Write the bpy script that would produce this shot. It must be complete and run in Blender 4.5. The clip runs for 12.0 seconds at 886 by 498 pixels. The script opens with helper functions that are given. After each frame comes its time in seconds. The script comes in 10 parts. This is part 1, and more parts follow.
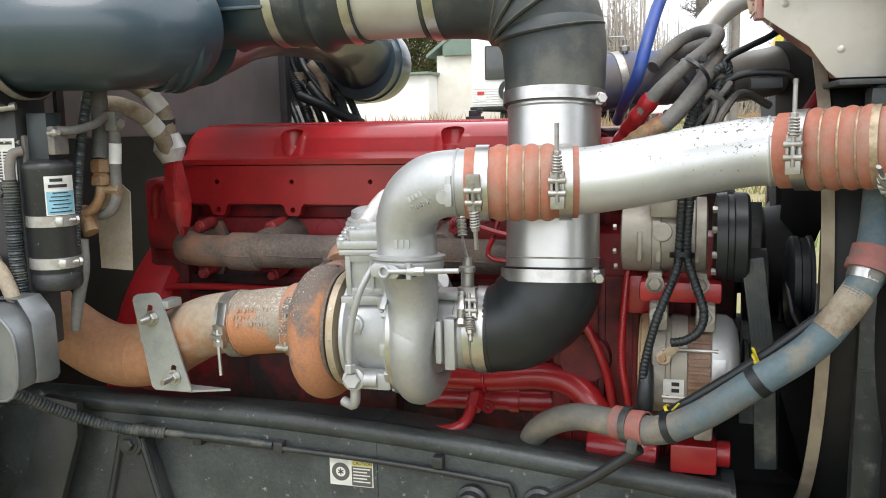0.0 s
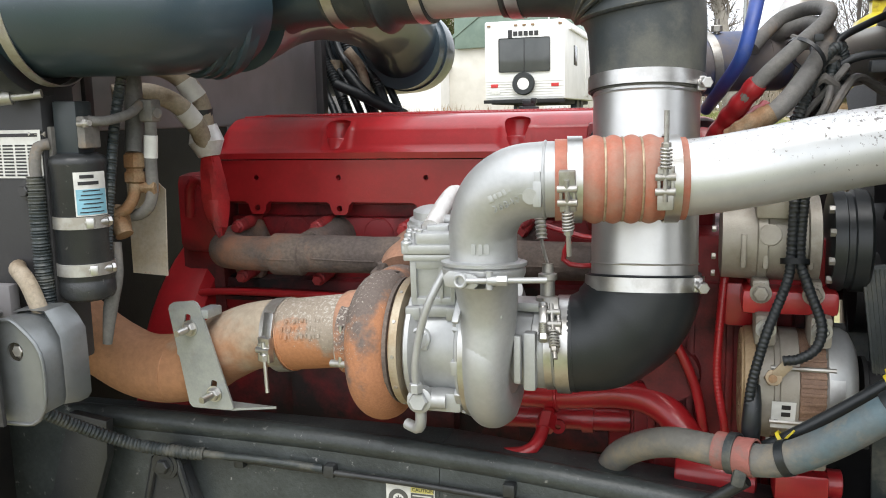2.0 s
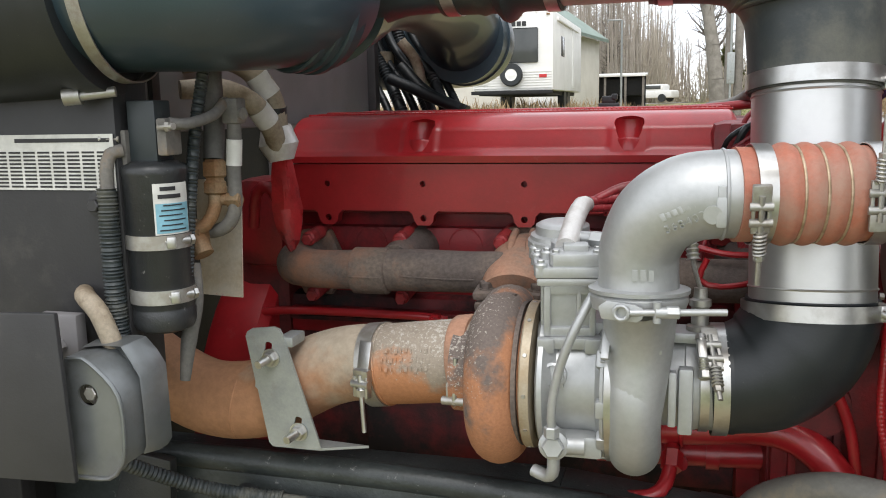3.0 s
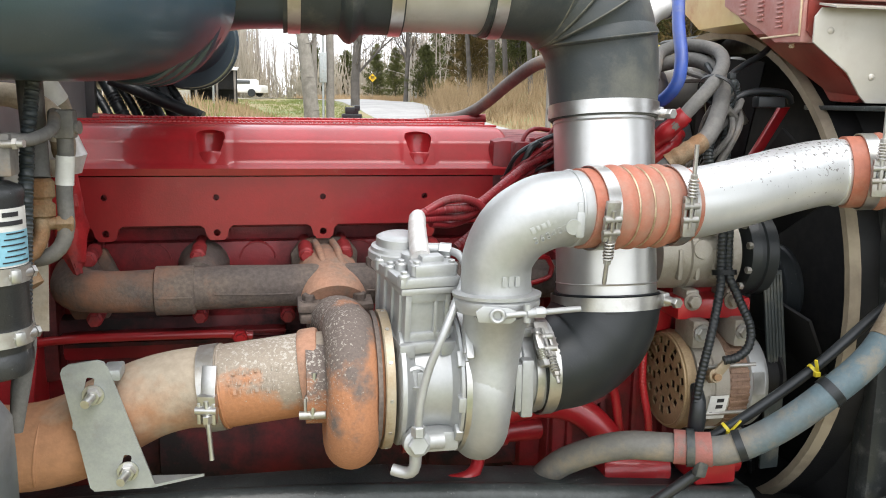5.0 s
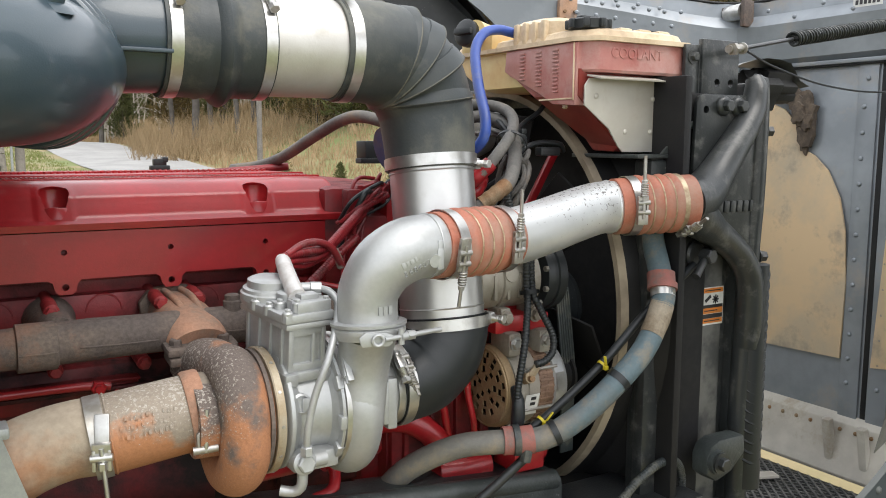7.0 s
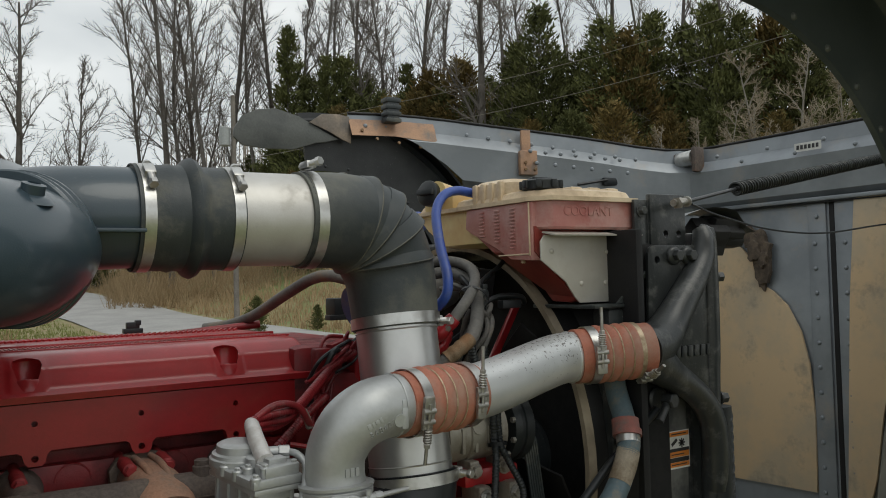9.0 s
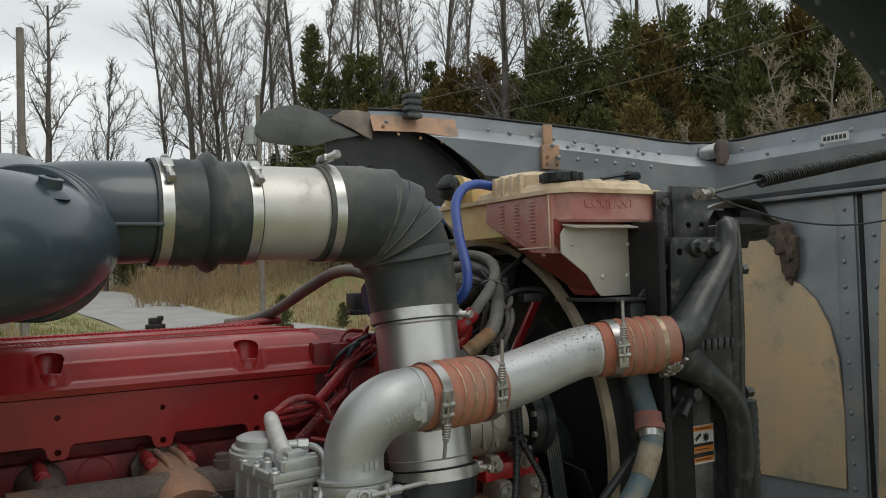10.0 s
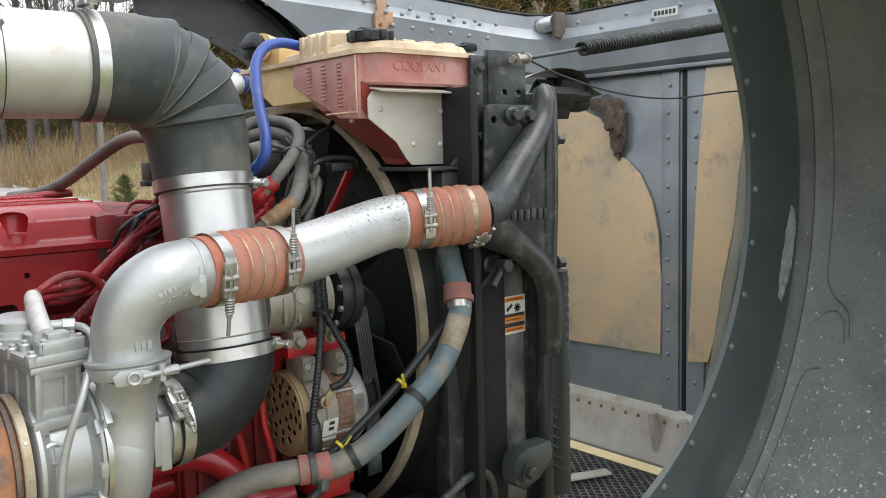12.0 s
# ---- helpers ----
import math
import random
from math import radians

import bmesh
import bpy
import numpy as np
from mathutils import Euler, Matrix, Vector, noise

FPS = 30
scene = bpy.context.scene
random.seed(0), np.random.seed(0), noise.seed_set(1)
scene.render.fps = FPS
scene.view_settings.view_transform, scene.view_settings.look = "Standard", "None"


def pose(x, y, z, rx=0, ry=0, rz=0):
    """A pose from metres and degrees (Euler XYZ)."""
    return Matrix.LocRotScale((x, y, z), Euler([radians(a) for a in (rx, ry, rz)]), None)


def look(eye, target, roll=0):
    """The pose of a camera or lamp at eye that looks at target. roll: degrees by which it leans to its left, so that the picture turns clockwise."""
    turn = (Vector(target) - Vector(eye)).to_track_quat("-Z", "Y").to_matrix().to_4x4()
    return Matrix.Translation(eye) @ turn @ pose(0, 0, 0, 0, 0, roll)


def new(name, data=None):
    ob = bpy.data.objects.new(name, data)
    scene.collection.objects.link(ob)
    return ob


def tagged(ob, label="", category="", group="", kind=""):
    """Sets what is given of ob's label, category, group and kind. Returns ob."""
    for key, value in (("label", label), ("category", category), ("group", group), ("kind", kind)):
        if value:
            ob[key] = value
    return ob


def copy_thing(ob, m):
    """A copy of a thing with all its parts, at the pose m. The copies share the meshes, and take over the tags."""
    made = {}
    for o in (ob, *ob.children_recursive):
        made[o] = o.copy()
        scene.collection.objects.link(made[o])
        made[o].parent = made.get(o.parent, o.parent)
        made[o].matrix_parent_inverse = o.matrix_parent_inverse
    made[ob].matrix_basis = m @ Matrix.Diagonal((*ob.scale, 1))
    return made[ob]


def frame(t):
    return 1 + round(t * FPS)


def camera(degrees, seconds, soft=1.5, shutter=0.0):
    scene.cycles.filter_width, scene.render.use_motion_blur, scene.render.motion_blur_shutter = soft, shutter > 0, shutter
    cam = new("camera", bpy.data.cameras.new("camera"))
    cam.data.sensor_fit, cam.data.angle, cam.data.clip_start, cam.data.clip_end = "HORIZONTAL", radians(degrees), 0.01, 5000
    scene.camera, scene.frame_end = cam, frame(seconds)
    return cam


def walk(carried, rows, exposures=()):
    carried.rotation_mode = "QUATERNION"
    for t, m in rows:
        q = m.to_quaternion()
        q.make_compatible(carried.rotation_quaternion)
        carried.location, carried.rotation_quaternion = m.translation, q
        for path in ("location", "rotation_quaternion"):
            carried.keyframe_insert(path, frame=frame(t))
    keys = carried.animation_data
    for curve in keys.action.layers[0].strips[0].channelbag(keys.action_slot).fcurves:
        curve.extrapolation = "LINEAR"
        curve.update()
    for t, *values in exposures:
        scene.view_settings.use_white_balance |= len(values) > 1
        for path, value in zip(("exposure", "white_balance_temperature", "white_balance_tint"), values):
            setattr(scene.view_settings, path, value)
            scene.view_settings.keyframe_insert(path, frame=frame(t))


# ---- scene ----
cam = camera(55.0, 12.0, 1.0)
PATH = [
    (0, (0.331, 0.106, 1.547), (-0.216, 2.007, 1.253), -1.1),
    (0.5, (0.328, 0.103, 1.548), (-0.218, 2.004, 1.248), -1.1),
    (1, (0.308, 0.111, 1.544), (-0.252, 2.007, 1.241), -1.2),
    (1.5, (0.269, 0.138, 1.542), (-0.297, 2.031, 1.236), -1.3),
    (2, (0.194, 0.229, 1.542), (-0.375, 2.121, 1.234), -1.2),
    (2.5, (0.073, 0.34, 1.549), (-0.512, 2.228, 1.243), -1.0),
    (2.7, (0.025, 0.35, 1.553), (-0.552, 2.239, 1.239), -1.1),
    (4.3, (-0.29, 0.222, 1.58), (-0.254, 2.186, 1.208), 0.5),
    (4.5, (-0.313, 0.25, 1.579), (-0.18, 2.211, 1.209), 0.8),
    (5, (-0.384, 0.281, 1.595), (0.021, 2.209, 1.25), 0.9),
    (5.5, (-0.494, 0.277, 1.614), (0.179, 2.132, 1.285), 0.9),
    (6, (-0.6, 0.242, 1.62), (0.229, 2.036, 1.315), 0.8),
    (6.5, (-0.642, 0.216, 1.62), (0.324, 1.946, 1.347), 0.9),
    (6.7, (-0.651, 0.206, 1.619), (0.349, 1.918, 1.357), 0.6),
    (8.3, (-0.658, 0.129, 1.633), (0.41, 1.817, 1.536), -1.0),
    (8.5, (-0.659, 0.127, 1.646), (0.417, 1.813, 1.62), -1.2),
    (9, (-0.662, 0.127, 1.658), (0.419, 1.808, 1.728), -1.6),
    (9.5, (-0.66, 0.131, 1.657), (0.375, 1.841, 1.725), -1.7),
    (10, (-0.648, 0.129, 1.65), (0.384, 1.842, 1.716), -1.9),
    (10.5, (-0.602, 0.115, 1.644), (0.458, 1.81, 1.697), -2.0),
    (11, (-0.569, 0.113, 1.639), (0.573, 1.754, 1.67), -2.0),
    (11.5, (-0.554, 0.13, 1.631), (0.692, 1.693, 1.564), -1.9),
    (12, (-0.511, 0.149, 1.62), (0.776, 1.664, 1.398), -1.6),
]
walk(cam, [(t, look(eye, target, roll)) for t, eye, target, roll in PATH],
     exposures=[(0.0, 0.88, 6500, 10), (1.5, 0.90, 6500, 10), (2.0, 0.86, 6500, 10), (2.5, 0.50, 6500, 10), (4.4, 0.98, 6500, 10), (5.0, 1.06, 6500, 10), (5.5, 0.95, 6500, 10), (6.7, 0.74, 6600, 10), (8.5, 0.02, 6700, 8), (9.0, -0.58, 6720, 5), (11.0, -0.13, 6730, 6), (11.5, 0.24, 6600, 8), (12.0, 0.64, 6500, 9)])

# ---- world and light: bright overcast afternoon ----
world = bpy.data.worlds.new("overcast_sky")
scene.world = world
world.use_nodes = True
wn, wl = world.node_tree.nodes, world.node_tree.links
wn.clear()
w_out, w_bg = wn.new("ShaderNodeOutputWorld"), wn.new("ShaderNodeBackground")
w_sky, w_co, w_noise = wn.new("ShaderNodeTexSky"), wn.new("ShaderNodeTexCoord"), wn.new("ShaderNodeTexNoise")
w_map, w_ramp, w_mix = wn.new("ShaderNodeMapping"), wn.new("ShaderNodeValToRGB"), wn.new("ShaderNodeMixRGB")
w_sky.sky_type, w_sky.sun_disc = "NISHITA", False
w_sky.sun_elevation, w_sky.sun_rotation = radians(58), radians(162)
w_map.inputs["Scale"].default_value = (1.6, 1.6, 4.5)
w_noise.inputs["Scale"].default_value, w_noise.inputs["Detail"].default_value = 1.7, 6
w_ramp.color_ramp.elements[0].position, w_ramp.color_ramp.elements[0].color = 0.35, (7.3, 7.7, 8.3, 1)
w_ramp.color_ramp.elements[1].position, w_ramp.color_ramp.elements[1].color = 0.68, (11.9, 12.1, 12.5, 1)
w_mix.inputs["Fac"].default_value = 0.9
w_bg.inputs["Strength"].default_value = 0.13
wl.new(w_co.outputs["Generated"], w_map.inputs["Vector"])
wl.new(w_map.outputs["Vector"], w_noise.inputs["Vector"])
wl.new(w_noise.outputs["Fac"], w_ramp.inputs["Fac"])
wl.new(w_sky.outputs["Color"], w_mix.inputs["Color1"])
wl.new(w_ramp.outputs["Color"], w_mix.inputs["Color2"])
wl.new(w_mix.outputs["Color"], w_bg.inputs["Color"])
wl.new(w_bg.outputs["Background"], w_out.inputs["Surface"])
sun = new("sun", bpy.data.lights.new("sun", "SUN"))
sun.data.energy, sun.data.angle, sun.data.color = 1.5, radians(40), (1.0, 0.965, 0.92)
sun.matrix_world = look((1.2, -2.2, 7.2), (0, 1.5, 1.2))


# ---- materials ----
def mat(name, col, rough=0.5, metal=0.0, col2=None, s=25.0, lo=0.4, hi=0.6, dirt=None, ds=7.0, dlo=0.55, dhi=0.72,
        bump=0.0, bs=250.0, fine=0.0, alpha_rough=0.85, coat=0.0, transmission=0.0, spec=0.5, lean=None, dlean=None):
    """A surface with two scales of colour change, patches of dirt and a fine relief."""
    m = bpy.data.materials.new(name)
    m.use_nodes = True
    n, l = m.node_tree.nodes, m.node_tree.links
    b = n["Principled BSDF"]
    b.inputs["Roughness"].default_value, b.inputs["Metallic"].default_value = rough, metal
    b.inputs["Coat Weight"].default_value, b.inputs["Transmission Weight"].default_value = coat, transmission
    b.inputs["Specular IOR Level"].default_value = spec
    co = n.new("ShaderNodeTexCoord")

    def noise(scale, detail=5.0, rough_=0.6):
        t = n.new("ShaderNodeTexNoise")
        t.inputs["Scale"].default_value, t.inputs["Detail"].default_value, t.inputs["Roughness"].default_value = scale, detail, rough_
        l.new(co.outputs["Object"], t.inputs["Vector"])
        return t.outputs["Fac"]

    def ramp(fac, a, z):
        r = n.new("ShaderNodeMapRange")
        r.inputs["From Min"].default_value, r.inputs["From Max"].default_value = a, z
        l.new(fac, r.inputs["Value"])
        return r.outputs["Result"]

    def mix(fac, a, z):
        x = n.new("ShaderNodeMixRGB")
        l.new(fac, x.inputs["Fac"])
        for socket, value in (("Color1", a), ("Color2", z)):
            if isinstance(value, tuple):
                x.inputs[socket].default_value = (*value[:3], 1)
            else:
                l.new(value, x.inputs[socket])
        return x.outputs["Color"]

    def leaning(fac, v):
        """Patches that gather towards one side of the thing: v = x, y, z weights and an offset."""
        if not v:
            return fac
        dot, add = n.new("ShaderNodeVectorMath"), n.new("ShaderNodeMath")
        dot.operation = "DOT_PRODUCT"
        dot.inputs[1].default_value = v[:3]
        l.new(co.outputs["Object"], dot.inputs[0])
        add.inputs[1].default_value = v[3]
        l.new(dot.outputs["Value"], add.inputs[0])
        both = n.new("ShaderNodeMath")
        l.new(add.outputs[0], both.inputs[0])
        l.new(fac, both.inputs[1])
        return both.outputs[0]

    c2 = col2 or tuple(v * 0.82 for v in col)
    colour = mix(ramp(leaning(noise(s), lean), lo, hi), col, c2)
    if fine:
        dim = n.new("ShaderNodeMixRGB")
        dim.blend_type = "MULTIPLY"
        dim.inputs["Color2"].default_value = (1 - 1.3 * fine, 1 - 1.3 * fine, 1 - 1.3 * fine, 1)
        l.new(ramp(noise(s * 14, 3.0), 0.35, 0.65), dim.inputs["Fac"])
        l.new(colour, dim.inputs["Color1"])
        colour = dim.outputs["Color"]
    if dirt:
        d = ramp(leaning(noise(ds, 8.0, 0.7), dlean), dlo, dhi)
        colour = mix(d, colour, dirt)
        rr = n.new("ShaderNodeMapRange")
        rr.inputs["To Min"].default_value, rr.inputs["To Max"].default_value = rough, alpha_rough
        l.new(d, rr.inputs["Value"])
        l.new(rr.outputs["Result"], b.inputs["Roughness"])
        if metal > 0:
            mm = n.new("ShaderNodeMapRange")
            mm.inputs["To Min"].default_value, mm.inputs["To Max"].default_value = metal, metal * 0.3
            l.new(d, mm.inputs["Value"])
            l.new(mm.outputs["Result"], b.inputs["Metallic"])
    l.new(colour, b.inputs["Base Color"])
    if bump:
        bp = n.new("ShaderNodeBump")
        bp.inputs["Strength"].default_value, bp.inputs["Distance"].default_value = bump, 0.002
        l.new(noise(bs, 3.0), bp.inputs["Height"])
        l.new(bp.outputs["Normal"], b.inputs["Normal"])
    return m


# Pale pink patches put the sky's sheen into the red paint.
RED = mat("engine_red_paint", (0.37, 0.013, 0.018), 0.36, col2=(0.29, 0.011, 0.014), s=9, fine=0.06, dirt=(0.36, 0.11, 0.10), ds=17, dlo=0.62, dhi=0.80, bump=0.10, bs=320, coat=0.28)
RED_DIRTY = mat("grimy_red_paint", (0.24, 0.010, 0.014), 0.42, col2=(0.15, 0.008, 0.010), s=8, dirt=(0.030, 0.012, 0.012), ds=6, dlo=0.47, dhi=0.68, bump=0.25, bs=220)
# Red with grease patches, darkened further for the shade low on the block.
RED_SOOT_SHADE = mat("greasy_shade_darkened_red_paint", (0.17, 0.008, 0.011), 0.45, col2=(0.09, 0.006, 0.008), s=7, dirt=(0.014, 0.010, 0.010), ds=5, dlo=0.42, dhi=0.60, bump=0.3, bs=200)
RED_DULL = mat("heat_dulled_red_paint", (0.33, 0.028, 0.030), 0.52, col2=(0.25, 0.022, 0.024), s=30, fine=0.12, dirt=(0.10, 0.03, 0.03), ds=30, dlo=0.52, dhi=0.75, bump=0.3, bs=260)
CAST = mat("cast_aluminium_paint", (0.46, 0.47, 0.47), 0.45, 0.55, col2=(0.40, 0.41, 0.41), s=9, fine=0.05, dirt=(0.27, 0.265, 0.25), ds=7, dlo=0.58, dhi=0.84, bump=0.05, bs=330, alpha_rough=0.6)
CAST_DULL = mat("dull_cast_aluminium", (0.37, 0.345, 0.30), 0.55, 0.45, col2=(0.28, 0.255, 0.215), s=14, dirt=(0.14, 0.105, 0.08), ds=8, dlo=0.50, dhi=0.72, bump=0.25, bs=300)
ALU = mat("satin_brushed_aluminium_tube", (0.60, 0.60, 0.59), 0.38, 0.9, col2=(0.54, 0.54, 0.53), s=12, dirt=(0.40, 0.38, 0.35), ds=14, dlo=0.60, dhi=0.85, bump=0.05, bs=300, alpha_rough=0.55)
ALU_SPOT = mat("aluminium_paint_with_dark_spots", (0.64, 0.65, 0.65), 0.36, 0.55, col2=(0.57, 0.58, 0.58), s=10, dirt=(0.16, 0.15, 0.14), ds=150, dlo=0.605, dhi=0.63, bump=0.08, bs=300, alpha_rough=0.6, dlean=(0, 0, 1.4, -0.10))
ALU_MATT = mat("satin_aluminium_pipe", (0.57, 0.56, 0.535), 0.5, 0.7, col2=(0.50, 0.485, 0.455), s=9, dirt=(0.33, 0.30, 0.26), ds=10, dlo=0.56, dhi=0.8, bump=0.1, bs=260)
STEEL = mat("bright_clamp_steel", (0.58, 0.58, 0.565), 0.34, 0.95, col2=(0.46, 0.45, 0.43), s=30, dirt=(0.28, 0.245, 0.20), ds=20, dlo=0.62, dhi=0.82)
STEEL_DIRTY = mat("weathered_clamp_steel", (0.44, 0.435, 0.415), 0.45, 0.8, col2=(0.34, 0.32, 0.285), s=40, dirt=(0.23, 0.185, 0.14), ds=22, dlo=0.54, dhi=0.76)
ZINC = mat("dull_zinc_plate", (0.36, 0.38, 0.37), 0.5, 0.55, col2=(0.30, 0.32, 0.32), s=22, fine=0.06, dirt=(0.25, 0.23, 0.2), ds=10, bump=0.08)
RUST_ORANGE = mat("orange_scaled_iron", (0.40, 0.18, 0.09), 0.85, 0.05, col2=(0.145, 0.115, 0.10), s=18, lo=0.43, hi=0.60, fine=0.15, dirt=(0.36, 0.33, 0.29), ds=230, dlo=0.60, dhi=0.65, bump=0.6, bs=170, lean=(-2.6, 0.0, 2.4, -0.60), dlean=(-1.6, 0, 0.5, -0.225))
RUST_PIPE = mat("orange_dusted_exhaust_pipe", (0.40, 0.205, 0.110), 0.74, 0.15, col2=(0.41, 0.345, 0.265), s=6, lo=0.42, hi=0.6, fine=0.14, dirt=(0.20, 0.115, 0.07), ds=8, dlo=0.52, dhi=0.74, bump=0.25, bs=200, lean=(0.5, 0, 1.6, -0.20))
RUST_SLEEVE = mat("rust_streaked_stainless", (0.42, 0.19, 0.09), 0.6, 0.15, col2=(0.28, 0.235, 0.185), s=14, lo=0.44, hi=0.57, fine=0.12, dirt=(0.40, 0.37, 0.325), ds=230, dlo=0.615, dhi=0.66, bump=0.3, bs=300, lean=(0, 0, 5.0, -0.72), dlean=(0.4, 0, 1.5, -0.29))
RUST_BROWN = mat("brown_rusted_manifold", (0.115, 0.092, 0.082), 0.82, 0.1, col2=(0.170, 0.132, 0.108), s=12, lo=0.42, hi=0.60, fine=0.24, dirt=(0.25, 0.125, 0.078), ds=8, dlo=0.54, dhi=0.72, bump=0.5, bs=200, dlean=(-0.30, 0, 0, -0.03))
RUST_PINK = mat("scorched_orange_cast_iron", (0.42, 0.225, 0.145), 0.85, 0.05, col2=(0.27, 0.175, 0.125), s=12, fine=0.15, dirt=(0.22, 0.19, 0.16), ds=12, dlo=0.52, dhi=0.72, bump=0.5, bs=240)
BRASS = mat("heat_tinted_tan_ring", (0.42, 0.36, 0.27), 0.55, 0.45, col2=(0.36, 0.28, 0.18), s=24, fine=0.08, dirt=(0.26, 0.20, 0.14), ds=18, dlo=0.55, dhi=0.8)
SILICONE = mat("orange_silicone", (0.43, 0.145, 0.088), 0.52, 0.0, col2=(0.35, 0.115, 0.070), s=14, fine=0.10, dirt=(0.37, 0.25, 0.19), ds=9, dlo=0.45, dhi=0.72, bump=0.14, alpha_rough=0.8)
WIRE = mat("hose_ring_wire", (0.50, 0.40, 0.28), 0.45, 0.6, col2=(0.34, 0.25, 0.16), s=60)
RUBBER = mat("black_rubber", (0.010, 0.013, 0.015), 0.42, 0.0, col2=(0.016, 0.019, 0.021), s=8, dirt=(0.09, 0.09, 0.088), ds=120, dlo=0.66, dhi=0.72, bump=0.10, bs=300, alpha_rough=0.7)
RUBBER_GREY = mat("dusty_ribbed_rubber", (0.020, 0.027, 0.030), 0.46, 0.0, col2=(0.034, 0.041, 0.042), s=7, dirt=(0.14, 0.135, 0.11), ds=11, dlo=0.48, dhi=0.72, bump=0.2, bs=260)
ELBOW_DUST = mat("khaki_dusted_black_rubber", (0.032, 0.040, 0.043), 0.5, 0.0, col2=(0.060, 0.065, 0.060), s=6, lo=0.40, hi=0.62, fine=0.08, dirt=(0.155, 0.150, 0.120), ds=5, dlo=0.47, dhi=0.74, bump=0.15, bs=260, alpha_rough=0.7)
PLEAT_DUST = mat("khaki_dusted_rubber_fold", (0.110, 0.107, 0.086), 0.6, 0.0, col2=(0.035, 0.042, 0.043), s=16, lo=0.40, hi=0.62, fine=0.1, dirt=(0.19, 0.175, 0.13), ds=18, dlo=0.50, dhi=0.72, bump=0.15, bs=260)
PLASTIC = mat("black_moulded_plastic", (0.024, 0.043, 0.057), 0.34, 0.0, col2=(0.030, 0.050, 0.064), s=6, dirt=(0.095, 0.108, 0.118), ds=60, dlo=0.64, dhi=0.78, bump=0.10, bs=420, alpha_rough=0.6, coat=0.28, spec=0.6)
BLACK = mat("black_chassis_paint", (0.016, 0.018, 0.020), 0.40, 0.0, col2=(0.028, 0.030, 0.031), s=9, dirt=(0.17, 0.17, 0.16), ds=90, dlo=0.645, dhi=0.70, bump=0.3, bs=200, alpha_rough=0.7)
BLACK_GLOSS = mat("black_gloss_bracket", (0.020, 0.023, 0.024), 0.32, 0.0, col2=(0.034, 0.037, 0.037), s=9, dirt=(0.15, 0.15, 0.142), ds=24, dlo=0.53, dhi=0.78, bump=0.2, bs=200, alpha_rough=0.5)
FRAME = mat("dusty_frame_rail_paint", (0.052, 0.061, 0.060), 0.40, 0.0, col2=(0.030, 0.036, 0.036), s=10, fine=0.2, dirt=(0.24, 0.24, 0.23), ds=60, dlo=0.62, dhi=0.70, bump=0.4, bs=150, alpha_rough=0.7)
HOOD = mat("grey_hood_inside", (0.26, 0.285, 0.31), 0.36, 0.25, col2=(0.20, 0.22, 0.24), s=4, dirt=(0.36, 0.31, 0.25), ds=3.5, dlo=0.56, dhi=0.8, bump=0.1, bs=120)
HOOD_DUST = mat("dusty_grey_tan_metal", (0.30, 0.245, 0.19), 0.7, col2=(0.20, 0.17, 0.14), s=10, fine=0.15, dirt=(0.12, 0.115, 0.11), ds=9, dlo=0.5, dhi=0.7, bump=0.2, bs=90)
HOOD_EDGE = mat("tan_bare_fibreglass", (0.46, 0.275, 0.17), 0.7, col2=(0.36, 0.22, 0.145), s=12, fine=0.12, dirt=(0.20, 0.18, 0.16), ds=11, dlo=0.50, dhi=0.70, bump=0.2, bs=80)
FLANGE = mat("pale_grey_flange", (0.50, 0.475, 0.42), 0.6, 0.1, col2=(0.41, 0.385, 0.34), s=6, dirt=(0.28, 0.23, 0.16), ds=9, dlo=0.52, dhi=0.77, bump=0.15)
COLUMN_DUST = mat("dust_streaked_black_panel", (0.115, 0.115, 0.108), 0.5, col2=(0.045, 0.047, 0.047), s=8, lo=0.45, hi=0.55, fine=0.1, dirt=(0.17, 0.17, 0.155), ds=14, dlo=0.5, dhi=0.75, bump=0.2, bs=160)
MESH_GREY = mat("worn_grey_mesh_wire", (0.12, 0.12, 0.115), 0.5, 0.2, col2=(0.07, 0.07, 0.07), s=20)
SHEET_TAN = mat("soiled_tan_heat_sheet", (0.44, 0.36, 0.27), 0.65, col2=(0.52, 0.47, 0.41), s=12, fine=0.1, dirt=(0.35, 0.05, 0.04), ds=14, dlo=0.60, dhi=0.70, bump=0.4, bs=60)
RED_DRAPE = mat("soiled_red_cloth_wrap", (0.43, 0.020, 0.024), 0.5, col2=(0.28, 0.014, 0.016), s=18, fine=0.12, dirt=(0.05, 0.016, 0.016), ds=16, dlo=0.57, dhi=0.74, bump=0.4, bs=120)
FOIL = mat("tan_insulation_sheet", (0.64, 0.47, 0.285), 0.6, 0.05, col2=(0.50, 0.41, 0.29), s=3.2, lo=0.42, hi=0.60, dirt=(0.22, 0.20, 0.175), ds=4.5, dlo=0.53, dhi=0.74, bump=0.15, bs=60)
LINER = mat("dark_fender_liner", (0.105, 0.112, 0.104), 0.50, 0.0, col2=(0.060, 0.067, 0.064), s=9, lo=0.42, hi=0.74, fine=0.14, dirt=(0.48, 0.48, 0.45), ds=95, dlo=0.617, dhi=0.665, bump=0.4, bs=60, alpha_rough=0.6, dlean=(0, 0, -0.10, 0.03))
SCUFF = mat("chalky_grey_scuff", (0.27, 0.285, 0.28), 0.7, col2=(0.17, 0.185, 0.185), s=60, fine=0.15, dirt=(0.36, 0.36, 0.35), ds=50, dlo=0.5, dhi=0.7)
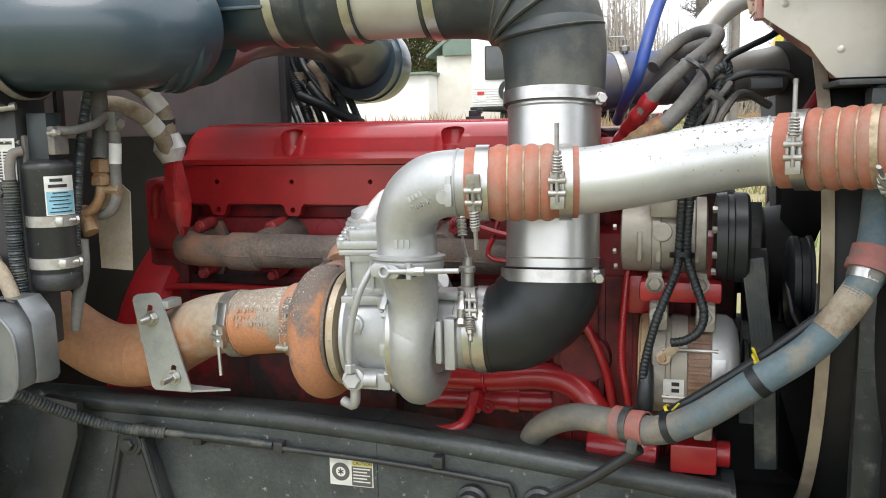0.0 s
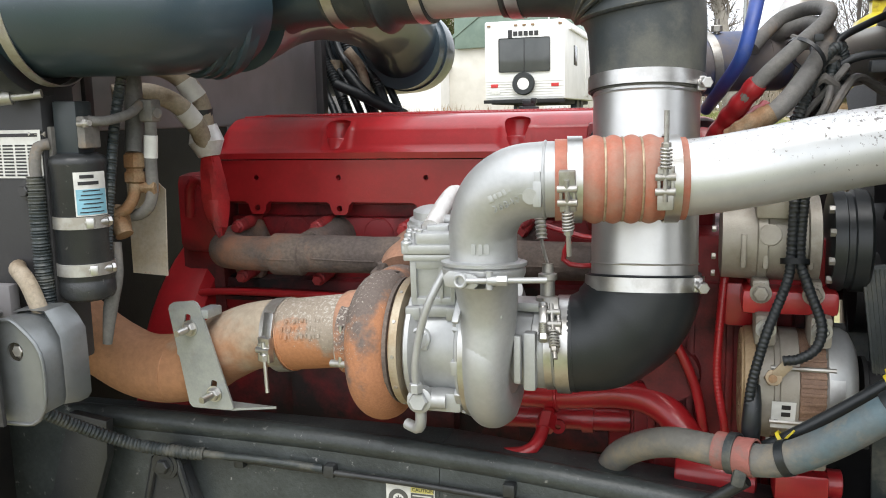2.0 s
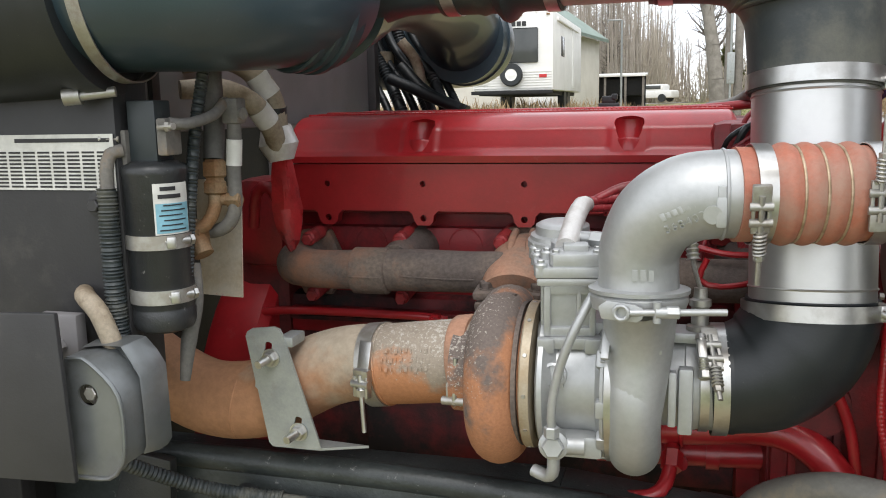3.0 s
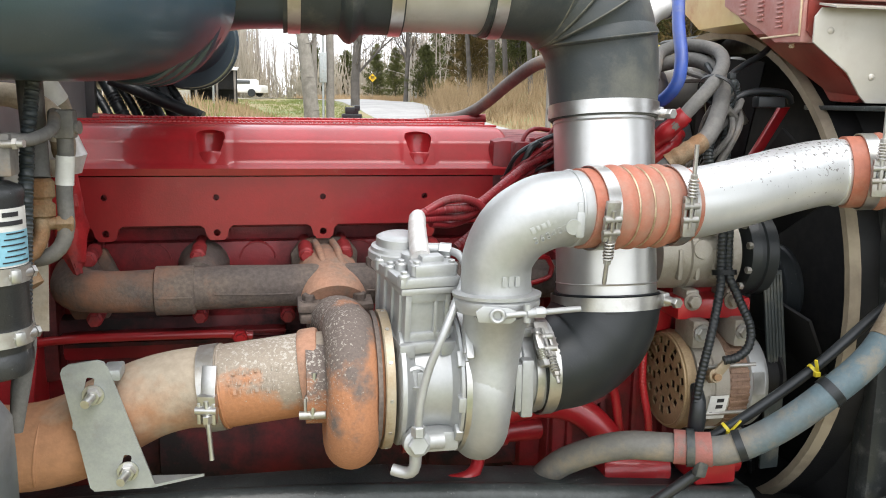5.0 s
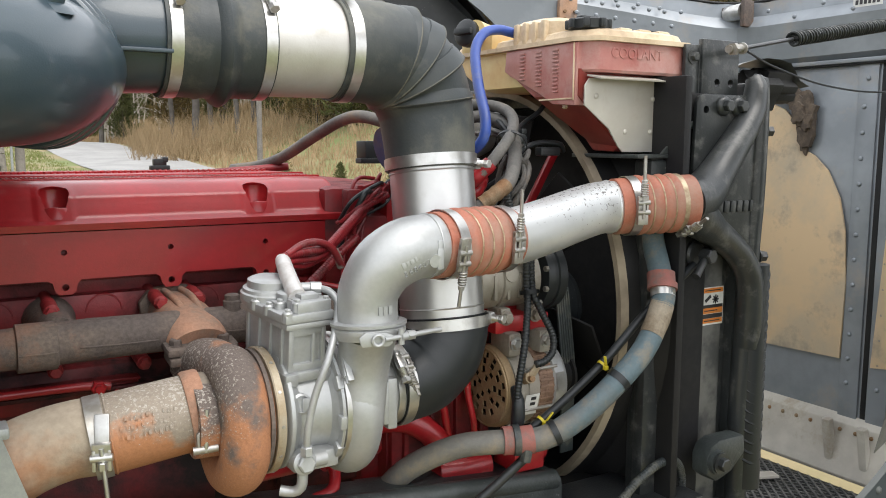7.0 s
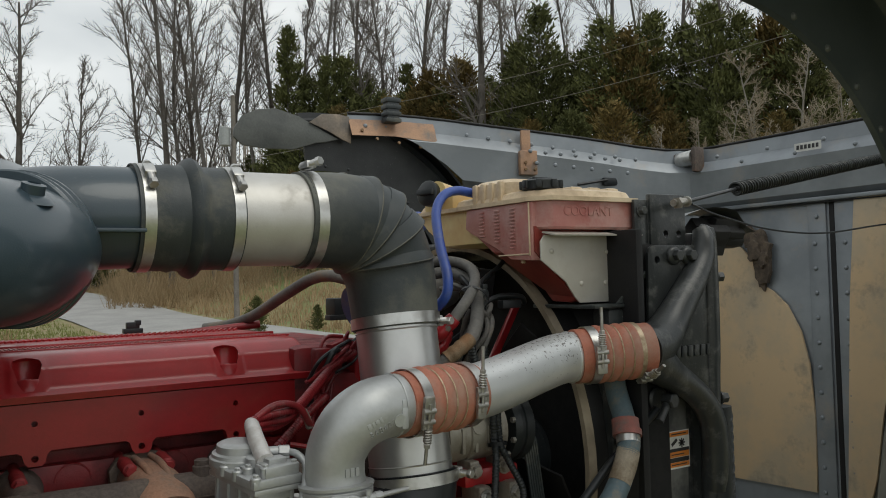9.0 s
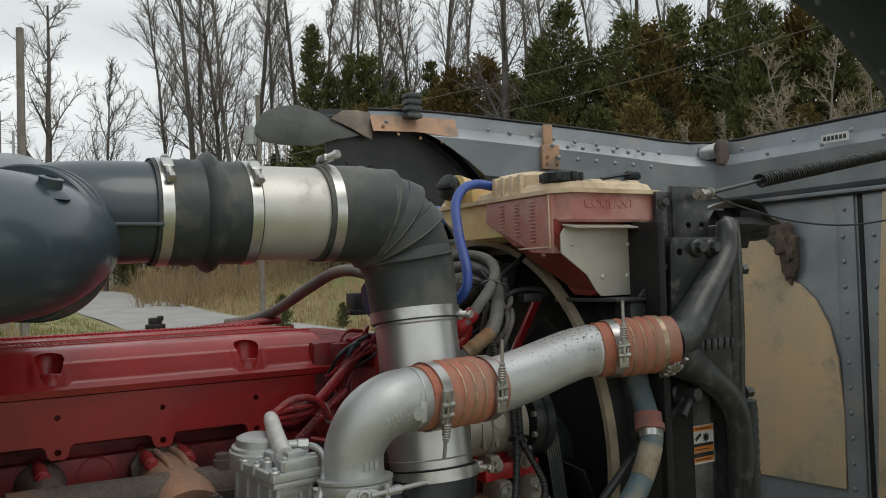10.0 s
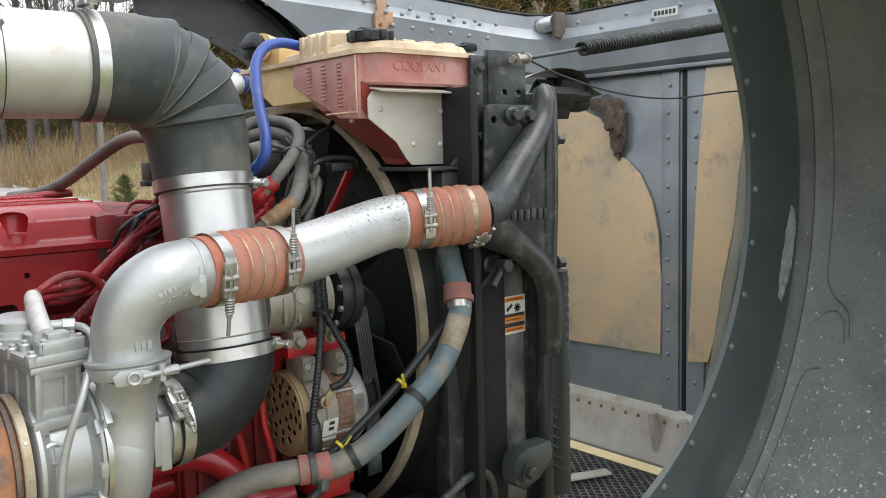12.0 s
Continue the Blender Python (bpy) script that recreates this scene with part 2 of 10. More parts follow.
# Olive-grey of the near turn: hood grey with its turned-away shade painted in.
OLIVE = mat("olive_grey_shaded_fibreglass", (0.20, 0.195, 0.165), 0.6, col2=(0.15, 0.15, 0.13), s=6, fine=0.06, bump=0.1, bs=120)
FLANGE_BLACK = mat("smooth_black_fender_flange", (0.036, 0.046, 0.047), 0.36, 0.0, col2=(0.050, 0.060, 0.060), s=5, dirt=(0.12, 0.125, 0.12), ds=4, dlo=0.56, dhi=0.85, bump=0.06, bs=120, alpha_rough=0.6)
CAB = mat("grey_firewall_paint", (0.20, 0.195, 0.20), 0.5, 0.0, col2=(0.155, 0.15, 0.155), s=4, dirt=(0.26, 0.235, 0.21), ds=6, dlo=0.55, dhi=0.8, bump=0.12, bs=160)
CAB_LIGHT = mat("dark_grey_cowl_panel", (0.032, 0.032, 0.034), 0.5, 0.05, col2=(0.024, 0.024, 0.026), s=5, dirt=(0.085, 0.078, 0.070), ds=6, dlo=0.54, dhi=0.78, bump=0.1)
TANK_PINK = mat("coolant_tinted_tank_plastic", (0.45, 0.195, 0.17), 0.34, col2=(0.37, 0.125, 0.11), s=9, dirt=(0.52, 0.40, 0.36), ds=7, dlo=0.46, dhi=0.78, bump=0.15, bs=140)
TANK_RED = mat("coolant_filled_tank_plastic", (0.26, 0.045, 0.035), 0.34, col2=(0.19, 0.032, 0.026), s=9, dirt=(0.36, 0.13, 0.10), ds=8, dlo=0.52, dhi=0.8, bump=0.12, bs=140)
TANK_YELLOW = mat("yellowed_tank_plastic", (0.66, 0.52, 0.23), 0.40, col2=(0.58, 0.38, 0.16), s=8, dirt=(0.40, 0.12, 0.07), ds=7, dlo=0.56, dhi=0.75, bump=0.15, bs=140)
TANK_LID = mat("cream_tank_lid_plastic", (0.66, 0.54, 0.38), 0.5, col2=(0.55, 0.42, 0.27), s=9, dirt=(0.34, 0.26, 0.18), ds=9, dlo=0.5, dhi=0.75, bump=0.15)
PLATE_WHITE = mat("bare_aluminium_sheet", (0.56, 0.54, 0.49), 0.5, 0.4, col2=(0.48, 0.45, 0.40), s=6, dirt=(0.36, 0.30, 0.23), ds=8, dlo=0.55, dhi=0.8)
JUG_YELLOW = mat("stained_yellow_plastic", (0.78, 0.66, 0.03), 0.35, col2=(0.70, 0.56, 0.02), s=14, dirt=(0.30, 0.14, 0.02), ds=16, dlo=0.55, dhi=0.66, transmission=0.45)
BLUE = mat("blue_silicone_hose", (0.030, 0.075, 0.32), 0.42, col2=(0.022, 0.055, 0.24), s=14, dirt=(0.14, 0.15, 0.20), ds=16, dlo=0.55, dhi=0.85)
BLUE_DIRTY = mat("faded_blue_hose", (0.055, 0.085, 0.19), 0.6, col2=(0.12, 0.12, 0.14), s=10, dirt=(0.18, 0.15, 0.13), ds=10, dlo=0.45, dhi=0.75, bump=0.2)
HOSE_TEAL = mat("scuffed_blue_grey_hose", (0.095, 0.140, 0.160), 0.55, col2=(0.15, 0.145, 0.13), s=9, lo=0.42, hi=0.62, fine=0.10, dirt=(0.24, 0.20, 0.145), ds=22, dlo=0.50, dhi=0.72, bump=0.3, bs=180, lean=(-0.9, 0, 0, -0.25))
HOSE_GREY = mat("grey_aged_hose", (0.115, 0.112, 0.105), 0.7, col2=(0.17, 0.16, 0.145), s=12, fine=0.15, dirt=(0.25, 0.17, 0.10), ds=12, dlo=0.55, dhi=0.75, bump=0.3, bs=200)
HOSE_TAN = mat("dusty_tan_hose", (0.34, 0.29, 0.22), 0.75, col2=(0.25, 0.20, 0.14), s=14, fine=0.15, dirt=(0.12, 0.085, 0.05), ds=14, dlo=0.5, dhi=0.7, bump=0.3)
FITTING = mat("rust_brown_fitting", (0.24, 0.125, 0.055), 0.65, 0.3, col2=(0.28, 0.20, 0.12), s=25, fine=0.2, bump=0.3)
WRAP_PINK = mat("salmon_hose_wrap", (0.33, 0.115, 0.095), 0.7, col2=(0.24, 0.095, 0.08), s=22, dirt=(0.17, 0.13, 0.115), ds=30, dlo=0.48, dhi=0.68, bump=0.4)
YELLOW = mat("yellow_cable_tie", (0.62, 0.50, 0.03), 0.45, s=40)
WHITE_TAPE = mat("silver_white_tape", (0.62, 0.61, 0.60), 0.45, 0.25, col2=(0.50, 0.48, 0.46), s=40, bump=0.5, bs=120)
RED_TAPE = mat("over_painted_red_conduit", (0.27, 0.016, 0.022), 0.42, col2=(0.18, 0.012, 0.016), s=25, fine=0.1, dirt=(0.22, 0.10, 0.095), ds=30, dlo=0.56, dhi=0.78, bump=0.4, bs=90, coat=0.1)
# Black parts and joints; also used where only deep shade is meant.
DARK = mat("black_metal_and_shade", (0.010, 0.010, 0.011), 0.55, col2=(0.015, 0.015, 0.015), s=12, bump=0.2, spec=0.3)
FIN = mat("radiator_core_black", (0.010, 0.010, 0.011), 0.7, col2=(0.015, 0.015, 0.015), s=40, spec=0.25)
SHROUD_EDGE = mat("sandy_shroud_edge", (0.34, 0.285, 0.205), 0.75, col2=(0.22, 0.18, 0.13), s=10, bump=0.3)
ALT_TAN = mat("tan_alternator_shield", (0.36, 0.26, 0.15), 0.5, 0.3, col2=(0.29, 0.20, 0.11), s=20, fine=0.12, dirt=(0.2, 0.10, 0.07), ds=14, dlo=0.56, dhi=0.75, bump=0.12)
COPPER = mat("brown_alternator_laminations", (0.30, 0.19, 0.13), 0.6, 0.3, col2=(0.21, 0.13, 0.09), s=30, fine=0.2, bump=0.3)
DRIER_HEAD = mat("dark_slate_paint", (0.022, 0.030, 0.034), 0.42, col2=(0.030, 0.038, 0.042), s=12, dirt=(0.10, 0.10, 0.095), ds=30, dlo=0.6, dhi=0.8, bump=0.05)
COIL = mat("greased_spring_steel", (0.035, 0.04, 0.038), 0.35, 0.4, col2=(0.022, 0.024, 0.024), s=30)
FOAM = mat("crumbled_brown_foam", (0.15, 0.115, 0.085), 0.95, col2=(0.09, 0.07, 0.055), s=40, fine=0.2, bump=1.0, bs=120)
SHIELD = mat("dull_step_shield_metal", (0.22, 0.235, 0.24), 0.36, 0.65, col2=(0.165, 0.175, 0.18), s=7, dirt=(0.11, 0.10, 0.09), ds=7, dlo=0.50, dhi=0.75, bump=0.06)
LABEL_WHITE = mat("printed_label_paper", (0.62, 0.62, 0.59), 0.5, s=30, dirt=(0.40, 0.38, 0.34), ds=20, dlo=0.6, dhi=0.85)
LABEL_BLUE = mat("pale_blue_label_print", (0.20, 0.42, 0.52), 0.45, s=30)
LABEL_YELLOW = mat("yellow_label_print", (0.56, 0.50, 0.16), 0.5, s=30)
LABEL_ORANGE = mat("orange_label_print", (0.60, 0.20, 0.03), 0.5, s=30)
LABEL_GREY = mat("dark_grey_label_print", (0.085, 0.085, 0.080), 0.5, s=30)
INK = mat("black_label_ink", (0.02, 0.02, 0.022), 0.5, s=30)
INK_RED = mat("red_label_ink", (0.5, 0.03, 0.03), 0.5, s=30)


# ---- shapes: each is (vertices, faces) in world metres ----
V = Vector


def join(*shapes):
    verts, faces = [], []
    for v, f in shapes:
        k = len(verts)
        verts.extend(v)
        faces.extend([tuple(i + k for i in face) for face in f])
    return verts, faces


def moved(shape, m):
    return [m @ V(p) for p in shape[0]], shape[1]


def curve_points(points, step):
    """A smooth line through the points (centripetal-like Catmull-Rom), with the share of the way at each."""
    p = [V(q) for q in points]
    p = [p[0] * 2 - p[1], *p, p[-1] * 2 - p[-2]]
    out, share = [], []
    for i in range(1, len(p) - 2):
        n = max(2, int((p[i + 1] - p[i]).length / step))
        for k in range(n):
            t = k / n
            out.append(0.5 * (2 * p[i] + (p[i + 1] - p[i - 1]) * t + (2 * p[i - 1] - 5 * p[i] + 4 * p[i + 1] - p[i + 2]) * t * t
                              + (3 * p[i] - p[i - 1] - 3 * p[i + 1] + p[i + 2]) * t ** 3))
            share.append((i - 1 + t) / (len(p) - 3))
    out.append(p[-2])
    share.append(1.0)
    return out, share


def sweep(points, radius, n=20, step=0.012, caps=True, ring=None, flat=1.0, straight=False):
    """A tube along the points. radius: a number, or one for each point. ring(s): a factor on the radius, s metres along the way."""
    if straight:
        pts, share = [V(q) for q in points], [i / (len(points) - 1) for i in range(len(points))]
    else:
        pts, share = curve_points(points, step)
    rr = radius if isinstance(radius, (list, tuple)) else [radius] * len(points)
    verts, faces, s = [], [], 0.0
    tan0 = (pts[1] - pts[0]).normalized()
    up = tan0.orthogonal().normalized()
    if abs(tan0.z) < 0.9:
        up = (V((0, 0, 1)) - tan0 * tan0.z).normalized()
    for i, q in enumerate(pts):
        a, b = pts[max(i - 1, 0)], pts[min(i + 1, len(pts) - 1)]
        tan = (b - a).normalized()
        up = (up - tan * up.dot(tan)).normalized()
        side = tan.cross(up)
        if i:
            s += (q - pts[i - 1]).length
        u = share[i] * (len(rr) - 1)
        k = min(int(u), len(rr) - 2)
        r = rr[k] + (rr[k + 1] - rr[k]) * (u - k)
        if ring:
            r *= ring(s)
        for j in range(n):
            w = 2 * math.pi * j / n
            verts.append(q + up * (math.cos(w) * r * flat) + side * (math.sin(w) * r))
    for i in range(len(pts) - 1):
        for j in range(n):
            faces.append((i * n + j, i * n + (j + 1) % n, (i + 1) * n + (j + 1) % n, (i + 1) * n + j))
    if caps:
        faces.append(tuple(reversed(range(n))))
        faces.append(tuple(range((len(pts) - 1) * n, len(pts) * n)))
    return verts, faces


def axis_matrix(at, along):
    return Matrix.Translation(at) @ V(along).to_track_quat("Z", "Y").to_matrix().to_4x4()


def lathe(profile, at, along, n=32, closed=False):
    """Turns (height, radius) pairs round the axis through at."""
    m = axis_matrix(at, along)
    verts, faces = [], []
    for h, r in profile:
        for j in range(n):
            w = 2 * math.pi * j / n
            verts.append(m @ V((math.cos(w) * r, math.sin(w) * r, h)))
    k = len(profile)
    for i in range(k if closed else k - 1):
        for j in range(n):
            a, b = i * n, ((i + 1) % k) * n
            faces.append((a + j, a + (j + 1) % n, b + (j + 1) % n, b + j))
    if not closed:
        if profile[0][1] > 1e-5:
            faces.append(tuple(reversed(range(n))))
        if profile[-1][1] > 1e-5:
            faces.append(tuple(range((k - 1) * n, k * n)))
    return verts, faces


def rod(a, b, r, n=12, r2=None):
    a, b = V(a), V(b)
    return lathe([(0, r), ((b - a).length, r if r2 is None else r2)], a, b - a, n)


def hose_ring(at, along, r, width, thick, n=36):
    """A band round a tube."""
    return lathe([(-width / 2, r), (-width / 2, r + thick), (width / 2, r + thick), (width / 2, r)], at, along, n, closed=True)


def from_bm(bm):
    bm.verts.index_update()
    out = [v.co.copy() for v in bm.verts], [tuple(v.index for v in f.verts) for f in bm.faces]
    bm.free()
    return out


def box(centre, size, bevel=0.004, rot=(0, 0, 0), segments=2):
    bm = bmesh.new()
    bmesh.ops.create_cube(bm, size=1)
    bmesh.ops.scale(bm, verts=bm.verts, vec=size)
    if bevel:
        bmesh.ops.bevel(bm, geom=bm.edges[:], offset=bevel, segments=segments, affect="EDGES", profile=0.6)
    bm.transform(pose(*centre, *rot))
    return from_bm(bm)


def prism(outline, depth, m, bevel=0.0):
    """A flat outline (x, y) pulled along z by depth, then placed by m."""
    bm = bmesh.new()
    face = bm.faces.new([bm.verts.new((x, y, 0)) for x, y in outline])
    made = bmesh.ops.extrude_face_region(bm, geom=[face])
    bmesh.ops.translate(bm, verts=[g for g in made["geom"] if isinstance(g, bmesh.types.BMVert)], vec=(0, 0, depth))
    if bevel:
        bmesh.ops.bevel(bm, geom=bm.edges[:], offset=bevel, segments=2, affect="EDGES", profile=0.6)
    bm.transform(m)
    return from_bm(bm)


# planes for prism(): outline x, y become world axes
XZ = Matrix(((1, 0, 0, 0), (0, 0, -1, 0), (0, 1, 0, 0), (0, 0, 0, 1)))   # outline = (X, Z), depth towards -Y
YZ = Matrix(((0, 0, 1, 0), (1, 0, 0, 0), (0, 1, 0, 0), (0, 0, 0, 1)))    # outline = (Y, Z), depth towards +X


def torus(at, along, R, r, n=40, k=14, r_to=None, turn=2 * math.pi, begin=0.0):
    m = axis_matrix(at, along)
    verts, faces = [], []
    full = abs(turn - 2 * math.pi) < 1e-6
    rows = n if full else n + 1
    for i in range(rows):
        w = begin + turn * i / n
        rr = r if r_to is None else r + (r_to - r) * i / n
        for j in range(k):
            v = 2 * math.pi * j / k
            verts.append(m @ V(((R + rr * math.cos(v)) * math.cos(w), (R + rr * math.cos(v)) * math.sin(w), rr * math.sin(v))))
    for i in range(n):
        a, b = i, (i + 1) % rows
        for j in range(k):
            faces.append((a * k + j, a * k + (j + 1) % k, b * k + (j + 1) % k, b * k + j))
    if not full:
        faces.append(tuple(reversed(range(k))))
        faces.append(tuple(range((rows - 1) * k, rows * k)))
    return verts, faces


def hexagon(at, along, r, h):
    c = 0.15 * r
    return lathe([(0, r), (h - c, r), (h, r - c)], at, along, 6)


def helix(a, b, R, r, turns, n=8, per=14):
    a, b = V(a), V(b)
    m = axis_matrix(a, b - a)
    length = (b - a).length
    count = int(turns * per)
    return sweep([m @ V((math.cos(2 * math.pi * i / per) * R, math.sin(2 * math.pi * i / per) * R, length * i / count)) for i in range(count + 1)], r, n=n, straight=True)


def cut(shape, *cutters):
    """The shape with the cutters taken out of it."""
    def mesh_of(s):
        me = bpy.data.meshes.new("temp")
        me.from_pydata([tuple(p) for p in s[0]], [], s[1])
        return fix(me)
    base = bpy.data.objects.new("temp", mesh_of(shape))
    tool = bpy.data.objects.new("temp_tool", mesh_of(join(*cutters)))
    for o in (base, tool):
        scene.collection.objects.link(o)
    mod = base.modifiers.new("cut", "BOOLEAN")
    mod.operation, mod.object, mod.solver = "DIFFERENCE", tool, "EXACT"
    me = bpy.data.meshes.new_from_object(base.evaluated_get(bpy.context.evaluated_depsgraph_get()))
    out = [v.co.copy() for v in me.vertices], [tuple(p.vertices) for p in me.polygons]
    for o in (base, tool):
        old = o.data
        bpy.data.objects.remove(o)
        bpy.data.meshes.remove(old)
    bpy.data.meshes.remove(me)
    return out


def fix(me):
    bm = bmesh.new()
    bm.from_mesh(me)
    bmesh.ops.recalc_face_normals(bm, faces=bm.faces)
    bm.to_mesh(me)
    bm.free()
    return me


def mesh_object(name, shape, material, origin, smooth=38):
    me = bpy.data.meshes.new(name)
    o = V(origin)
    me.from_pydata([tuple(V(p) - o) for p in shape[0]], [], shape[1])
    fix(me)
    me.materials.append(material)
    if smooth:
        me.shade_smooth()
        me.set_sharp_from_angle(angle=radians(smooth))
    return new(name, me)


BASE = {}


def thing(name, at, label, category, group="", kind=""):
    """An Empty at a thing's base, which holds its parts."""
    ob = tagged(new(name), label, category, group, kind)
    ob.location = at
    ob.empty_display_size = 0.05
    BASE[ob.name] = V(at)
    return ob


def part(name, shape, material, parent, label="", smooth=38):
    """One mesh under a thing or under a part."""
    base = BASE[parent.name]
    ob = mesh_object(name, shape, material, base, smooth)
    ob.parent = parent
    BASE[ob.name] = base
    if label:
        ob["label"] = label
    return ob


def single(name, shape, material, at, label, category, group="", kind="", smooth=38):
    """A thing that is one mesh."""
    ob = mesh_object(name, shape, material, at, smooth)
    ob.location = at
    BASE[ob.name] = V(at)
    return tagged(ob, label, category, group, kind)


def ribbed(pitch, depth):
    return lambda s: 1.0 + depth * math.cos(2 * math.pi * s / pitch)


def writing(text, size, m, material, parent, label="", depth=0.0006):
    """Raised or printed letters, as a mesh."""
    cu = bpy.data.curves.new("writing", "FONT")
    cu.body, cu.size, cu.align_x, cu.align_y, cu.extrude = text, size, "CENTER", "CENTER", depth
    tmp = bpy.data.objects.new("writing", cu)
    scene.collection.objects.link(tmp)
    me = bpy.data.meshes.new_from_object(tmp.evaluated_get(bpy.context.evaluated_depsgraph_get()))
    bpy.data.objects.remove(tmp)
    me.transform(Matrix.Translation(-BASE[parent.name]) @ m)
    me.materials.clear()
    me.materials.append(material)
    ob = new("writing", me)
    ob.parent = parent
    if label:
        ob["label"] = label
    BASE[ob.name] = BASE[parent.name]
    return ob


def face_to(at, normal, up=(0, 0, 1)):
    """A frame whose z is the normal and whose y leans to up: for writing and labels."""
    z = V(normal).normalized()
    x = V(up).cross(z).normalized()
    y = z.cross(x)
    return Matrix((( x.x, y.x, z.x, at[0]), (x.y, y.y, z.y, at[1]), (x.z, y.z, z.z, at[2]), (0, 0, 0, 1)))


def plate_on(m, x0, y0, x1, y1, thick=0.001, bevel=0):
    return prism([(x0, y0), (x1, y0), (x1, y1), (x0, y1)], thick, m, bevel)


def sheet_between(rows, thick):
    """A bent sheet through rows of points, given a thickness towards +X and +Y."""
    v, f = [], []
    k = len(rows[0])
    off = V((0.6, 0.8, 0)) * thick
    for side_ in (V((0, 0, 0)), off):
        for r in rows:
            v.extend([V(p) + side_ for p in r])
    n = len(rows)
    for i in range(n - 1):
        for j in range(k - 1):
            a = i * k + j
            f.append((a, a + 1, a + k + 1, a + k))
            b = a + n * k
            f.append((b, b + k, b + k + 1, b + 1))
    edge = [i * k for i in range(n)], [i * k + k - 1 for i in range(n)], list(range(k)), list(range((n - 1) * k, n * k))
    for e in edge:
        for p, q in zip(e, e[1:]):
            f.append((p, q, q + n * k, p + n * k))
    return v, f


# ---- the engine ----
engine = thing("engine", (-0.3, 2.0, 0.75), "red-painted six-cylinder diesel truck engine between the frame rails", "engine")

X0, X1 = -0.72, 0.045
POCKETS = (-0.473, -0.121)


def valve_cover_shape():
    prof = [(1.742, 1.4655), (1.728, 1.4665), (1.7265, 1.478), (1.736, 1.483), (1.741, 1.487), (1.744, 1.493), (1.747, 1.499), (1.750, 1.505), (1.753, 1.511), (1.756, 1.517), (1.758, 1.522), (1.7625, 1.526),
            (1.768, 1.530), (1.775, 1.5345), (1.783, 1.539), (1.791, 1.5425), (1.80, 1.5445), (1.82, 1.5465), (1.85, 1.548), (1.92, 1.549), (2.02, 1.550), (2.16, 1.549), (2.215, 1.545), (2.235, 1.53), (2.245, 1.51), (2.25, 1.4655)]
    xs = [X0 + (X1 - X0) * i / 190 for i in range(191)]
    verts, faces = [], []
    k = len(prof)
    for x in xs:
        end = min(x - X0, X1 - x)
        shrink = 0.010 * max(0.0, 1 - end / 0.012) ** 2
        for y, z in prof:
            for c in POCKETS:
                d = abs(x - c)
                if d < 0.034 and 1.486 < z < 1.535 and y < 1.79:
                    y -= 0.003 * min(1, (0.034 - d) / 0.006)
            verts.append((x, y, z - (shrink if z > 1.49 else 0)))
    for i in range(190):
        for j in range(k - 1):
            faces.append((i * k + j, i * k + j + 1, (i + 1) * k + j + 1, (i + 1) * k + j))
        faces.append((i * k + k - 1, i * k, (i + 1) * k, (i + 1) * k + k - 1))
    faces.append(tuple(reversed(range(k))))
    faces.append(tuple(range(190 * k, 191 * k)))
    return verts, faces


SCOOP = [(0, 0.0), (0.001, 0.019), (0.004, 0.0225), (0.020, 0.0240), (0.032, 0.0245), (0.042, 0.022), (0.047, 0.014), (0.049, 0.0)]
cover = part("valve_cover", cut(valve_cover_shape(), *[lathe(SCOOP, (c, 1.762, 1.4955), (0, 0.16, 1), 32) for c in POCKETS]), RED, engine, "glossy red valve cover with pale patches of painted-in sheen", smooth=28)
for c in POCKETS:
    part("cover_bolt", join(hexagon((c, 1.760, 1.494), (0, 0.3, 1), 0.008, 0.010), lathe([(0, 0.012), (0.002, 0.012)], (c, 1.760, 1.4945), (0, 0, 1), 20)), RED_DIRTY, cover)
for c in POCKETS:
    part("bolt_well", lathe([(0, 0.0225), (-0.001, 0.0262), (0.017, 0.0255), (0.0190, 0.0242), (0.0185, 0.0226), (0.0, 0.0215)], (c, 1.7625, 1.484), (0, 0.10, 1), 36, closed=True), RED, cover)
ribs = []
for i in range(92):
    x = X0 + 0.02 + i * 0.0079
    ribs.append(prism([(-0.0022, 0), (0.0022, 0), (0.0012, 0.0035), (-0.0012, 0.0035)], 0.055, Matrix.Translation((x, 1.905, 1.5475)) @ pose(0, 0, 0, 90, 0, 0)))
slots_ = []
for i in range(60):
    x = X0 + 0.03 + i * 0.0121
    slots_.append(box((x, 2.13, 1.5505), (0.005, 0.07, 0.006), 0.0015, (0, 0, -24)))
part("knurled_band", join(*ribs), RED, cover, "row of fine cast ribs")["kind"] = "stuff"
part("knurled_band", join(*slots_), RED, cover, "row of slanted cast ribs")["kind"] = "stuff"
part("cover_ridge", join(box((-0.3375, 1.93, 1.550), (0.76, 0.006, 0.006), 0.002), box((-0.3375, 1.842, 1.548), (0.76, 0.005, 0.004), 0.0015)), RED, cover)

HOLES = (-0.641, -0.465, -0.289, -0.113)
housing = [(X0, 1.464)]
housing.append((X0, 1.383))
for c in HOLES:
    housing += [(c - 0.027, 1.383), (c - 0.020, 1.378), (c - 0.017, 1.366), (c - 0.011, 1.358), (c + 0.011, 1.358), (c + 0.017, 1.364), (c + 0.019, 1.376), (c + 0.026, 1.383)]
housing += [(X1, 1.383), (X1, 1.464)]
tools = [rod((c, 1.70, 1.43), (c, 1.76, 1.43), 0.0052, 14) for c in HOLES] + [rod((c, 1.70, 1.3705), (c, 1.76, 1.3705), 0.0058, 14) for c in HOLES]
part("rocker_housing", cut(prism(housing, 0.02, Matrix.Translation((0, 1.755, 0)) @ XZ), *tools), RED, engine)
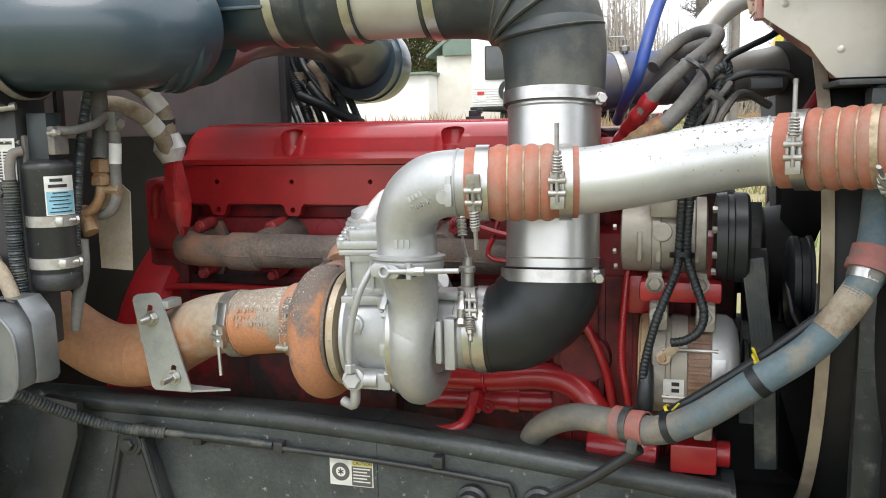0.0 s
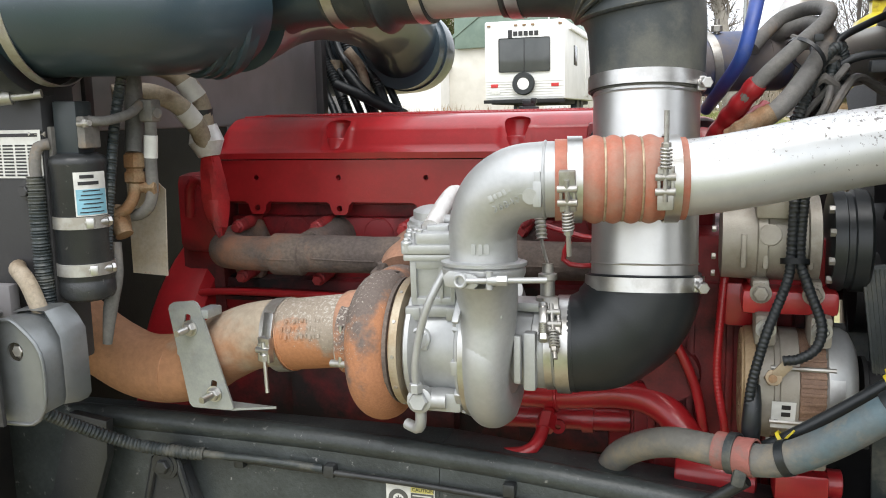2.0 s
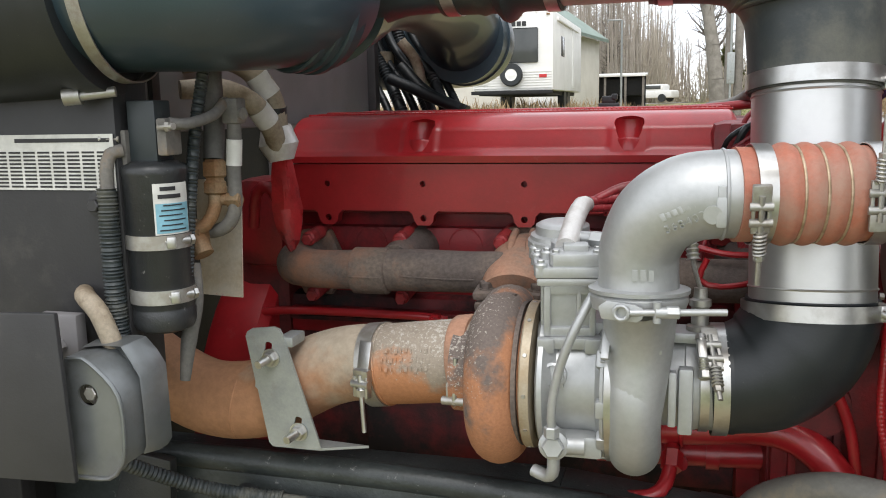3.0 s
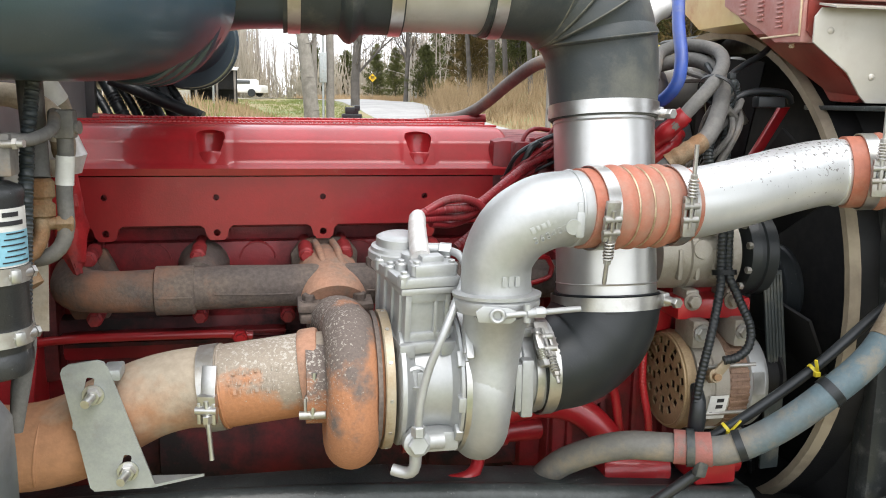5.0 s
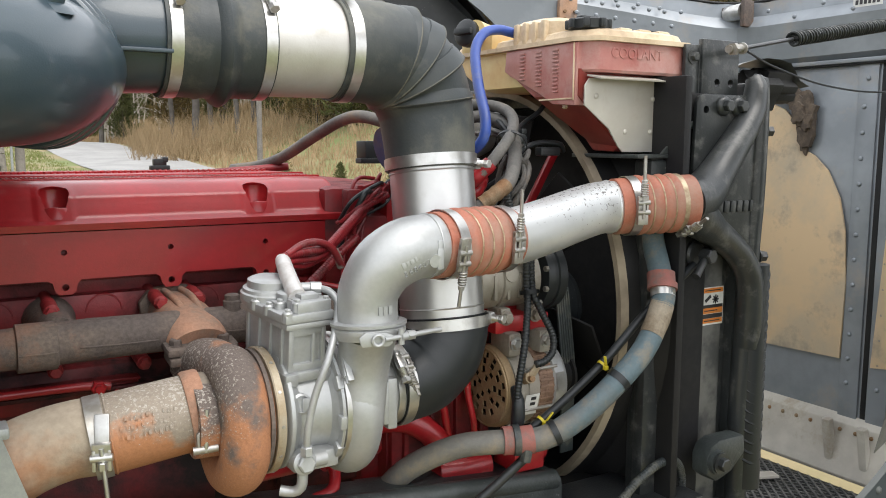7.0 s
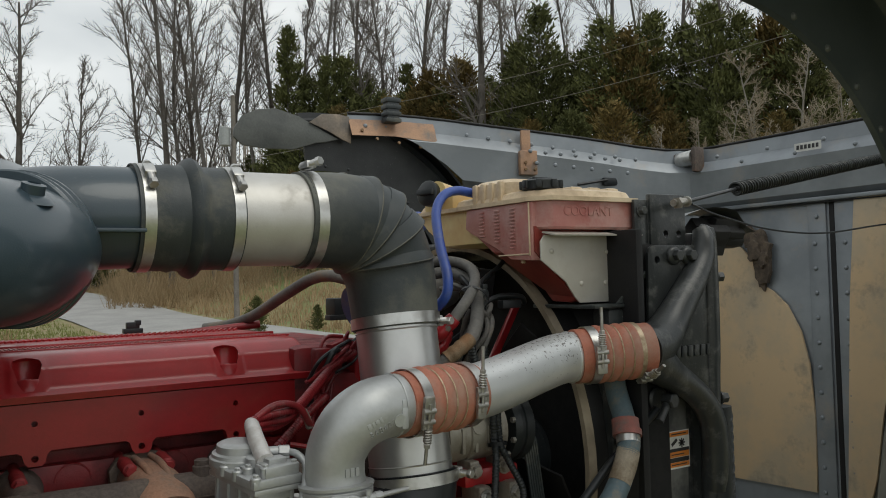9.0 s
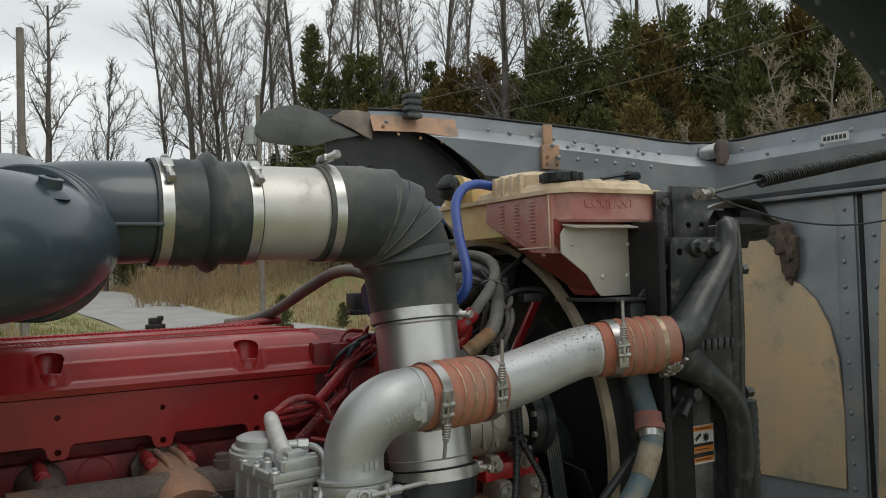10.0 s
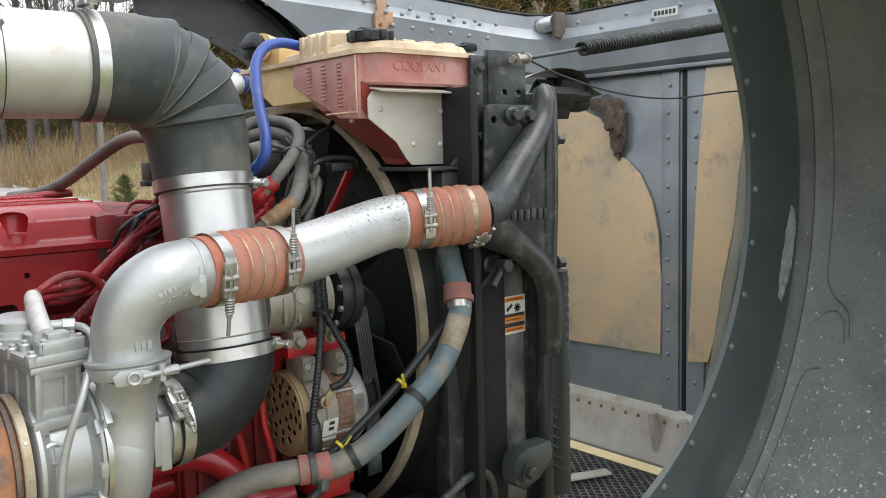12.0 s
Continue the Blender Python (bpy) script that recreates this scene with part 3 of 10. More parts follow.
part("housing_core", box((-0.3375, 2.0, 1.42), (0.76, 0.488, 0.088), 0.004), RED_DIRTY, engine)
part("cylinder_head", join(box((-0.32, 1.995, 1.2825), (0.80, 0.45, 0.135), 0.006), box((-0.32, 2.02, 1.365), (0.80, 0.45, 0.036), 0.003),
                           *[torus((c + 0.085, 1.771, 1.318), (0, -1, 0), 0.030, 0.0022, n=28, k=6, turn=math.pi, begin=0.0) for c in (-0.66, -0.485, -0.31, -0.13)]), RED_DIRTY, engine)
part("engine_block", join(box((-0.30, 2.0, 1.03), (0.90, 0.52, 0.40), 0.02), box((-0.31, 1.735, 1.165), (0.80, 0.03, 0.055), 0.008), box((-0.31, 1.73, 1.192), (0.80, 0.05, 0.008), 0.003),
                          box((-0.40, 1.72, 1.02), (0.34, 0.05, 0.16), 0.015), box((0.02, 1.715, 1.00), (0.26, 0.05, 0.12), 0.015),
                          *[rod((x, 1.70, 1.10), (x, 1.76, 1.10), 0.014, 16) for x in (-0.62, -0.5, -0.2, -0.05, 0.1)]), RED_SOOT_SHADE, engine)
part("flywheel_housing", join(lathe([(0, 0.40), (0.02, 0.415), (0.10, 0.415), (0.115, 0.40)], (-0.86, 2.0, 0.93), (1, 0, 0), 60), box((-0.80, 1.98, 1.16), (0.10, 0.50, 0.12), 0.03)), RED, engine)
part("block_cover", join(box((-0.535, 1.742, 1.185), (0.36, 0.055, 0.045), 0.012), box((-0.535, 1.722, 1.205), (0.36, 0.03, 0.006), 0.002)), RED_DIRTY, engine)
part("front_cover", join(box((0.10, 1.93, 1.20), (0.10, 0.52, 0.56), 0.03), box((0.10, 1.70, 1.28), (0.09, 0.05, 0.30), 0.02)), RED_DIRTY, engine)
part("gear_housing", join(box((0.22, 1.87, 1.02), (0.26, 0.46, 0.66), 0.03), box((0.20, 1.645, 1.02), (0.20, 0.03, 0.50), 0.01)), RED_DIRTY, engine)
for i in range(4):
    part("housing_rib", box((0.13 + 0.06 * i, 1.635, 1.02), (0.012, 0.03, 0.50), 0.004), RED_DIRTY, engine)
part("access_cover", lathe([(0, 0.05), (0.03, 0.045)], (0.16, 1.64, 1.12), (0, -1, 0), 24), RED_DIRTY, engine)
# Added mass, not a known part; darkens the gap behind the belts.
part("front_gap_filler", join(box((0.385, 1.96, 1.15), (0.09, 0.34, 0.52), 0.03), lathe([(0, 0.07), (0.06, 0.065)], (0.40, 1.93, 1.255), (1, 0, 0), 28)), RED_SOOT_SHADE, engine)
part("oil_pan", box((-0.25, 2.0, 0.78), (0.95, 0.40, 0.16), 0.03), RED_DIRTY, engine)

# red bolts of the exhaust manifold, upper and lower row
for x, z in ((-0.660, 1.338), (-0.494, 1.339), (-0.320, 1.338), (-0.255, 1.340), (-0.10, 1.34), (0.06, 1.34), (-0.656, 1.240), (-0.493, 1.240), (-0.352, 1.236), (-0.13, 1.24)):
    bolt = part("manifold_bolt", join(lathe([(0, 0.0125), (0.05, 0.0125)], (x, 1.687, z), (0, 1, 0.10), 16), lathe([(0, 0.009), (0.003, 0.0125)], (x, 1.684, z), (0, 1, 0.10), 16), rod((x, 1.73, z + 0.004), (x, 1.79, z + 0.01), 0.010, 10)), RED_DULL, engine)
    part("bolt_head", hexagon((x, 1.689, z), (0, -1, -0.10), 0.0105, 0.012), RED_DULL, bolt)
# pipes on the block
wp = part("water_pipe", sweep([(-0.20, 1.65, 1.055), (-0.03, 1.635, 1.062), (0.08, 1.63, 1.076), (0.14, 1.62, 1.066), (0.18, 1.60, 1.034), (0.208, 1.585, 0.985), (0.215, 1.58, 0.90)], [0.021, 0.022, 0.025, 0.026, 0.025, 0.025, 0.025], n=24), RED, engine)
for at, d in (((-0.03, 1.635, 1.062), (1, 0, 0.1)), ((0.195, 1.592, 1.01), (0.5, -0.3, -0.85))):
    part("bead", torus(at, d, 0.024, 0.003, n=28, k=8), RED, wp)
part("lower_pipe", join(sweep([(-0.16, 1.68, 1.004), (0.06, 1.68, 1.012), (0.15, 1.68, 1.016), (0.25, 1.68, 1.018)], [0.022, 0.022, 0.024, 0.025], n=20), hose_ring((0.02, 1.68, 1.01), (1, 0, 0), 0.022, 0.02, 0.004), hose_ring((0.17, 1.68, 1.016), (1, 0, 0), 0.025, 0.03, 0.004)), RED, engine)
part("pipe_tab", cut(join(lathe([(0, 0.013), (0.006, 0.013)], (-0.03, 1.656, 1.0), (0, -1, 0), 18), ), rod((-0.03, 1.6, 1.0), (-0.03, 1.7, 1.0), 0.005, 12)), RED, engine)
part("drain_pipe", sweep([(-0.20, 1.60, 0.965), (-0.16, 1.56, 0.978), (-0.12, 1.545, 0.984), (-0.07, 1.548, 0.990), (-0.05, 1.565, 1.004), (-0.042, 1.60, 1.03), (-0.04, 1.65, 1.04)], 0.011, n=14), RED, engine)
part("drain_union", hexagon((-0.042, 1.585, 1.018), (0.05, 0.6, 0.5), 0.016, 0.03), RED, engine)
part("filter_head", join(lathe([(0, 0.028), (0.004, 0.031), (0.12, 0.031), (0.124, 0.02)], (0.17, 1.58, 0.972), (1, 0, -0.06), 26), box((0.352, 1.55, 0.985), (0.075, 0.08, 0.05), 0.006)), RED, engine)
part("filter_cap", lathe([(0, 0.022), (0.02, 0.022), (0.022, 0.016)], (0.39, 1.55, 0.985), (1, 0, 0), 20), RED, engine)
fuel = part("fuel_line", sweep([(-0.80, 1.70, 1.195), (-0.70, 1.69, 1.208), (-0.55, 1.685, 1.21), (-0.45, 1.68, 1.21), (-0.41, 1.68, 1.205)], 0.0075, n=10), RED, engine)
part("line_union", join(hexagon((-0.43, 1.682, 1.206), (0, -1, 0), 0.013, 0.016), lathe([(0, 0.008), (0.022, 0.007)], (-0.43, 1.682, 1.206), (0, -1, 0), 14)), RED, fuel)
part("fuel_line", sweep([(-0.40, 1.69, 1.19), (-0.38, 1.672, 1.185), (-0.34, 1.67, 1.178), (-0.24, 1.67, 1.18)], 0.006, n=10), RED, engine)
part("oil_line", sweep([(0.115, 1.60, 1.33), (0.12, 1.60, 1.25), (0.17, 1.60, 1.17), (0.20, 1.60, 1.10), (0.215, 1.60, 1.02)], 0.008, n=10, ring=ribbed(0.006, 0.06), step=0.003), RED, engine)
part("sensor_line", sweep([(-0.05, 1.62, 1.36), (0.02, 1.60, 1.345), (0.07, 1.60, 1.34), (0.075, 1.60, 1.31), (0.02, 1.58, 1.30), (-0.01, 1.58, 1.31), (0.0, 1.58, 1.34)], 0.0045, n=8), RED, engine)
part("front_line", sweep([(0.245, 1.60, 1.38), (0.238, 1.575, 1.30), (0.231, 1.56, 1.20), (0.231, 1.555, 1.13), (0.243, 1.55, 1.06), (0.245, 1.56, 1.0)], 0.0065, n=10, step=0.002, ring=ribbed(0.006, 0.07)), RED, engine)

# ---- exhaust manifold ----
MY, MZ = 1.635, 1.298
manifold = thing("exhaust_manifold", (-0.3, 1.6, 1.26), "brown rusted cast-iron exhaust manifold along the red engine", "exhaust manifold")
part("rear_section", join(sweep([(-0.688, 1.74, MZ), (-0.680, 1.68, MZ - 0.002), (-0.655, 1.648, MZ - 0.002), (-0.61, MY, MZ - 0.002), (-0.54, MY, MZ - 0.001)], [0.040, 0.036, 0.033, 0.032, 0.033], n=28),
                          prism([(-0.70, 1.345), (-0.645, 1.345), (-0.62, 1.29), (-0.645, 1.225), (-0.70, 1.225), (-0.73, 1.29)], 0.02, Matrix.Translation((0, 1.765, 0)) @ XZ, 0.006)), RUST_BROWN, manifold)
mid_m = part("middle_section", sweep([(-0.50, MY, MZ), (-0.44, MY, MZ + 0.001), (-0.36, MY, MZ + 0.001), (-0.30, MY, MZ + 0.001), (-0.10, MY, MZ), (0.10, MY, MZ), (0.16, MY + 0.02, MZ)], [0.034, 0.0345, 0.033, 0.034, 0.033, 0.032, 0.03], n=28), RUST_BROWN, manifold)
for x0, x1 in ((-0.465, -0.345), (-0.23, -0.02)):
    part("mould_line", sweep([(x0, MY - 0.0345, MZ - 0.003), ((x0 + x1) / 2, MY - 0.0338, MZ - 0.005), (x1, MY - 0.0335, MZ - 0.005)], 0.0014, n=6), RUST_BROWN, mid_m)
part("slip_sleeve", join(lathe([(0, 0.034), (0.002, 0.0385), (0.058, 0.0385), (0.061, 0.034)], (-0.555, MY, MZ - 0.002), (1, 0, 0), 36), box((-0.525, MY - 0.0385, MZ - 0.006), (0.054, 0.003, 0.0025), 0.001)), RUST_BROWN, manifold)
for x in (-0.49, -0.12, 0.06):
    part("port_runner", sweep([(x, MY + 0.01, MZ + 0.012), (x, 1.70, MZ + 0.014), (x, 1.775, MZ + 0.012)], [0.028, 0.031, 0.044], n=18), RUST_BROWN, manifold)
part("turbo_tower", join(sweep([(-0.285, 1.745, 1.312), (-0.285, 1.70, 1.309), (-0.284, 1.655, 1.300), (-0.282, 1.615, 1.288), (-0.281, 1.592, 1.276)], [0.046, 0.050, 0.053, 0.053, 0.050], n=30, flat=0.78),
                         sweep([(-0.303, 1.735, 1.351), (-0.300, 1.69, 1.347), (-0.297, 1.655, 1.339), (-0.294, 1.625, 1.322), (-0.292, 1.60, 1.300)], [0.006, 0.0065, 0.0065, 0.006, 0.004], n=10),
                         sweep([(-0.274, 1.735, 1.352), (-0.270, 1.69, 1.348), (-0.268, 1.655, 1.340), (-0.266, 1.625, 1.323), (-0.264, 1.60, 1.302)], [0.006, 0.0065, 0.0065, 0.006, 0.004], n=10)), RUST_PINK, manifold, "scorched orange turbo mounting tower with two ribs")
part("port_plate", prism([(-0.345, 1.330), (-0.328, 1.352), (-0.30, 1.358), (-0.27, 1.358), (-0.245, 1.354), (-0.228, 1.332), (-0.235, 1.265), (-0.338, 1.265)], 0.02, Matrix.Translation((0, 1.765, 0)) @ XZ, 0.006), RUST_BROWN, manifold)
part("turbo_flange", join(box((-0.281, 1.588, 1.279), (0.118, 0.052, 0.014), 0.006, (9, 0, 0)), box((-0.281, 1.586, 1.263), (0.112, 0.050, 0.014), 0.005, (9, 0, 0))), RUST_BROWN, manifold)
for x in (-0.322, -0.243):
    part("flange_bolt", join(hexagon((x, 1.585, 1.285), (0, -0.1, 1), 0.0105, 0.011), lathe([(0, 0.013), (0.002, 0.013)], (x, 1.585, 1.284), (0, -0.1, 1), 18)), RUST_BROWN, manifold)
part("end_plug", lathe([(0, 0.016), (0.026, 0.016), (0.028, 0.013), (0.036, 0.013), (0.038, 0.010)], (-0.212, 1.63, 1.316), (0, 0, 1), 18), RUST_BROWN, manifold)

# ---- turbocharger ----
TY, TZ = 1.452, 1.198
EXD = (0.984, -0.100, 0.139)
turbo = thing("turbocharger", (-0.19, TY, 1.07), "variable turbocharger with rusty turbine and silver compressor housing", "turbocharger")
volute, volute_r = [(-0.283, 1.62, 1.240), (-0.281, 1.575, 1.252), (-0.277, 1.530, 1.263)], [0.042, 0.041, 0.039]
for i in range(27):
    w = radians(72 + 300 * i / 26)
    R = 0.0705 + 0.025 * max(0.0, min(1.0, (i - 10) / 8))
    volute.append((-0.272, TY + R * math.cos(w), TZ + R * math.sin(w)))
    volute_r.append(0.0375 - 0.004 * max(0, i - 18) / 8)
turbine = part("turbine_housing", join(sweep(volute, volute_r, n=26, step=0.012), lathe([(0, 0.058), (0.045, 0.060), (0.056, 0.072), (0.075, 0.084), (0.08, 0.06)], (-0.335, TY, TZ), (1, 0, 0), 44),
                                       lathe([(0, 0.05), (0.036, 0.088), (0.048, 0.09), (0.050, 0.05)], (-0.275, TY, TZ), (1, 0, 0), 44),
                                       torus((-0.258, TY, TZ), (-1, 0, 0), 0.1055, 0.0022, n=56, k=6, turn=math.pi * 0.7, begin=math.pi * 0.55)), RUST_ORANGE, turbo, "orange rusted scaly turbine scroll")
part("outlet_neck", lathe([(0, 0.058), (0.05, 0.0575), (0.075, 0.05)], (-0.348, 1.4745, 1.2015), EXD, 36), RUST_SLEEVE, turbo)
ring = part("heat_ring", lathe([(0, 0.08), (0.0, 0.0985), (0.002, 0.100), (0.013, 0.0995), (0.014, 0.08)], (-0.232, TY, TZ), (1, 0, 0), 60), BRASS, turbo, "tan heat-tinted clamp ring")
for a in range(0, 360, 30):
    part("ring_pin", lathe([(0, 0.003), (0.0012, 0.0026)], (-0.225, TY + 0.0995 * math.cos(radians(a)), TZ + 0.0995 * math.sin(radians(a))), (0, math.cos(radians(a)), math.sin(radians(a))), 8), STEEL_DIRTY, ring)
part("thin_ring", lathe([(0, 0.08), (0.0, 0.098), (0.006, 0.098), (0.006, 0.08)], (-0.242, TY, TZ), (1, 0, 0), 56), RUST_BROWN, turbo)
part("bearing_housing", join(lathe([(0, 0.092), (0.003, 0.096), (0.009, 0.0955), (0.016, 0.086), (0.024, 0.0785), (0.06, 0.0765), (0.074, 0.080), (0.080, 0.090), (0.084, 0.097), (0.090, 0.097)], (-0.212, TY, TZ), (1, 0, 0), 60),
                             box((-0.165, 1.402, 1.128), (0.075, 0.06, 0.030), 0.006), box((-0.168, TY, 1.275), (0.085, 0.09, 0.02), 0.006)), CAST, turbo)
part("boss", join(lathe([(0, 0.017), (0.014, 0.0165), (0.016, 0.013), (0.012, 0.012)], (-0.189, 1.385, 1.220), (0, -1, 0.15), 22), box((-0.182, 1.378, 1.218), (0.012, 0.018, 0.026), 0.003)), CAST, turbo)
part("back_plate", join(lathe([(0, 0.085), (0.001, 0.1045), (0.005, 0.1065), (0.007, 0.1045), (0.009, 0.1045), (0.011, 0.107), (0.016, 0.107), (0.017, 0.09)], (-0.131, TY, TZ), (1, 0, 0), 72),
                        *[box((-0.128, TY + 0.099 * math.cos(radians(a)), TZ + 0.099 * math.sin(radians(a))), (0.014, 0.016, 0.022), 0.003, (a, 0, 0)) for a in (150, 185, 215, 245, 275)]), CAST, turbo)
part("seam_groove", lathe([(0, 0.09), (0, 0.1035), (0.003, 0.1035), (0.003, 0.09)], (-0.1135, TY, TZ), (1, 0, 0), 60), DARK, turbo)
part("plate_edge", lathe([(0, 0.09), (0, 0.1065), (0.004, 0.1070), (0.0045, 0.09)], (-0.1105, TY, TZ), (1, 0, 0), 72), CAST, turbo)
part("plate_clip", moved(join(box((-0.117, 1.326, 1.277), (0.010, 0.006, 0.050), 0.002, (-42, 0, -4)), rod((-0.121, 1.322, 1.262), (-0.117, 1.345, 1.298), 0.0045, 10), rod((-0.121, 1.315, 1.253), (-0.120, 1.322, 1.262), 0.0028, 8)), Matrix.Translation((-0.005, 0.024, 0))), CAST, turbo)
# the compressor's scroll, which widens towards the outlet on the near side
scroll_pts, scroll_r = [], []
for i in range(29):
    w = radians(-60 + 300 * i / 28)
    R = 0.088
    scroll_pts.append((-0.090, TY + R * math.cos(w), TZ - R * math.sin(w) - 0.002))
    scroll_r.append(0.030 + 0.005 * i / 28)
part("compressor_housing", join(sweep(scroll_pts, scroll_r, n=26, step=0.01), lathe([(0, 0.095), (0.004, 0.1045), (0.014, 0.104), (0.030, 0.09), (0.045, 0.07), (0.05, 0.03)], (-0.107, TY, TZ), (1, 0, 0), 60)), CAST, turbo, "satin silver compressor scroll")
part("compressor_outlet", sweep([(-0.090, 1.445, 1.108), (-0.090, 1.408, 1.118), (-0.090, 1.380, 1.142), (-0.090, 1.368, 1.175), (-0.088, 1.368, 1.21), (-0.085, 1.372, 1.26), (-0.084, 1.361, 1.305), (-0.085, 1.352, 1.33)], [0.034, 0.034, 0.034, 0.034, 0.0365, 0.0405, 0.0435, 0.047], n=36), CAST, turbo)
part("cast_tab", prism([(-0.078, 1.264), (-0.056, 1.266), (-0.056, 1.276), (-0.066, 1.280), (-0.078, 1.278)], 0.014, Matrix.Translation((0, 1.351, 0)) @ XZ, 0.003), CAST, turbo)
part("cast_rib", box((-0.044, 1.378, 1.20), (0.010, 0.016, 0.07), 0.003), CAST, turbo)
part("inlet_neck", lathe([(0, 0.06), (0.02, 0.0625), (0.045, 0.0625), (0.047, 0.0655), (0.060, 0.0655), (0.062, 0.0645), (0.085, 0.0645), (0.087, 0.058)], (-0.075, TY + 0.004, TZ + 0.004), (1, 0, 0), 52), CAST, turbo)
part("inlet_lug", join(box((-0.028, 1.389, 1.195), (0.018, 0.02, 0.085), 0.004), box((-0.03, 1.442, 1.266), (0.07, 0.05, 0.014), 0.004)), CAST, turbo)
# electric actuator, turned a little about its upright axis
AM = Matrix.Translation((-0.172, 1.392, 1.262)) @ Matrix.Rotation(radians(9), 4, "Z") @ Matrix.Rotation(radians(5), 4, "X")
ab = lambda c, s, bevel=0.003, rot=(0, 0, 0): moved(box(c, s, bevel, rot), AM)
act = part("actuator_body", ab((0, 0.070, 0.040), (0.064, 0.128, 0.075), 0.004), CAST, turbo)
for c, s_ in (((0, 0.006, 0.012), (0.064, 0.012, 0.012)), ((0, 0.006, 0.068), (0.064, 0.012, 0.012)), ((-0.028, 0.006, 0.04), (0.009, 0.014, 0.066)), ((0.012, 0.006, 0.04), (0.006, 0.012, 0.066)), ((0.029, 0.006, 0.04), (0.008, 0.013, 0.066)), *[((-0.033, 0.02 + 0.036 * k, 0.04), (0.006, 0.007, 0.07)) for k in range(4)]):
    part("body_rib", ab(c, s_, 0.002), CAST, act)
part("lower_flange", join(ab((0, 0.068, -0.002), (0.080, 0.148, 0.016), 0.004), ab((0.03, -0.004, -0.004), (0.022, 0.012, 0.020), 0.003), ab((-0.03, -0.004, -0.004), (0.022, 0.012, 0.020), 0.003)), CAST, act)
part("upper_flange", ab((0, 0.068, 0.080), (0.082, 0.150, 0.010), 0.003), CAST, act)
part("cover", join(moved(prism([(-0.043, -0.008), (0.043, -0.008), (0.045, 0.06), (0.036, 0.10), (0.040, 0.145), (-0.038, 0.150), (-0.050, 0.10), (-0.046, 0.05)], 0.014, Matrix.Translation((0, 0, 0.085)), 0.003), AM),
                   ab((0.006, 0.062, 0.103), (0.050, 0.055, 0.012), 0.004), ab((-0.02, 0.05, 0.101), (0.02, 0.03, 0.010), 0.003)), CAST, act)
part("gear_cap", moved(lathe([(0, 0.047), (0.010, 0.047), (0.012, 0.044), (0.017, 0.043), (0.019, 0.037), (0.030, 0.036), (0.032, 0.0325), (0.034, 0.028), (0.033, 0.010)], (-0.006, 0.108, 0.098), (0, 0, 1), 40), AM), CAST, act, "stepped round gear cap")
part("plug_socket", join(ab((0.008, 0.012, 0.107), (0.060, 0.034, 0.018), 0.004), ab((0.008, 0.020, 0.118), (0.032, 0.022, 0.012), 0.003)), CAST, act)
part("motor_cap", moved(lathe([(0, 0.019), (0.012, 0.0185), (0.014, 0.015)], (-0.004, 0.053, 0.106), (0, 0, 1), 26), AM), CAST, act)
for x, y, z in ((-0.036, 0.0, 0.098), (-0.017, 0.005, 0.110), (0.033, 0.004, 0.110), (0.036, 0.03, 0.108), (-0.040, 0.05, 0.098), (-0.043, 0.085, 0.098), (0.038, 0.08, 0.098), (0.034, 0.135, 0.098), (-0.028, 0.038, 0.104)):
    boss = part("screw_boss", moved(lathe([(-0.01, 0.0085), (0.004, 0.0085), (0.006, 0.0065)], (x, y, z), (0, 0, 1), 14), AM), CAST, act)
    part("cover_screw", moved(hexagon((x, y, z + 0.005), (0, 0, 1), 0.005, 0.005), AM), CAST, boss)
feed = part("oil_feed", sweep([(-0.136, 1.425, 1.388), (-0.126, 1.41, 1.386), (-0.119, 1.395, 1.374), (-0.123, 1.380, 1.358), (-0.140, 1.355, 1.33), (-0.160, 1.340, 1.29), (-0.178, 1.344, 1.24), (-0.188, 1.348, 1.19), (-0.189, 1.352, 1.158)], 0.0058, n=12), CAST, turbo, "thin silver oil feed pipe")
part("feed_nut", join(hexagon((-0.132, 1.425, 1.388), (-1, 0.3, 0.05), 0.011, 0.018), lathe([(0, 0.009), (0.03, 0.009)], (-0.140, 1.428, 1.389), (-1, 0.3, 0.0), 12)), CAST, feed)
part("feed_nut", hexagon((-0.189, 1.352, 1.148), (0, 0, 1), 0.010, 0.014), CAST, feed)
banjo = part("banjo_fitting", join(lathe([(0, 0.019), (0.022, 0.019), (0.024, 0.016)], (-0.189, 1.384, 1.130), (0.05, -1, 0.1), 24), rod((-0.189, 1.372, 1.130), (-0.150, 1.375, 1.130), 0.012, 14)), CAST, turbo)
part("banjo_bolt", join(hexagon((-0.188, 1.361, 1.132), (0.05, -1, 0.1), 0.0145, 0.010)), CAST, banjo)
part("drain_elbow", sweep([(-0.189, 1.372, 1.120), (-0.189, 1.372, 1.104), (-0.191, 1.374, 1.090), (-0.200, 1.382, 1.082), (-0.218, 1.392, 1.084)], 0.0085, n=14), CAST, banjo)
part("speed_sensor", join(lathe([(0, 0.017), (0.006, 0.017), (0.008, 0.011), (0.03, 0.011), (0.032, 0.014), (0.040, 0.014), (0.042, 0.009), (0.055, 0.008)], (-0.012, 1.440, 1.272), (0, 0.05, 1), 18)), STEEL_DIRTY, turbo)
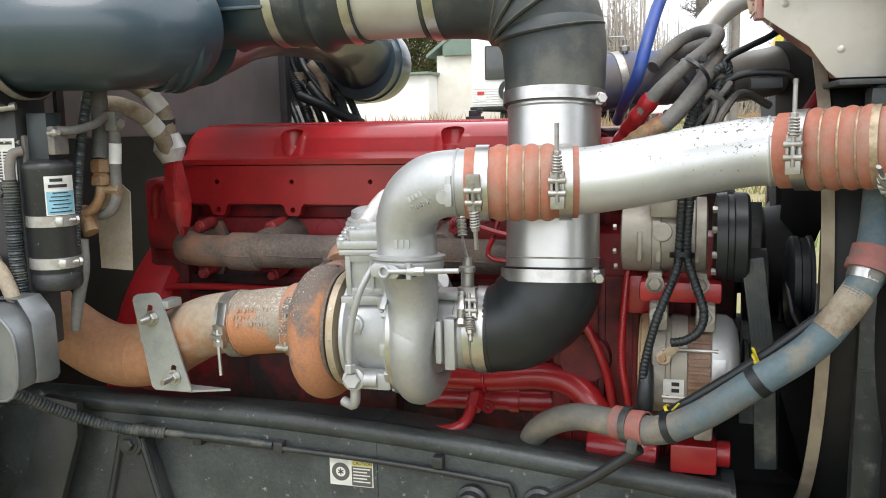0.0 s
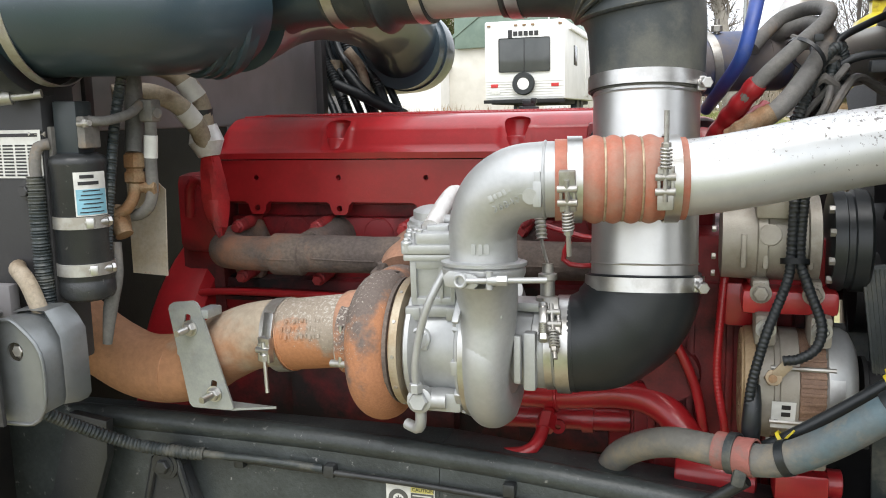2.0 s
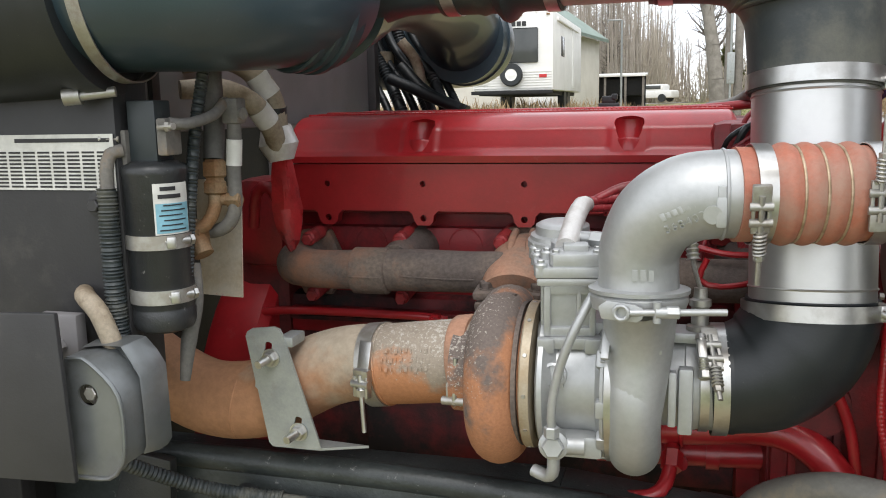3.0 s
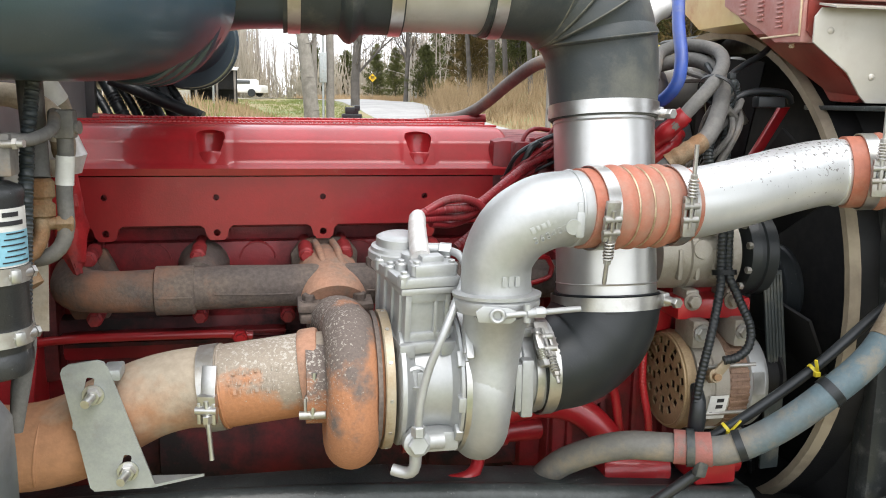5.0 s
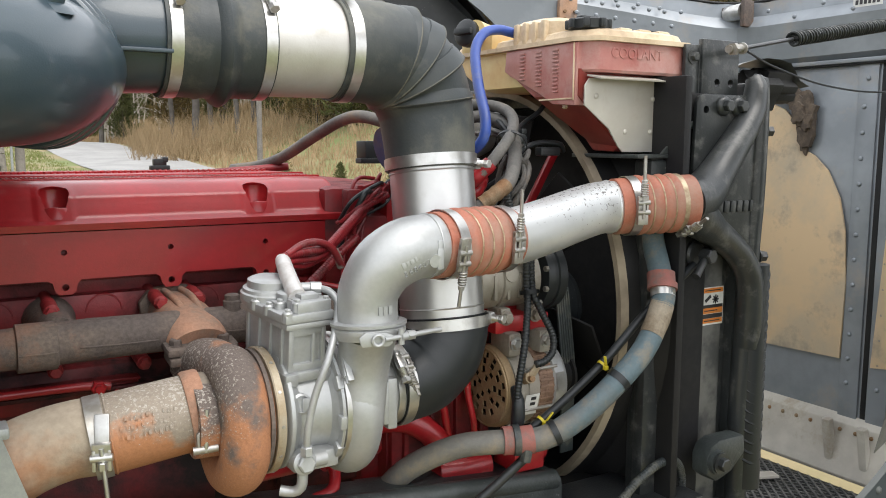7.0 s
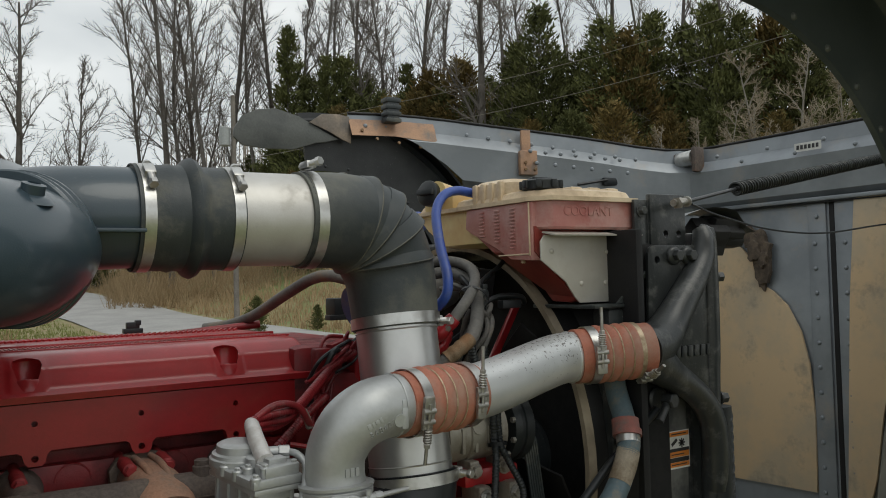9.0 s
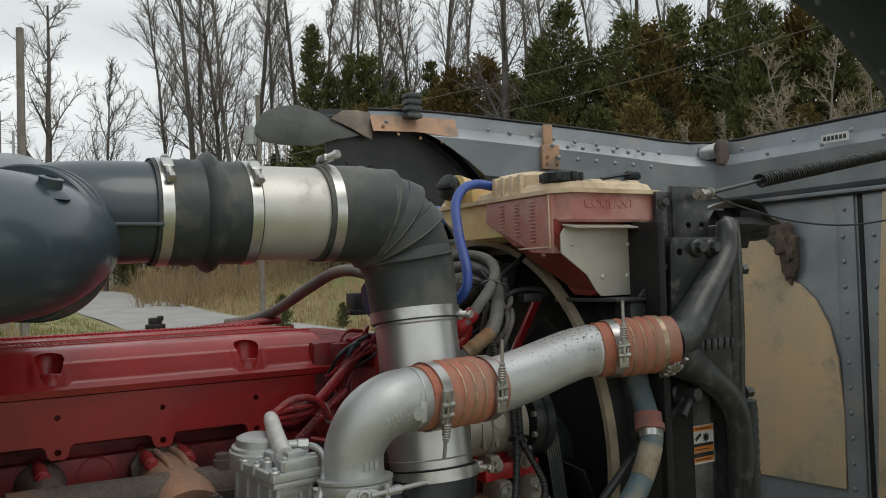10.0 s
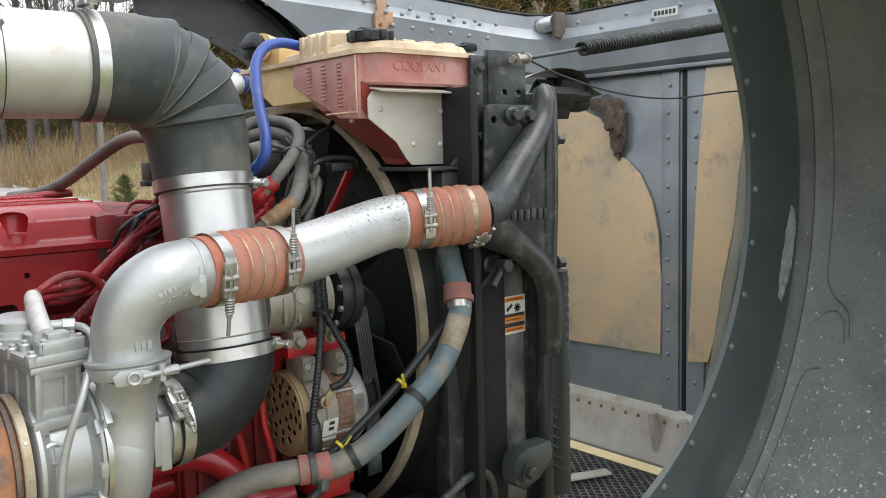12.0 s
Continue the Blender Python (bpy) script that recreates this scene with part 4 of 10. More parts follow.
part("sensor_lead", join(sweep([(-0.012, 1.443, 1.325), (-0.02, 1.448, 1.35), (-0.026, 1.455, 1.38), (-0.028, 1.465, 1.42)], 0.003, n=6), sweep([(-0.022, 1.450, 1.362), (-0.027, 1.46, 1.40)], 0.008, n=10, ring=ribbed(0.006, 0.15), step=0.002)), STEEL_DIRTY, turbo)
# V-band clamp under the charge elbow
CL, CD = (-0.085, 1.351, 1.332), (0, 0.06, 1)
vb = part("outlet_clamp", lathe([(-0.013, 0.050), (-0.0125, 0.0545), (-0.008, 0.0555), (-0.003, 0.0575), (0.003, 0.0575), (0.006, 0.0550), (0.0075, 0.0590), (0.012, 0.0595), (0.0135, 0.052)], CL, CD, 60), CAST, turbo, "dull silver band clamp")
part("saddle", join(moved(prism([(-0.026, -0.010), (0.016, -0.011), (0.022, -0.005), (0.022, 0.006), (0.012, 0.010), (-0.02, 0.012), (-0.030, 0.004)], 0.005, Matrix.Identity(4), 0.002), face_to((-0.098, 1.2925, 1.328), (-0.22, -1, 0.0))),
                    moved(torus((0, 0, 0.006), (0, 0, 1), 0.008, 0.0028, n=22, k=8), face_to((-0.100, 1.2915, 1.328), (-0.22, -1, 0.0)))), CAST, vb)
part("clamp_bolt", join(rod((-0.092, 1.283, 1.329), (0.012, 1.296, 1.331), 0.0040, 10), hexagon((-0.052, 1.288, 1.330), (1, 0.13, 0), 0.0075, 0.014), lathe([(0, 0.007), (0.02, 0.0065)], (-0.064, 1.2865, 1.3295), (1, 0.13, 0), 12), rod((-0.062, 1.287, 1.318), (-0.062, 1.287, 1.342), 0.005, 12)), CAST, vb)
part("back_clamp", hose_ring((-0.1195, TY, TZ), (1, 0, 0), 0.1055, 0.010, 0.0035, 72), STEEL, turbo)


def band_clamp(name, at, along, r, width, bolt_at, bolt_dir, label, stock=STEEL, group="hose clamps"):
    """A worm or T-bolt band: band and bolt."""
    c = thing(name, at, label, "hose clamp", group)
    part("band", hose_ring(at, along, r, width, 0.0018), stock, c)
    b, d = V(bolt_at), V(bolt_dir).normalized()
    side_ = V(along).normalized()
    out = side_.cross(d).normalized()
    m = Matrix(((side_.x, out.x, d.x, b.x), (side_.y, out.y, d.y, b.y), (side_.z, out.z, d.z, b.z), (0, 0, 0, 1)))
    part("housing", moved(box((0, 0, 0), (width * 1.05, 0.013, 0.024), 0.0035), m), stock, c)
    part("bolt", join(*[lathe([(-0.0015, 0.0058), (0, 0.0068), (0.0015, 0.0058)], b + d * (0.012 + 0.0032 * k), d, 12) for k in range(5)], rod(b - d * 0.014, b + d * 0.030, 0.0055, 12), hexagon(b + d * 0.028, d, 0.0082, 0.009), lathe([(0, 0.0075), (0.006, 0.006)], b - d * 0.014, -d, 12)), stock, c)
    return c


def spring_clamp(at, along, r, side, label, up, stock=STEEL, reach=0.078):
    """A spring-loaded T-bolt clamp on a silicone boot; side points out of the boot, up is the bolt's way."""
    c = thing("spring_clamp", at, label, "hose clamp", "spring clamps")
    a, u, s = V(along).normalized(), V(up).normalized(), V(side).normalized()
    part("band", hose_ring(at, along, r, 0.019, 0.0016, 44), stock, c)
    o = V(at) + s * (r + 0.007)
    m = Matrix((( a.x, s.x, u.x, o.x), (a.y, s.y, u.y, o.y), (a.z, s.z, u.z, o.z), (0, 0, 0, 1)))
    part("saddle", join(moved(box((0, -0.001, -0.021), (0.020, 0.009, 0.020), 0.002), m), moved(box((0, -0.001, 0.014), (0.020, 0.009, 0.014), 0.002), m),
                        moved(box((-0.008, -0.001, 0), (0.004, 0.008, 0.045), 0.001), m), moved(box((0.008, -0.001, 0), (0.004, 0.008, 0.045), 0.001), m),
                        moved(rod((-0.012, 0.003, -0.008), (0.012, 0.003, -0.008), 0.0045, 12), m), moved(rod((-0.012, 0.003, 0.010), (0.012, 0.003, 0.010), 0.0045, 12), m)), STEEL_DIRTY, c)
    part("bolt", moved(join(rod((0, 0.004, -0.02), (0, 0.004, reach), 0.0032, 10), hexagon((0, 0.004, 0.046), (0, 0, 1), 0.006, 0.006)), m), STEEL_DIRTY, c)
    part("spring", moved(join(helix((0, 0.004, 0.020), (0, 0.004, 0.045), 0.0062, 0.0016, 6, n=6), rod((0, 0.004, 0.020), (0, 0.004, 0.044), 0.005, 10)), m), STEEL_DIRTY, c)
    return c


# ---- charge-air elbow, boots and pipe ----
elbow = thing("charge_air_elbow", (-0.085, 1.351, 1.335), "cast aluminium charge-air elbow above the turbo outlet", "elbow pipe")
part("casting", join(sweep([(-0.085, 1.352, 1.337), (-0.086, 1.353, 1.365), (-0.084, 1.349, 1.395), (-0.067, 1.338, 1.430), (-0.036, 1.330, 1.4515), (0.0, 1.331, 1.4575), (0.040, 1.337, 1.457)],
                           [0.0475, 0.0465, 0.047, 0.049, 0.050, 0.0495, 0.0495], n=40, step=0.006),
                     hose_ring((-0.085, 1.351, 1.341), (0, 0.02, 1), 0.046, 0.010, 0.005), torus((0.004, 1.3315, 1.4575), (1, 0.1, 0), 0.0495, 0.0022, k=8), box((0.002, 1.284, 1.443), (0.012, 0.010, 0.034), 0.004)), CAST, elbow)
EL0, EL1 = V((-0.062, 1.336, 1.434)), V((-0.012, 1.3305, 1.4575))
def on_elbow(u, low_):
    """A frame on the near face of the elbow: u runs along it, low_ is the angle below its middle."""
    t_ = (EL1 - EL0).normalized()
    n_ = V((-0.12, -1, 0.15))
    n_ = (n_ - t_ * n_.dot(t_)).normalized()
    d_ = t_.cross(n_)
    d_ = d_ if d_.z < 0 else -d_
    n_ = n_ * math.cos(radians(low_)) + d_ * math.sin(radians(low_))
    at = EL0.lerp(EL1, u) + n_ * (0.0497 + 0.0024 * (1 - abs(2 * u - 1)))
    y_ = n_.cross(t_)
    return Matrix(((t_.x, y_.x, n_.x, at.x), (t_.y, y_.y, n_.y, at.y), (t_.z, y_.z, n_.z, at.z), (0, 0, 0, 1)))


for i, ch in enumerate("3684026"):
    writing(ch, 0.0135, on_elbow(0.14 + 0.145 * i, 27), CAST, elbow, "raised cast numeral", 0.0012)
for i in range(6):
    part("cast_mark", moved(box((0, 0, 0), (0.0042 if i % 2 else 0.006, 0.007 if i % 3 else 0.009, 0.0022), 0.0006), on_elbow(0.16 + 0.125 * i, 10)), CAST, elbow)
part("cast_lug", join(lathe([(0, 0.011), (0.008, 0.010)], (-0.006, 1.288, 1.441), (-0.1, -1, -0.1), 20), box((0.002, 1.286, 1.455), (0.009, 0.012, 0.034), 0.003)), CAST, elbow)

for i in range(3):
    part("cast_mark", moved(box((i * 0.009 - 0.008, 0.0, 0), (0.006, 0.013, 0.0016), 0), face_to((-0.080, 1.3060, 1.367), (0.1, -1, 0.0))), CAST, elbow)


def boot(at0, at1, r, label):
    """A ribbed silicone boot with wire rings between its humps."""
    a, b = V(at0), V(at1)
    d, L = (b - a).normalized(), (b - a).length
    c = thing("silicone_boot", tuple((a + b) / 2), label, "hose", "silicone boots")
    prof = []
    n = 64
    for i in range(n + 1):
        u = i / n
        k = 0.0
        if 0.24 < u < 0.80:
            k = 0.0045 * abs(math.sin(math.pi * 4 * (u - 0.24) / 0.56))
        prof.append((u * L, r + k))
    part("tube", lathe([(0, r - 0.006), *prof, (L, r - 0.006)], a, d, 44), SILICONE, c)
    for k in range(1, 4):
        part("wire_ring", torus(a + d * L * (0.24 + 0.14 * k), d, r + 0.0005, 0.0018, k=8), WIRE, c)
    return c


boot((0.016, 1.333, 1.457), (0.178, 1.360, 1.457), 0.0528, "ribbed orange silicone boot on the charge-air elbow")
boot((0.458, 1.404, 1.498), (0.608, 1.3537, 1.5055), 0.0532, "ribbed orange silicone boot at the charge cooler end")
spring_clamp((0.041, 1.337, 1.457), (1, 0.16, 0), 0.0548, (0, -0.975, -0.22), "steel spring clamp with long bolt hanging down from boot", (0, 0.22, -0.975), STEEL, 0.080)
spring_clamp((0.160, 1.357, 1.457), (1, 0.16, 0), 0.0548, (-0.04, -1, -0.05), "steel spring clamp with long bolt standing up on boot", (0, -0.05, 1), STEEL, 0.090)
spring_clamp((0.487, 1.394, 1.4995), (1, -0.336, 0.05), 0.0552, (-0.31, -0.95, 0.0), "steel spring clamp with upright bolt on second boot", (0, 0, 1), STEEL, 0.096)
spring_clamp((0.573, 1.3655, 1.504), (1, -0.336, 0.05), 0.0548, (0.20, -0.50, -0.84), "weathered spring clamp with bolt sticking out below", (-0.34, -0.84, 0.41), WIRE, 0.083)
pipe = thing("charge_air_pipe", (0.31, 1.31, 1.43), "silver charge-air pipe speckled with dark spots", "pipe")
part("tube", sweep([(0.150, 1.355, 1.457), (0.20, 1.362, 1.460), (0.27, 1.374, 1.471), (0.35, 1.391, 1.486), (0.415, 1.404, 1.496), (0.455, 1.404, 1.498), (0.50, 1.389, 1.500)], 0.0490, n=44, step=0.008), ALU_SPOT, pipe)
part("bead", torus((0.445, 1.4055, 1.4975), (1, -0.15, 0.06), 0.0490, 0.0022, k=8), ALU_SPOT, pipe)

# ---- intake tube: lower elbow, tube, ribbed elbow, pipe and boots ----
TUBE_A, TUBE_B = V((0.123, 1.474, 1.304)), V((0.12, 1.512, 1.575))
up = (TUBE_B - TUBE_A).normalized()
low = thing("lower_intake_elbow", (0.09, 1.45, 1.12), "smooth black rubber elbow between intake tube and turbo inlet", "hose")
part("tube", sweep([(0.002, 1.456, 1.203), (0.03, 1.457, 1.206), (0.07, 1.461, 1.219), (0.105, 1.467, 1.25), (0.122, 1.472, 1.285), (0.1235, 1.474, 1.312)], [0.069, 0.071, 0.078, 0.082, 0.081, 0.080], n=44, step=0.007), RUBBER, low)
spring_clamp((0.012, 1.457, 1.204), (1, 0.05, 0.02), 0.0715, (-0.12, -0.74, 0.66), "constant-tension spring clamp round the turbo inlet", (0.16, -0.55, -0.82), STEEL, 0.062)
band_clamp("worm_clamp", (-0.008, 1.456, 1.203), (1, 0.05, 0.02), 0.0660, 0.011, (-0.010, 1.391, 1.260), (0.1, -0.55, -0.8), "narrow steel clamp beside the turbo inlet", STEEL)

part("cuff", hose_ring(tuple(TUBE_A - up * 0.017), up, 0.0795, 0.006, 0.0022, 52), RUBBER, low)
part("cuff", hose_ring((0.026, 1.457, 1.2055), (1, 0.02, 0.06), 0.0695, 0.006, 0.0025, 48), RUBBER, low)
tube = thing("intake_tube", tuple(TUBE_A), "straight brushed aluminium intake tube", "pipe")
part("tube", lathe([(-0.02, 0.0755), (0.31, 0.0755)], TUBE_A, up, 56), ALU, tube)
for h in (0.022, 0.262):
    part("bead", torus(TUBE_A + up * h, up, 0.0755, 0.0016, n=52, k=6), ALU, tube)
band_clamp("band_clamp", tuple(TUBE_A - up * 0.006), up, 0.0828, 0.020, (0.196, 1.436, 1.306), (0.28, -0.95, 0), "polished steel band clamp with side bolt")
band_clamp("band_clamp", tuple(TUBE_B + up * 0.006), up, 0.0815, 0.020, (0.194, 1.486, 1.580), (0.28, -0.95, 0), "polished steel band clamp with side bolt")
single("seal_ring", torus(TUBE_A + up * 0.0055, up, 0.0782, 0.0018, k=8), RUBBER, tuple(TUBE_A), "thin black seal ring round the intake tube", "seal ring")
TOP = [(0.120, 1.512, 1.568), (0.1195, 1.521, 1.63), (0.115, 1.528, 1.68), (0.095, 1.530, 1.725), (0.055, 1.524, 1.757), (0.005, 1.512, 1.767), (-0.055, 1.496, 1.7665), (-0.085, 1.494, 1.7665)]
upper = thing("upper_intake_elbow", (0.11, 1.52, 1.56), "dusty black rubber intake elbow with pleated bend", "hose")
part("tube", sweep(TOP, [0.0795, 0.083, 0.086, 0.090, 0.090, 0.086, 0.083, 0.0825], n=52, step=0.006), ELBOW_DUST, upper)
for th, R, wide_ in ((0, 0.0880, 0.020), (19, 0.0935, 0.026), (38, 0.0960, 0.028), (58, 0.0950, 0.028), (82, 0.0905, 0.020)):
    w = radians(th)
    at, along_ = V((0.018, 1.5255, 1.675)) + V((math.sin(w), 0, math.cos(w))) * 0.0925, V((math.cos(w), 0.0, -math.sin(w)))
    fold_ = part("pleat", lathe([(-wide_, R - 0.014), (-wide_, R - 0.0075), (-0.004, R), (0.0, R + 0.0006), (0.0035, R - 0.002), (0.005, R - 0.014)], at, along_, 56, closed=True), ELBOW_DUST, upper)
    part("fold_edge", torus(at, along_, R - 0.0002, 0.0016, n=56, k=6), PLEAT_DUST, fold_)
AX = V((-1, 0.02, 0.0)).normalized()
P0 = V((-0.070, 1.4955, 1.7665))
mid = thing("intake_pipe", tuple(P0 + AX * 0.07), "short satin aluminium intake pipe between rubber hoses", "pipe")
part("tube", lathe([(-0.03, 0.0785), (0.18, 0.0785)], P0, AX, 52), ALU_MATT, mid)
part("bead", torus(P0 + AX * 0.006, AX, 0.080, 0.004, k=10), RUBBER, mid)
band_clamp("band_clamp", tuple(P0 - AX * 0.006), AX, 0.0835, 0.018, tuple(P0 - AX * 0.004 + V((0, -0.02, 0.093))), (0.2, -1, 0.1), "polished steel band clamp with side bolt")
hose = thing("intake_boot", tuple(P0 + AX * 0.20), "black rubber intake boot with a raised hump", "hose")
part("tube", lathe([(0.125, 0.079), (0.126, 0.0835), (0.175, 0.0835), (0.182, 0.085), (0.190, 0.0945), (0.197, 0.0975), (0.204, 0.0945), (0.212, 0.085), (0.222, 0.084), (0.232, 0.0865), (0.240, 0.084), (0.285, 0.0835), (0.286, 0.079)], P0, AX, 52), RUBBER_GREY, hose)
for h in (0.128, 0.284):
    part("lip", hose_ring(tuple(P0 + AX * h), AX, 0.0825, 0.005, 0.0022, 52), RUBBER_GREY, hose)
band_clamp("worm_clamp", tuple(P0 + AX * 0.136), AX, 0.0838, 0.017, tuple(P0 + AX * 0.134 + V((0, -0.058, 0.068))), (0.02, -0.74, -0.67), "steel worm clamp with hex screw on the intake boot")
band_clamp("worm_clamp", tuple(P0 + AX * 0.272), AX, 0.0838, 0.017, tuple(P0 + AX * 0.270 + V((0, -0.058, 0.068))), (0.02, -0.74, -0.67), "steel worm clamp with hex screw on the intake boot")

# ---- black plastic air duct over the engine ----
duct = thing("air_intake_duct", (-0.6, 1.4, 1.58), "glossy black moulded plastic intake duct crossing the engine", "air duct")
part("near_elbow", sweep([(-0.80, 1.262, 1.702), (-0.70, 1.268, 1.704), (-0.645, 1.282, 1.705), (-0.595, 1.315, 1.706), (-0.556, 1.362, 1.708), (-0.53, 1.408, 1.711), (-0.51, 1.45, 1.714)], [0.113, 0.115, 0.116, 0.117, 0.116, 0.112, 0.104], n=56, step=0.008, flat=0.83), PLASTIC, duct)
part("joint_rim", lathe([(-0.012, 0.088), (-0.012, 0.104), (-0.009, 0.1065), (-0.003, 0.1065), (-0.001, 0.1035), (0.006, 0.1035), (0.008, 0.1075), (0.014, 0.1075), (0.016, 0.1045), (0.022, 0.1045), (0.024, 0.109), (0.031, 0.109), (0.033, 0.104), (0.050, 0.102), (0.050, 0.088)], (-0.537, 1.400, 1.714), (0.52, 0.85, 0.02), 72, closed=True), PLASTIC, duct)
part("crossover", join(sweep([(-0.548, 1.49, 1.722), (-0.545, 1.56, 1.745), (-0.54, 1.68, 1.775), (-0.54, 1.85, 1.795), (-0.545, 2.05, 1.80), (-0.555, 2.25, 1.79), (-0.56, 2.36, 1.76), (-0.557, 2.42, 1.735)], [0.112, 0.112, 0.106, 0.10, 0.10, 0.10, 0.102, 0.106], n=40, flat=0.95),
                       sweep([(-0.56, 1.60, 1.75), (-0.48, 1.535, 1.760), (-0.42, 1.508, 1.765), (-0.345, 1.501, 1.7665)], [0.088, 0.084, 0.080, 0.0785], n=40), box((-0.395, 1.428, 1.742), (0.09, 0.025, 0.006), 0.002)), PLASTIC, duct)
part("far_elbow", join(sweep([(-0.555, 2.38, 1.722), (-0.55, 2.46, 1.72), (-0.57, 2.53, 1.72), (-0.63, 2.58, 1.72), (-0.75, 2.60, 1.72), (-1.0, 2.61, 1.72)], [0.108, 0.108, 0.110, 0.112, 0.112, 0.112], n=44), hose_ring((-0.552, 2.42, 1.722), (0, 1, 0), 0.104, 0.016, 0.009, 56)), PLASTIC, duct)
part("mould_seam", torus((-0.80, 1.262, 1.702), (1, 0, 0), 0.10, 0.0009, n=60, k=6), PLASTIC, duct)
part("drain_nub", join(lathe([(0, 0.030), (0.006, 0.022), (0.008, 0.0145), (0.020, 0.0145), (0.0215, 0.008), (0.016, 0.008)], (-0.522, 1.282, 1.770), (0.16, -0.28, 0.94), 24)), PLASTIC, duct)
band = thing("duct_clamp", (-0.70, 1.268, 1.6), "dusty steel band clamp round the black air duct", "hose clamp", "hose clamps")
part("band", hose_ring((-0.70, 1.268, 1.712), (1, 0.12, 0.03), 0.1145, 0.016, 0.002, 60), STEEL_DIRTY, band)
part("bolt", join(rod((-0.755, 1.225, 1.580), (-0.705, 1.248, 1.586), 0.0065, 14), rod((-0.760, 1.223, 1.580), (-0.742, 1.231, 1.582), 0.011, 14)), STEEL_DIRTY, band)
sleeve = thing("duct_sleeve", (-0.8, 1.255, 1.57), "wide dusty rubber sleeve on the air duct", "hose")
part("sleeve", lathe([(0, 0.11), (0.0, 0.128), (0.02, 0.131), (0.05, 0.126), (0.07, 0.131), (0.25, 0.133), (0.5, 0.133)], (-0.715, 1.266, 1.711), (-1, -0.05, -0.02), 60), RUBBER, sleeve)

# ---- exhaust down-pipe with its bracket ----
ex = thing("exhaust_pipe", (-0.6, 1.5, 1.05), "orange heat-dusted exhaust down-pipe behind the turbine", "exhaust pipe")
part("bent_pipe", sweep([(-0.455, 1.488, 1.186), (-0.50, 1.499, 1.182), (-0.55, 1.508, 1.168), (-0.605, 1.513, 1.142), (-0.66, 1.516, 1.112), (-0.72, 1.518, 1.100), (-0.775, 1.518, 1.104), (-0.83, 1.518, 1.126), (-0.88, 1.518, 1.156), (-0.94, 1.52, 1.195), (-1.02, 1.525, 1.24)], [0.058, 0.057, 0.058, 0.060, 0.062, 0.062, 0.060, 0.059, 0.058, 0.058, 0.058], n=40, step=0.008), RUST_PIPE, ex)
SLEEVE0, SLEEVE1 = V((-0.462, 1.487, 1.185)), V((-0.323, 1.473, 1.2045))
part("sleeve", lathe([(0, 0.055), (0.002, 0.0595), (0.130, 0.0595), (0.138, 0.055)], SLEEVE0, EXD, 44), RUST_SLEEVE, ex, "stainless sleeve with flaking rust")
part("sleeve_rim", torus(SLEEVE0 + V(EXD) * 0.016, EXD, 0.0595, 0.0022, k=8), RUST_SLEEVE, ex)
part("weld_bead", torus((-0.700, 1.5175, 1.1025), (1, 0.0, -0.12), 0.062, 0.002, k=8), RUST_PIPE, ex)
part("cast_text", join(*[moved(box((0.0075 * i - 0.040, 0.012 - 0.013 * k + 0.001 * ((i * 7 + k) % 3), 0.0), (0.0016 + 0.0030 * ((i * 3 + k) % 2), 0.0065, 0.0006), 0), face_to(SLEEVE0.lerp(SLEEVE1, 0.55) + V((-0.014, -0.0565, 0.0185)), (-0.09, -0.94, 0.31)) @ pose(0, 0, 0, 0, 0, 5)) for i in range(11) for k in range(3) if (i * 5 + k * 3) % 7]), RUST_SLEEVE, ex, "worn raised bars of cast text")
clampA = thing("exhaust_clamp", (-0.462, 1.488, 1.185), "wide stainless exhaust band clamp with long hanging bolt", "exhaust clamp", "exhaust clamps")
part("band", hose_ring(tuple(SLEEVE0), EXD, 0.0600, 0.024, 0.0022, 48), STEEL_DIRTY, clampA)
CA = Matrix.Translation((-0.467, 1.424, 1.185)) @ Matrix.Rotation(radians(-18), 4, "Z")
ca = lambda shape: moved(shape, CA)
part("strap", ca(box((0, 0.006, 0.026), (0.021, 0.005, 0.048), 0.002, (-14, 0, 0))), STEEL, clampA)
part("saddle", join(ca(box((0, 0, 0.002), (0.026, 0.012, 0.020), 0.003, (8, 0, 0))), ca(rod((-0.015, -0.005, -0.010), (0.015, -0.005, -0.009), 0.0058, 12)), ca(box((-0.0105, -0.002, -0.014), (0.005, 0.010, 0.03), 0.001)), ca(box((0.0105, -0.002, -0.014), (0.005, 0.010, 0.03), 0.001))), STEEL, clampA)
part("bolt", ca(join(rod((0, -0.006, 0.004), (0.007, -0.009, -0.078), 0.0036, 10), hexagon((0.0015, -0.007, -0.026), (0, -0.05, 1), 0.0068, 0.011))), STEEL, clampA)
clampB = thing("exhaust_clamp", tuple(SLEEVE1), "tan heat-stained band clamp with upright bolt", "exhaust clamp", "exhaust clamps")
part("band", lathe([(-0.014, 0.0585), (-0.0135, 0.0625), (-0.010, 0.0645), (0.010, 0.0645), (0.0135, 0.0625), (0.014, 0.0585)], SLEEVE1, EXD, 48), RUST_PINK, clampB)
CB = Matrix.Translation((-0.331, 1.404, 1.176)) @ Matrix.Rotation(radians(-6), 4, "Z")
cb = lambda shape: moved(shape, CB)
part("saddle", join(cb(box((0.004, 0.003, 0.011), (0.022, 0.010, 0.014), 0.003)), cb(rod((-0.014, 0, -0.010), (0.022, -0.002, -0.008), 0.0062, 12)), cb(box((-0.006, 0.002, 0), (0.004, 0.010, 0.030), 0.001)), cb(box((0.013, 0.002, 0), (0.004, 0.010, 0.030), 0.001))), STEEL_DIRTY, clampB)
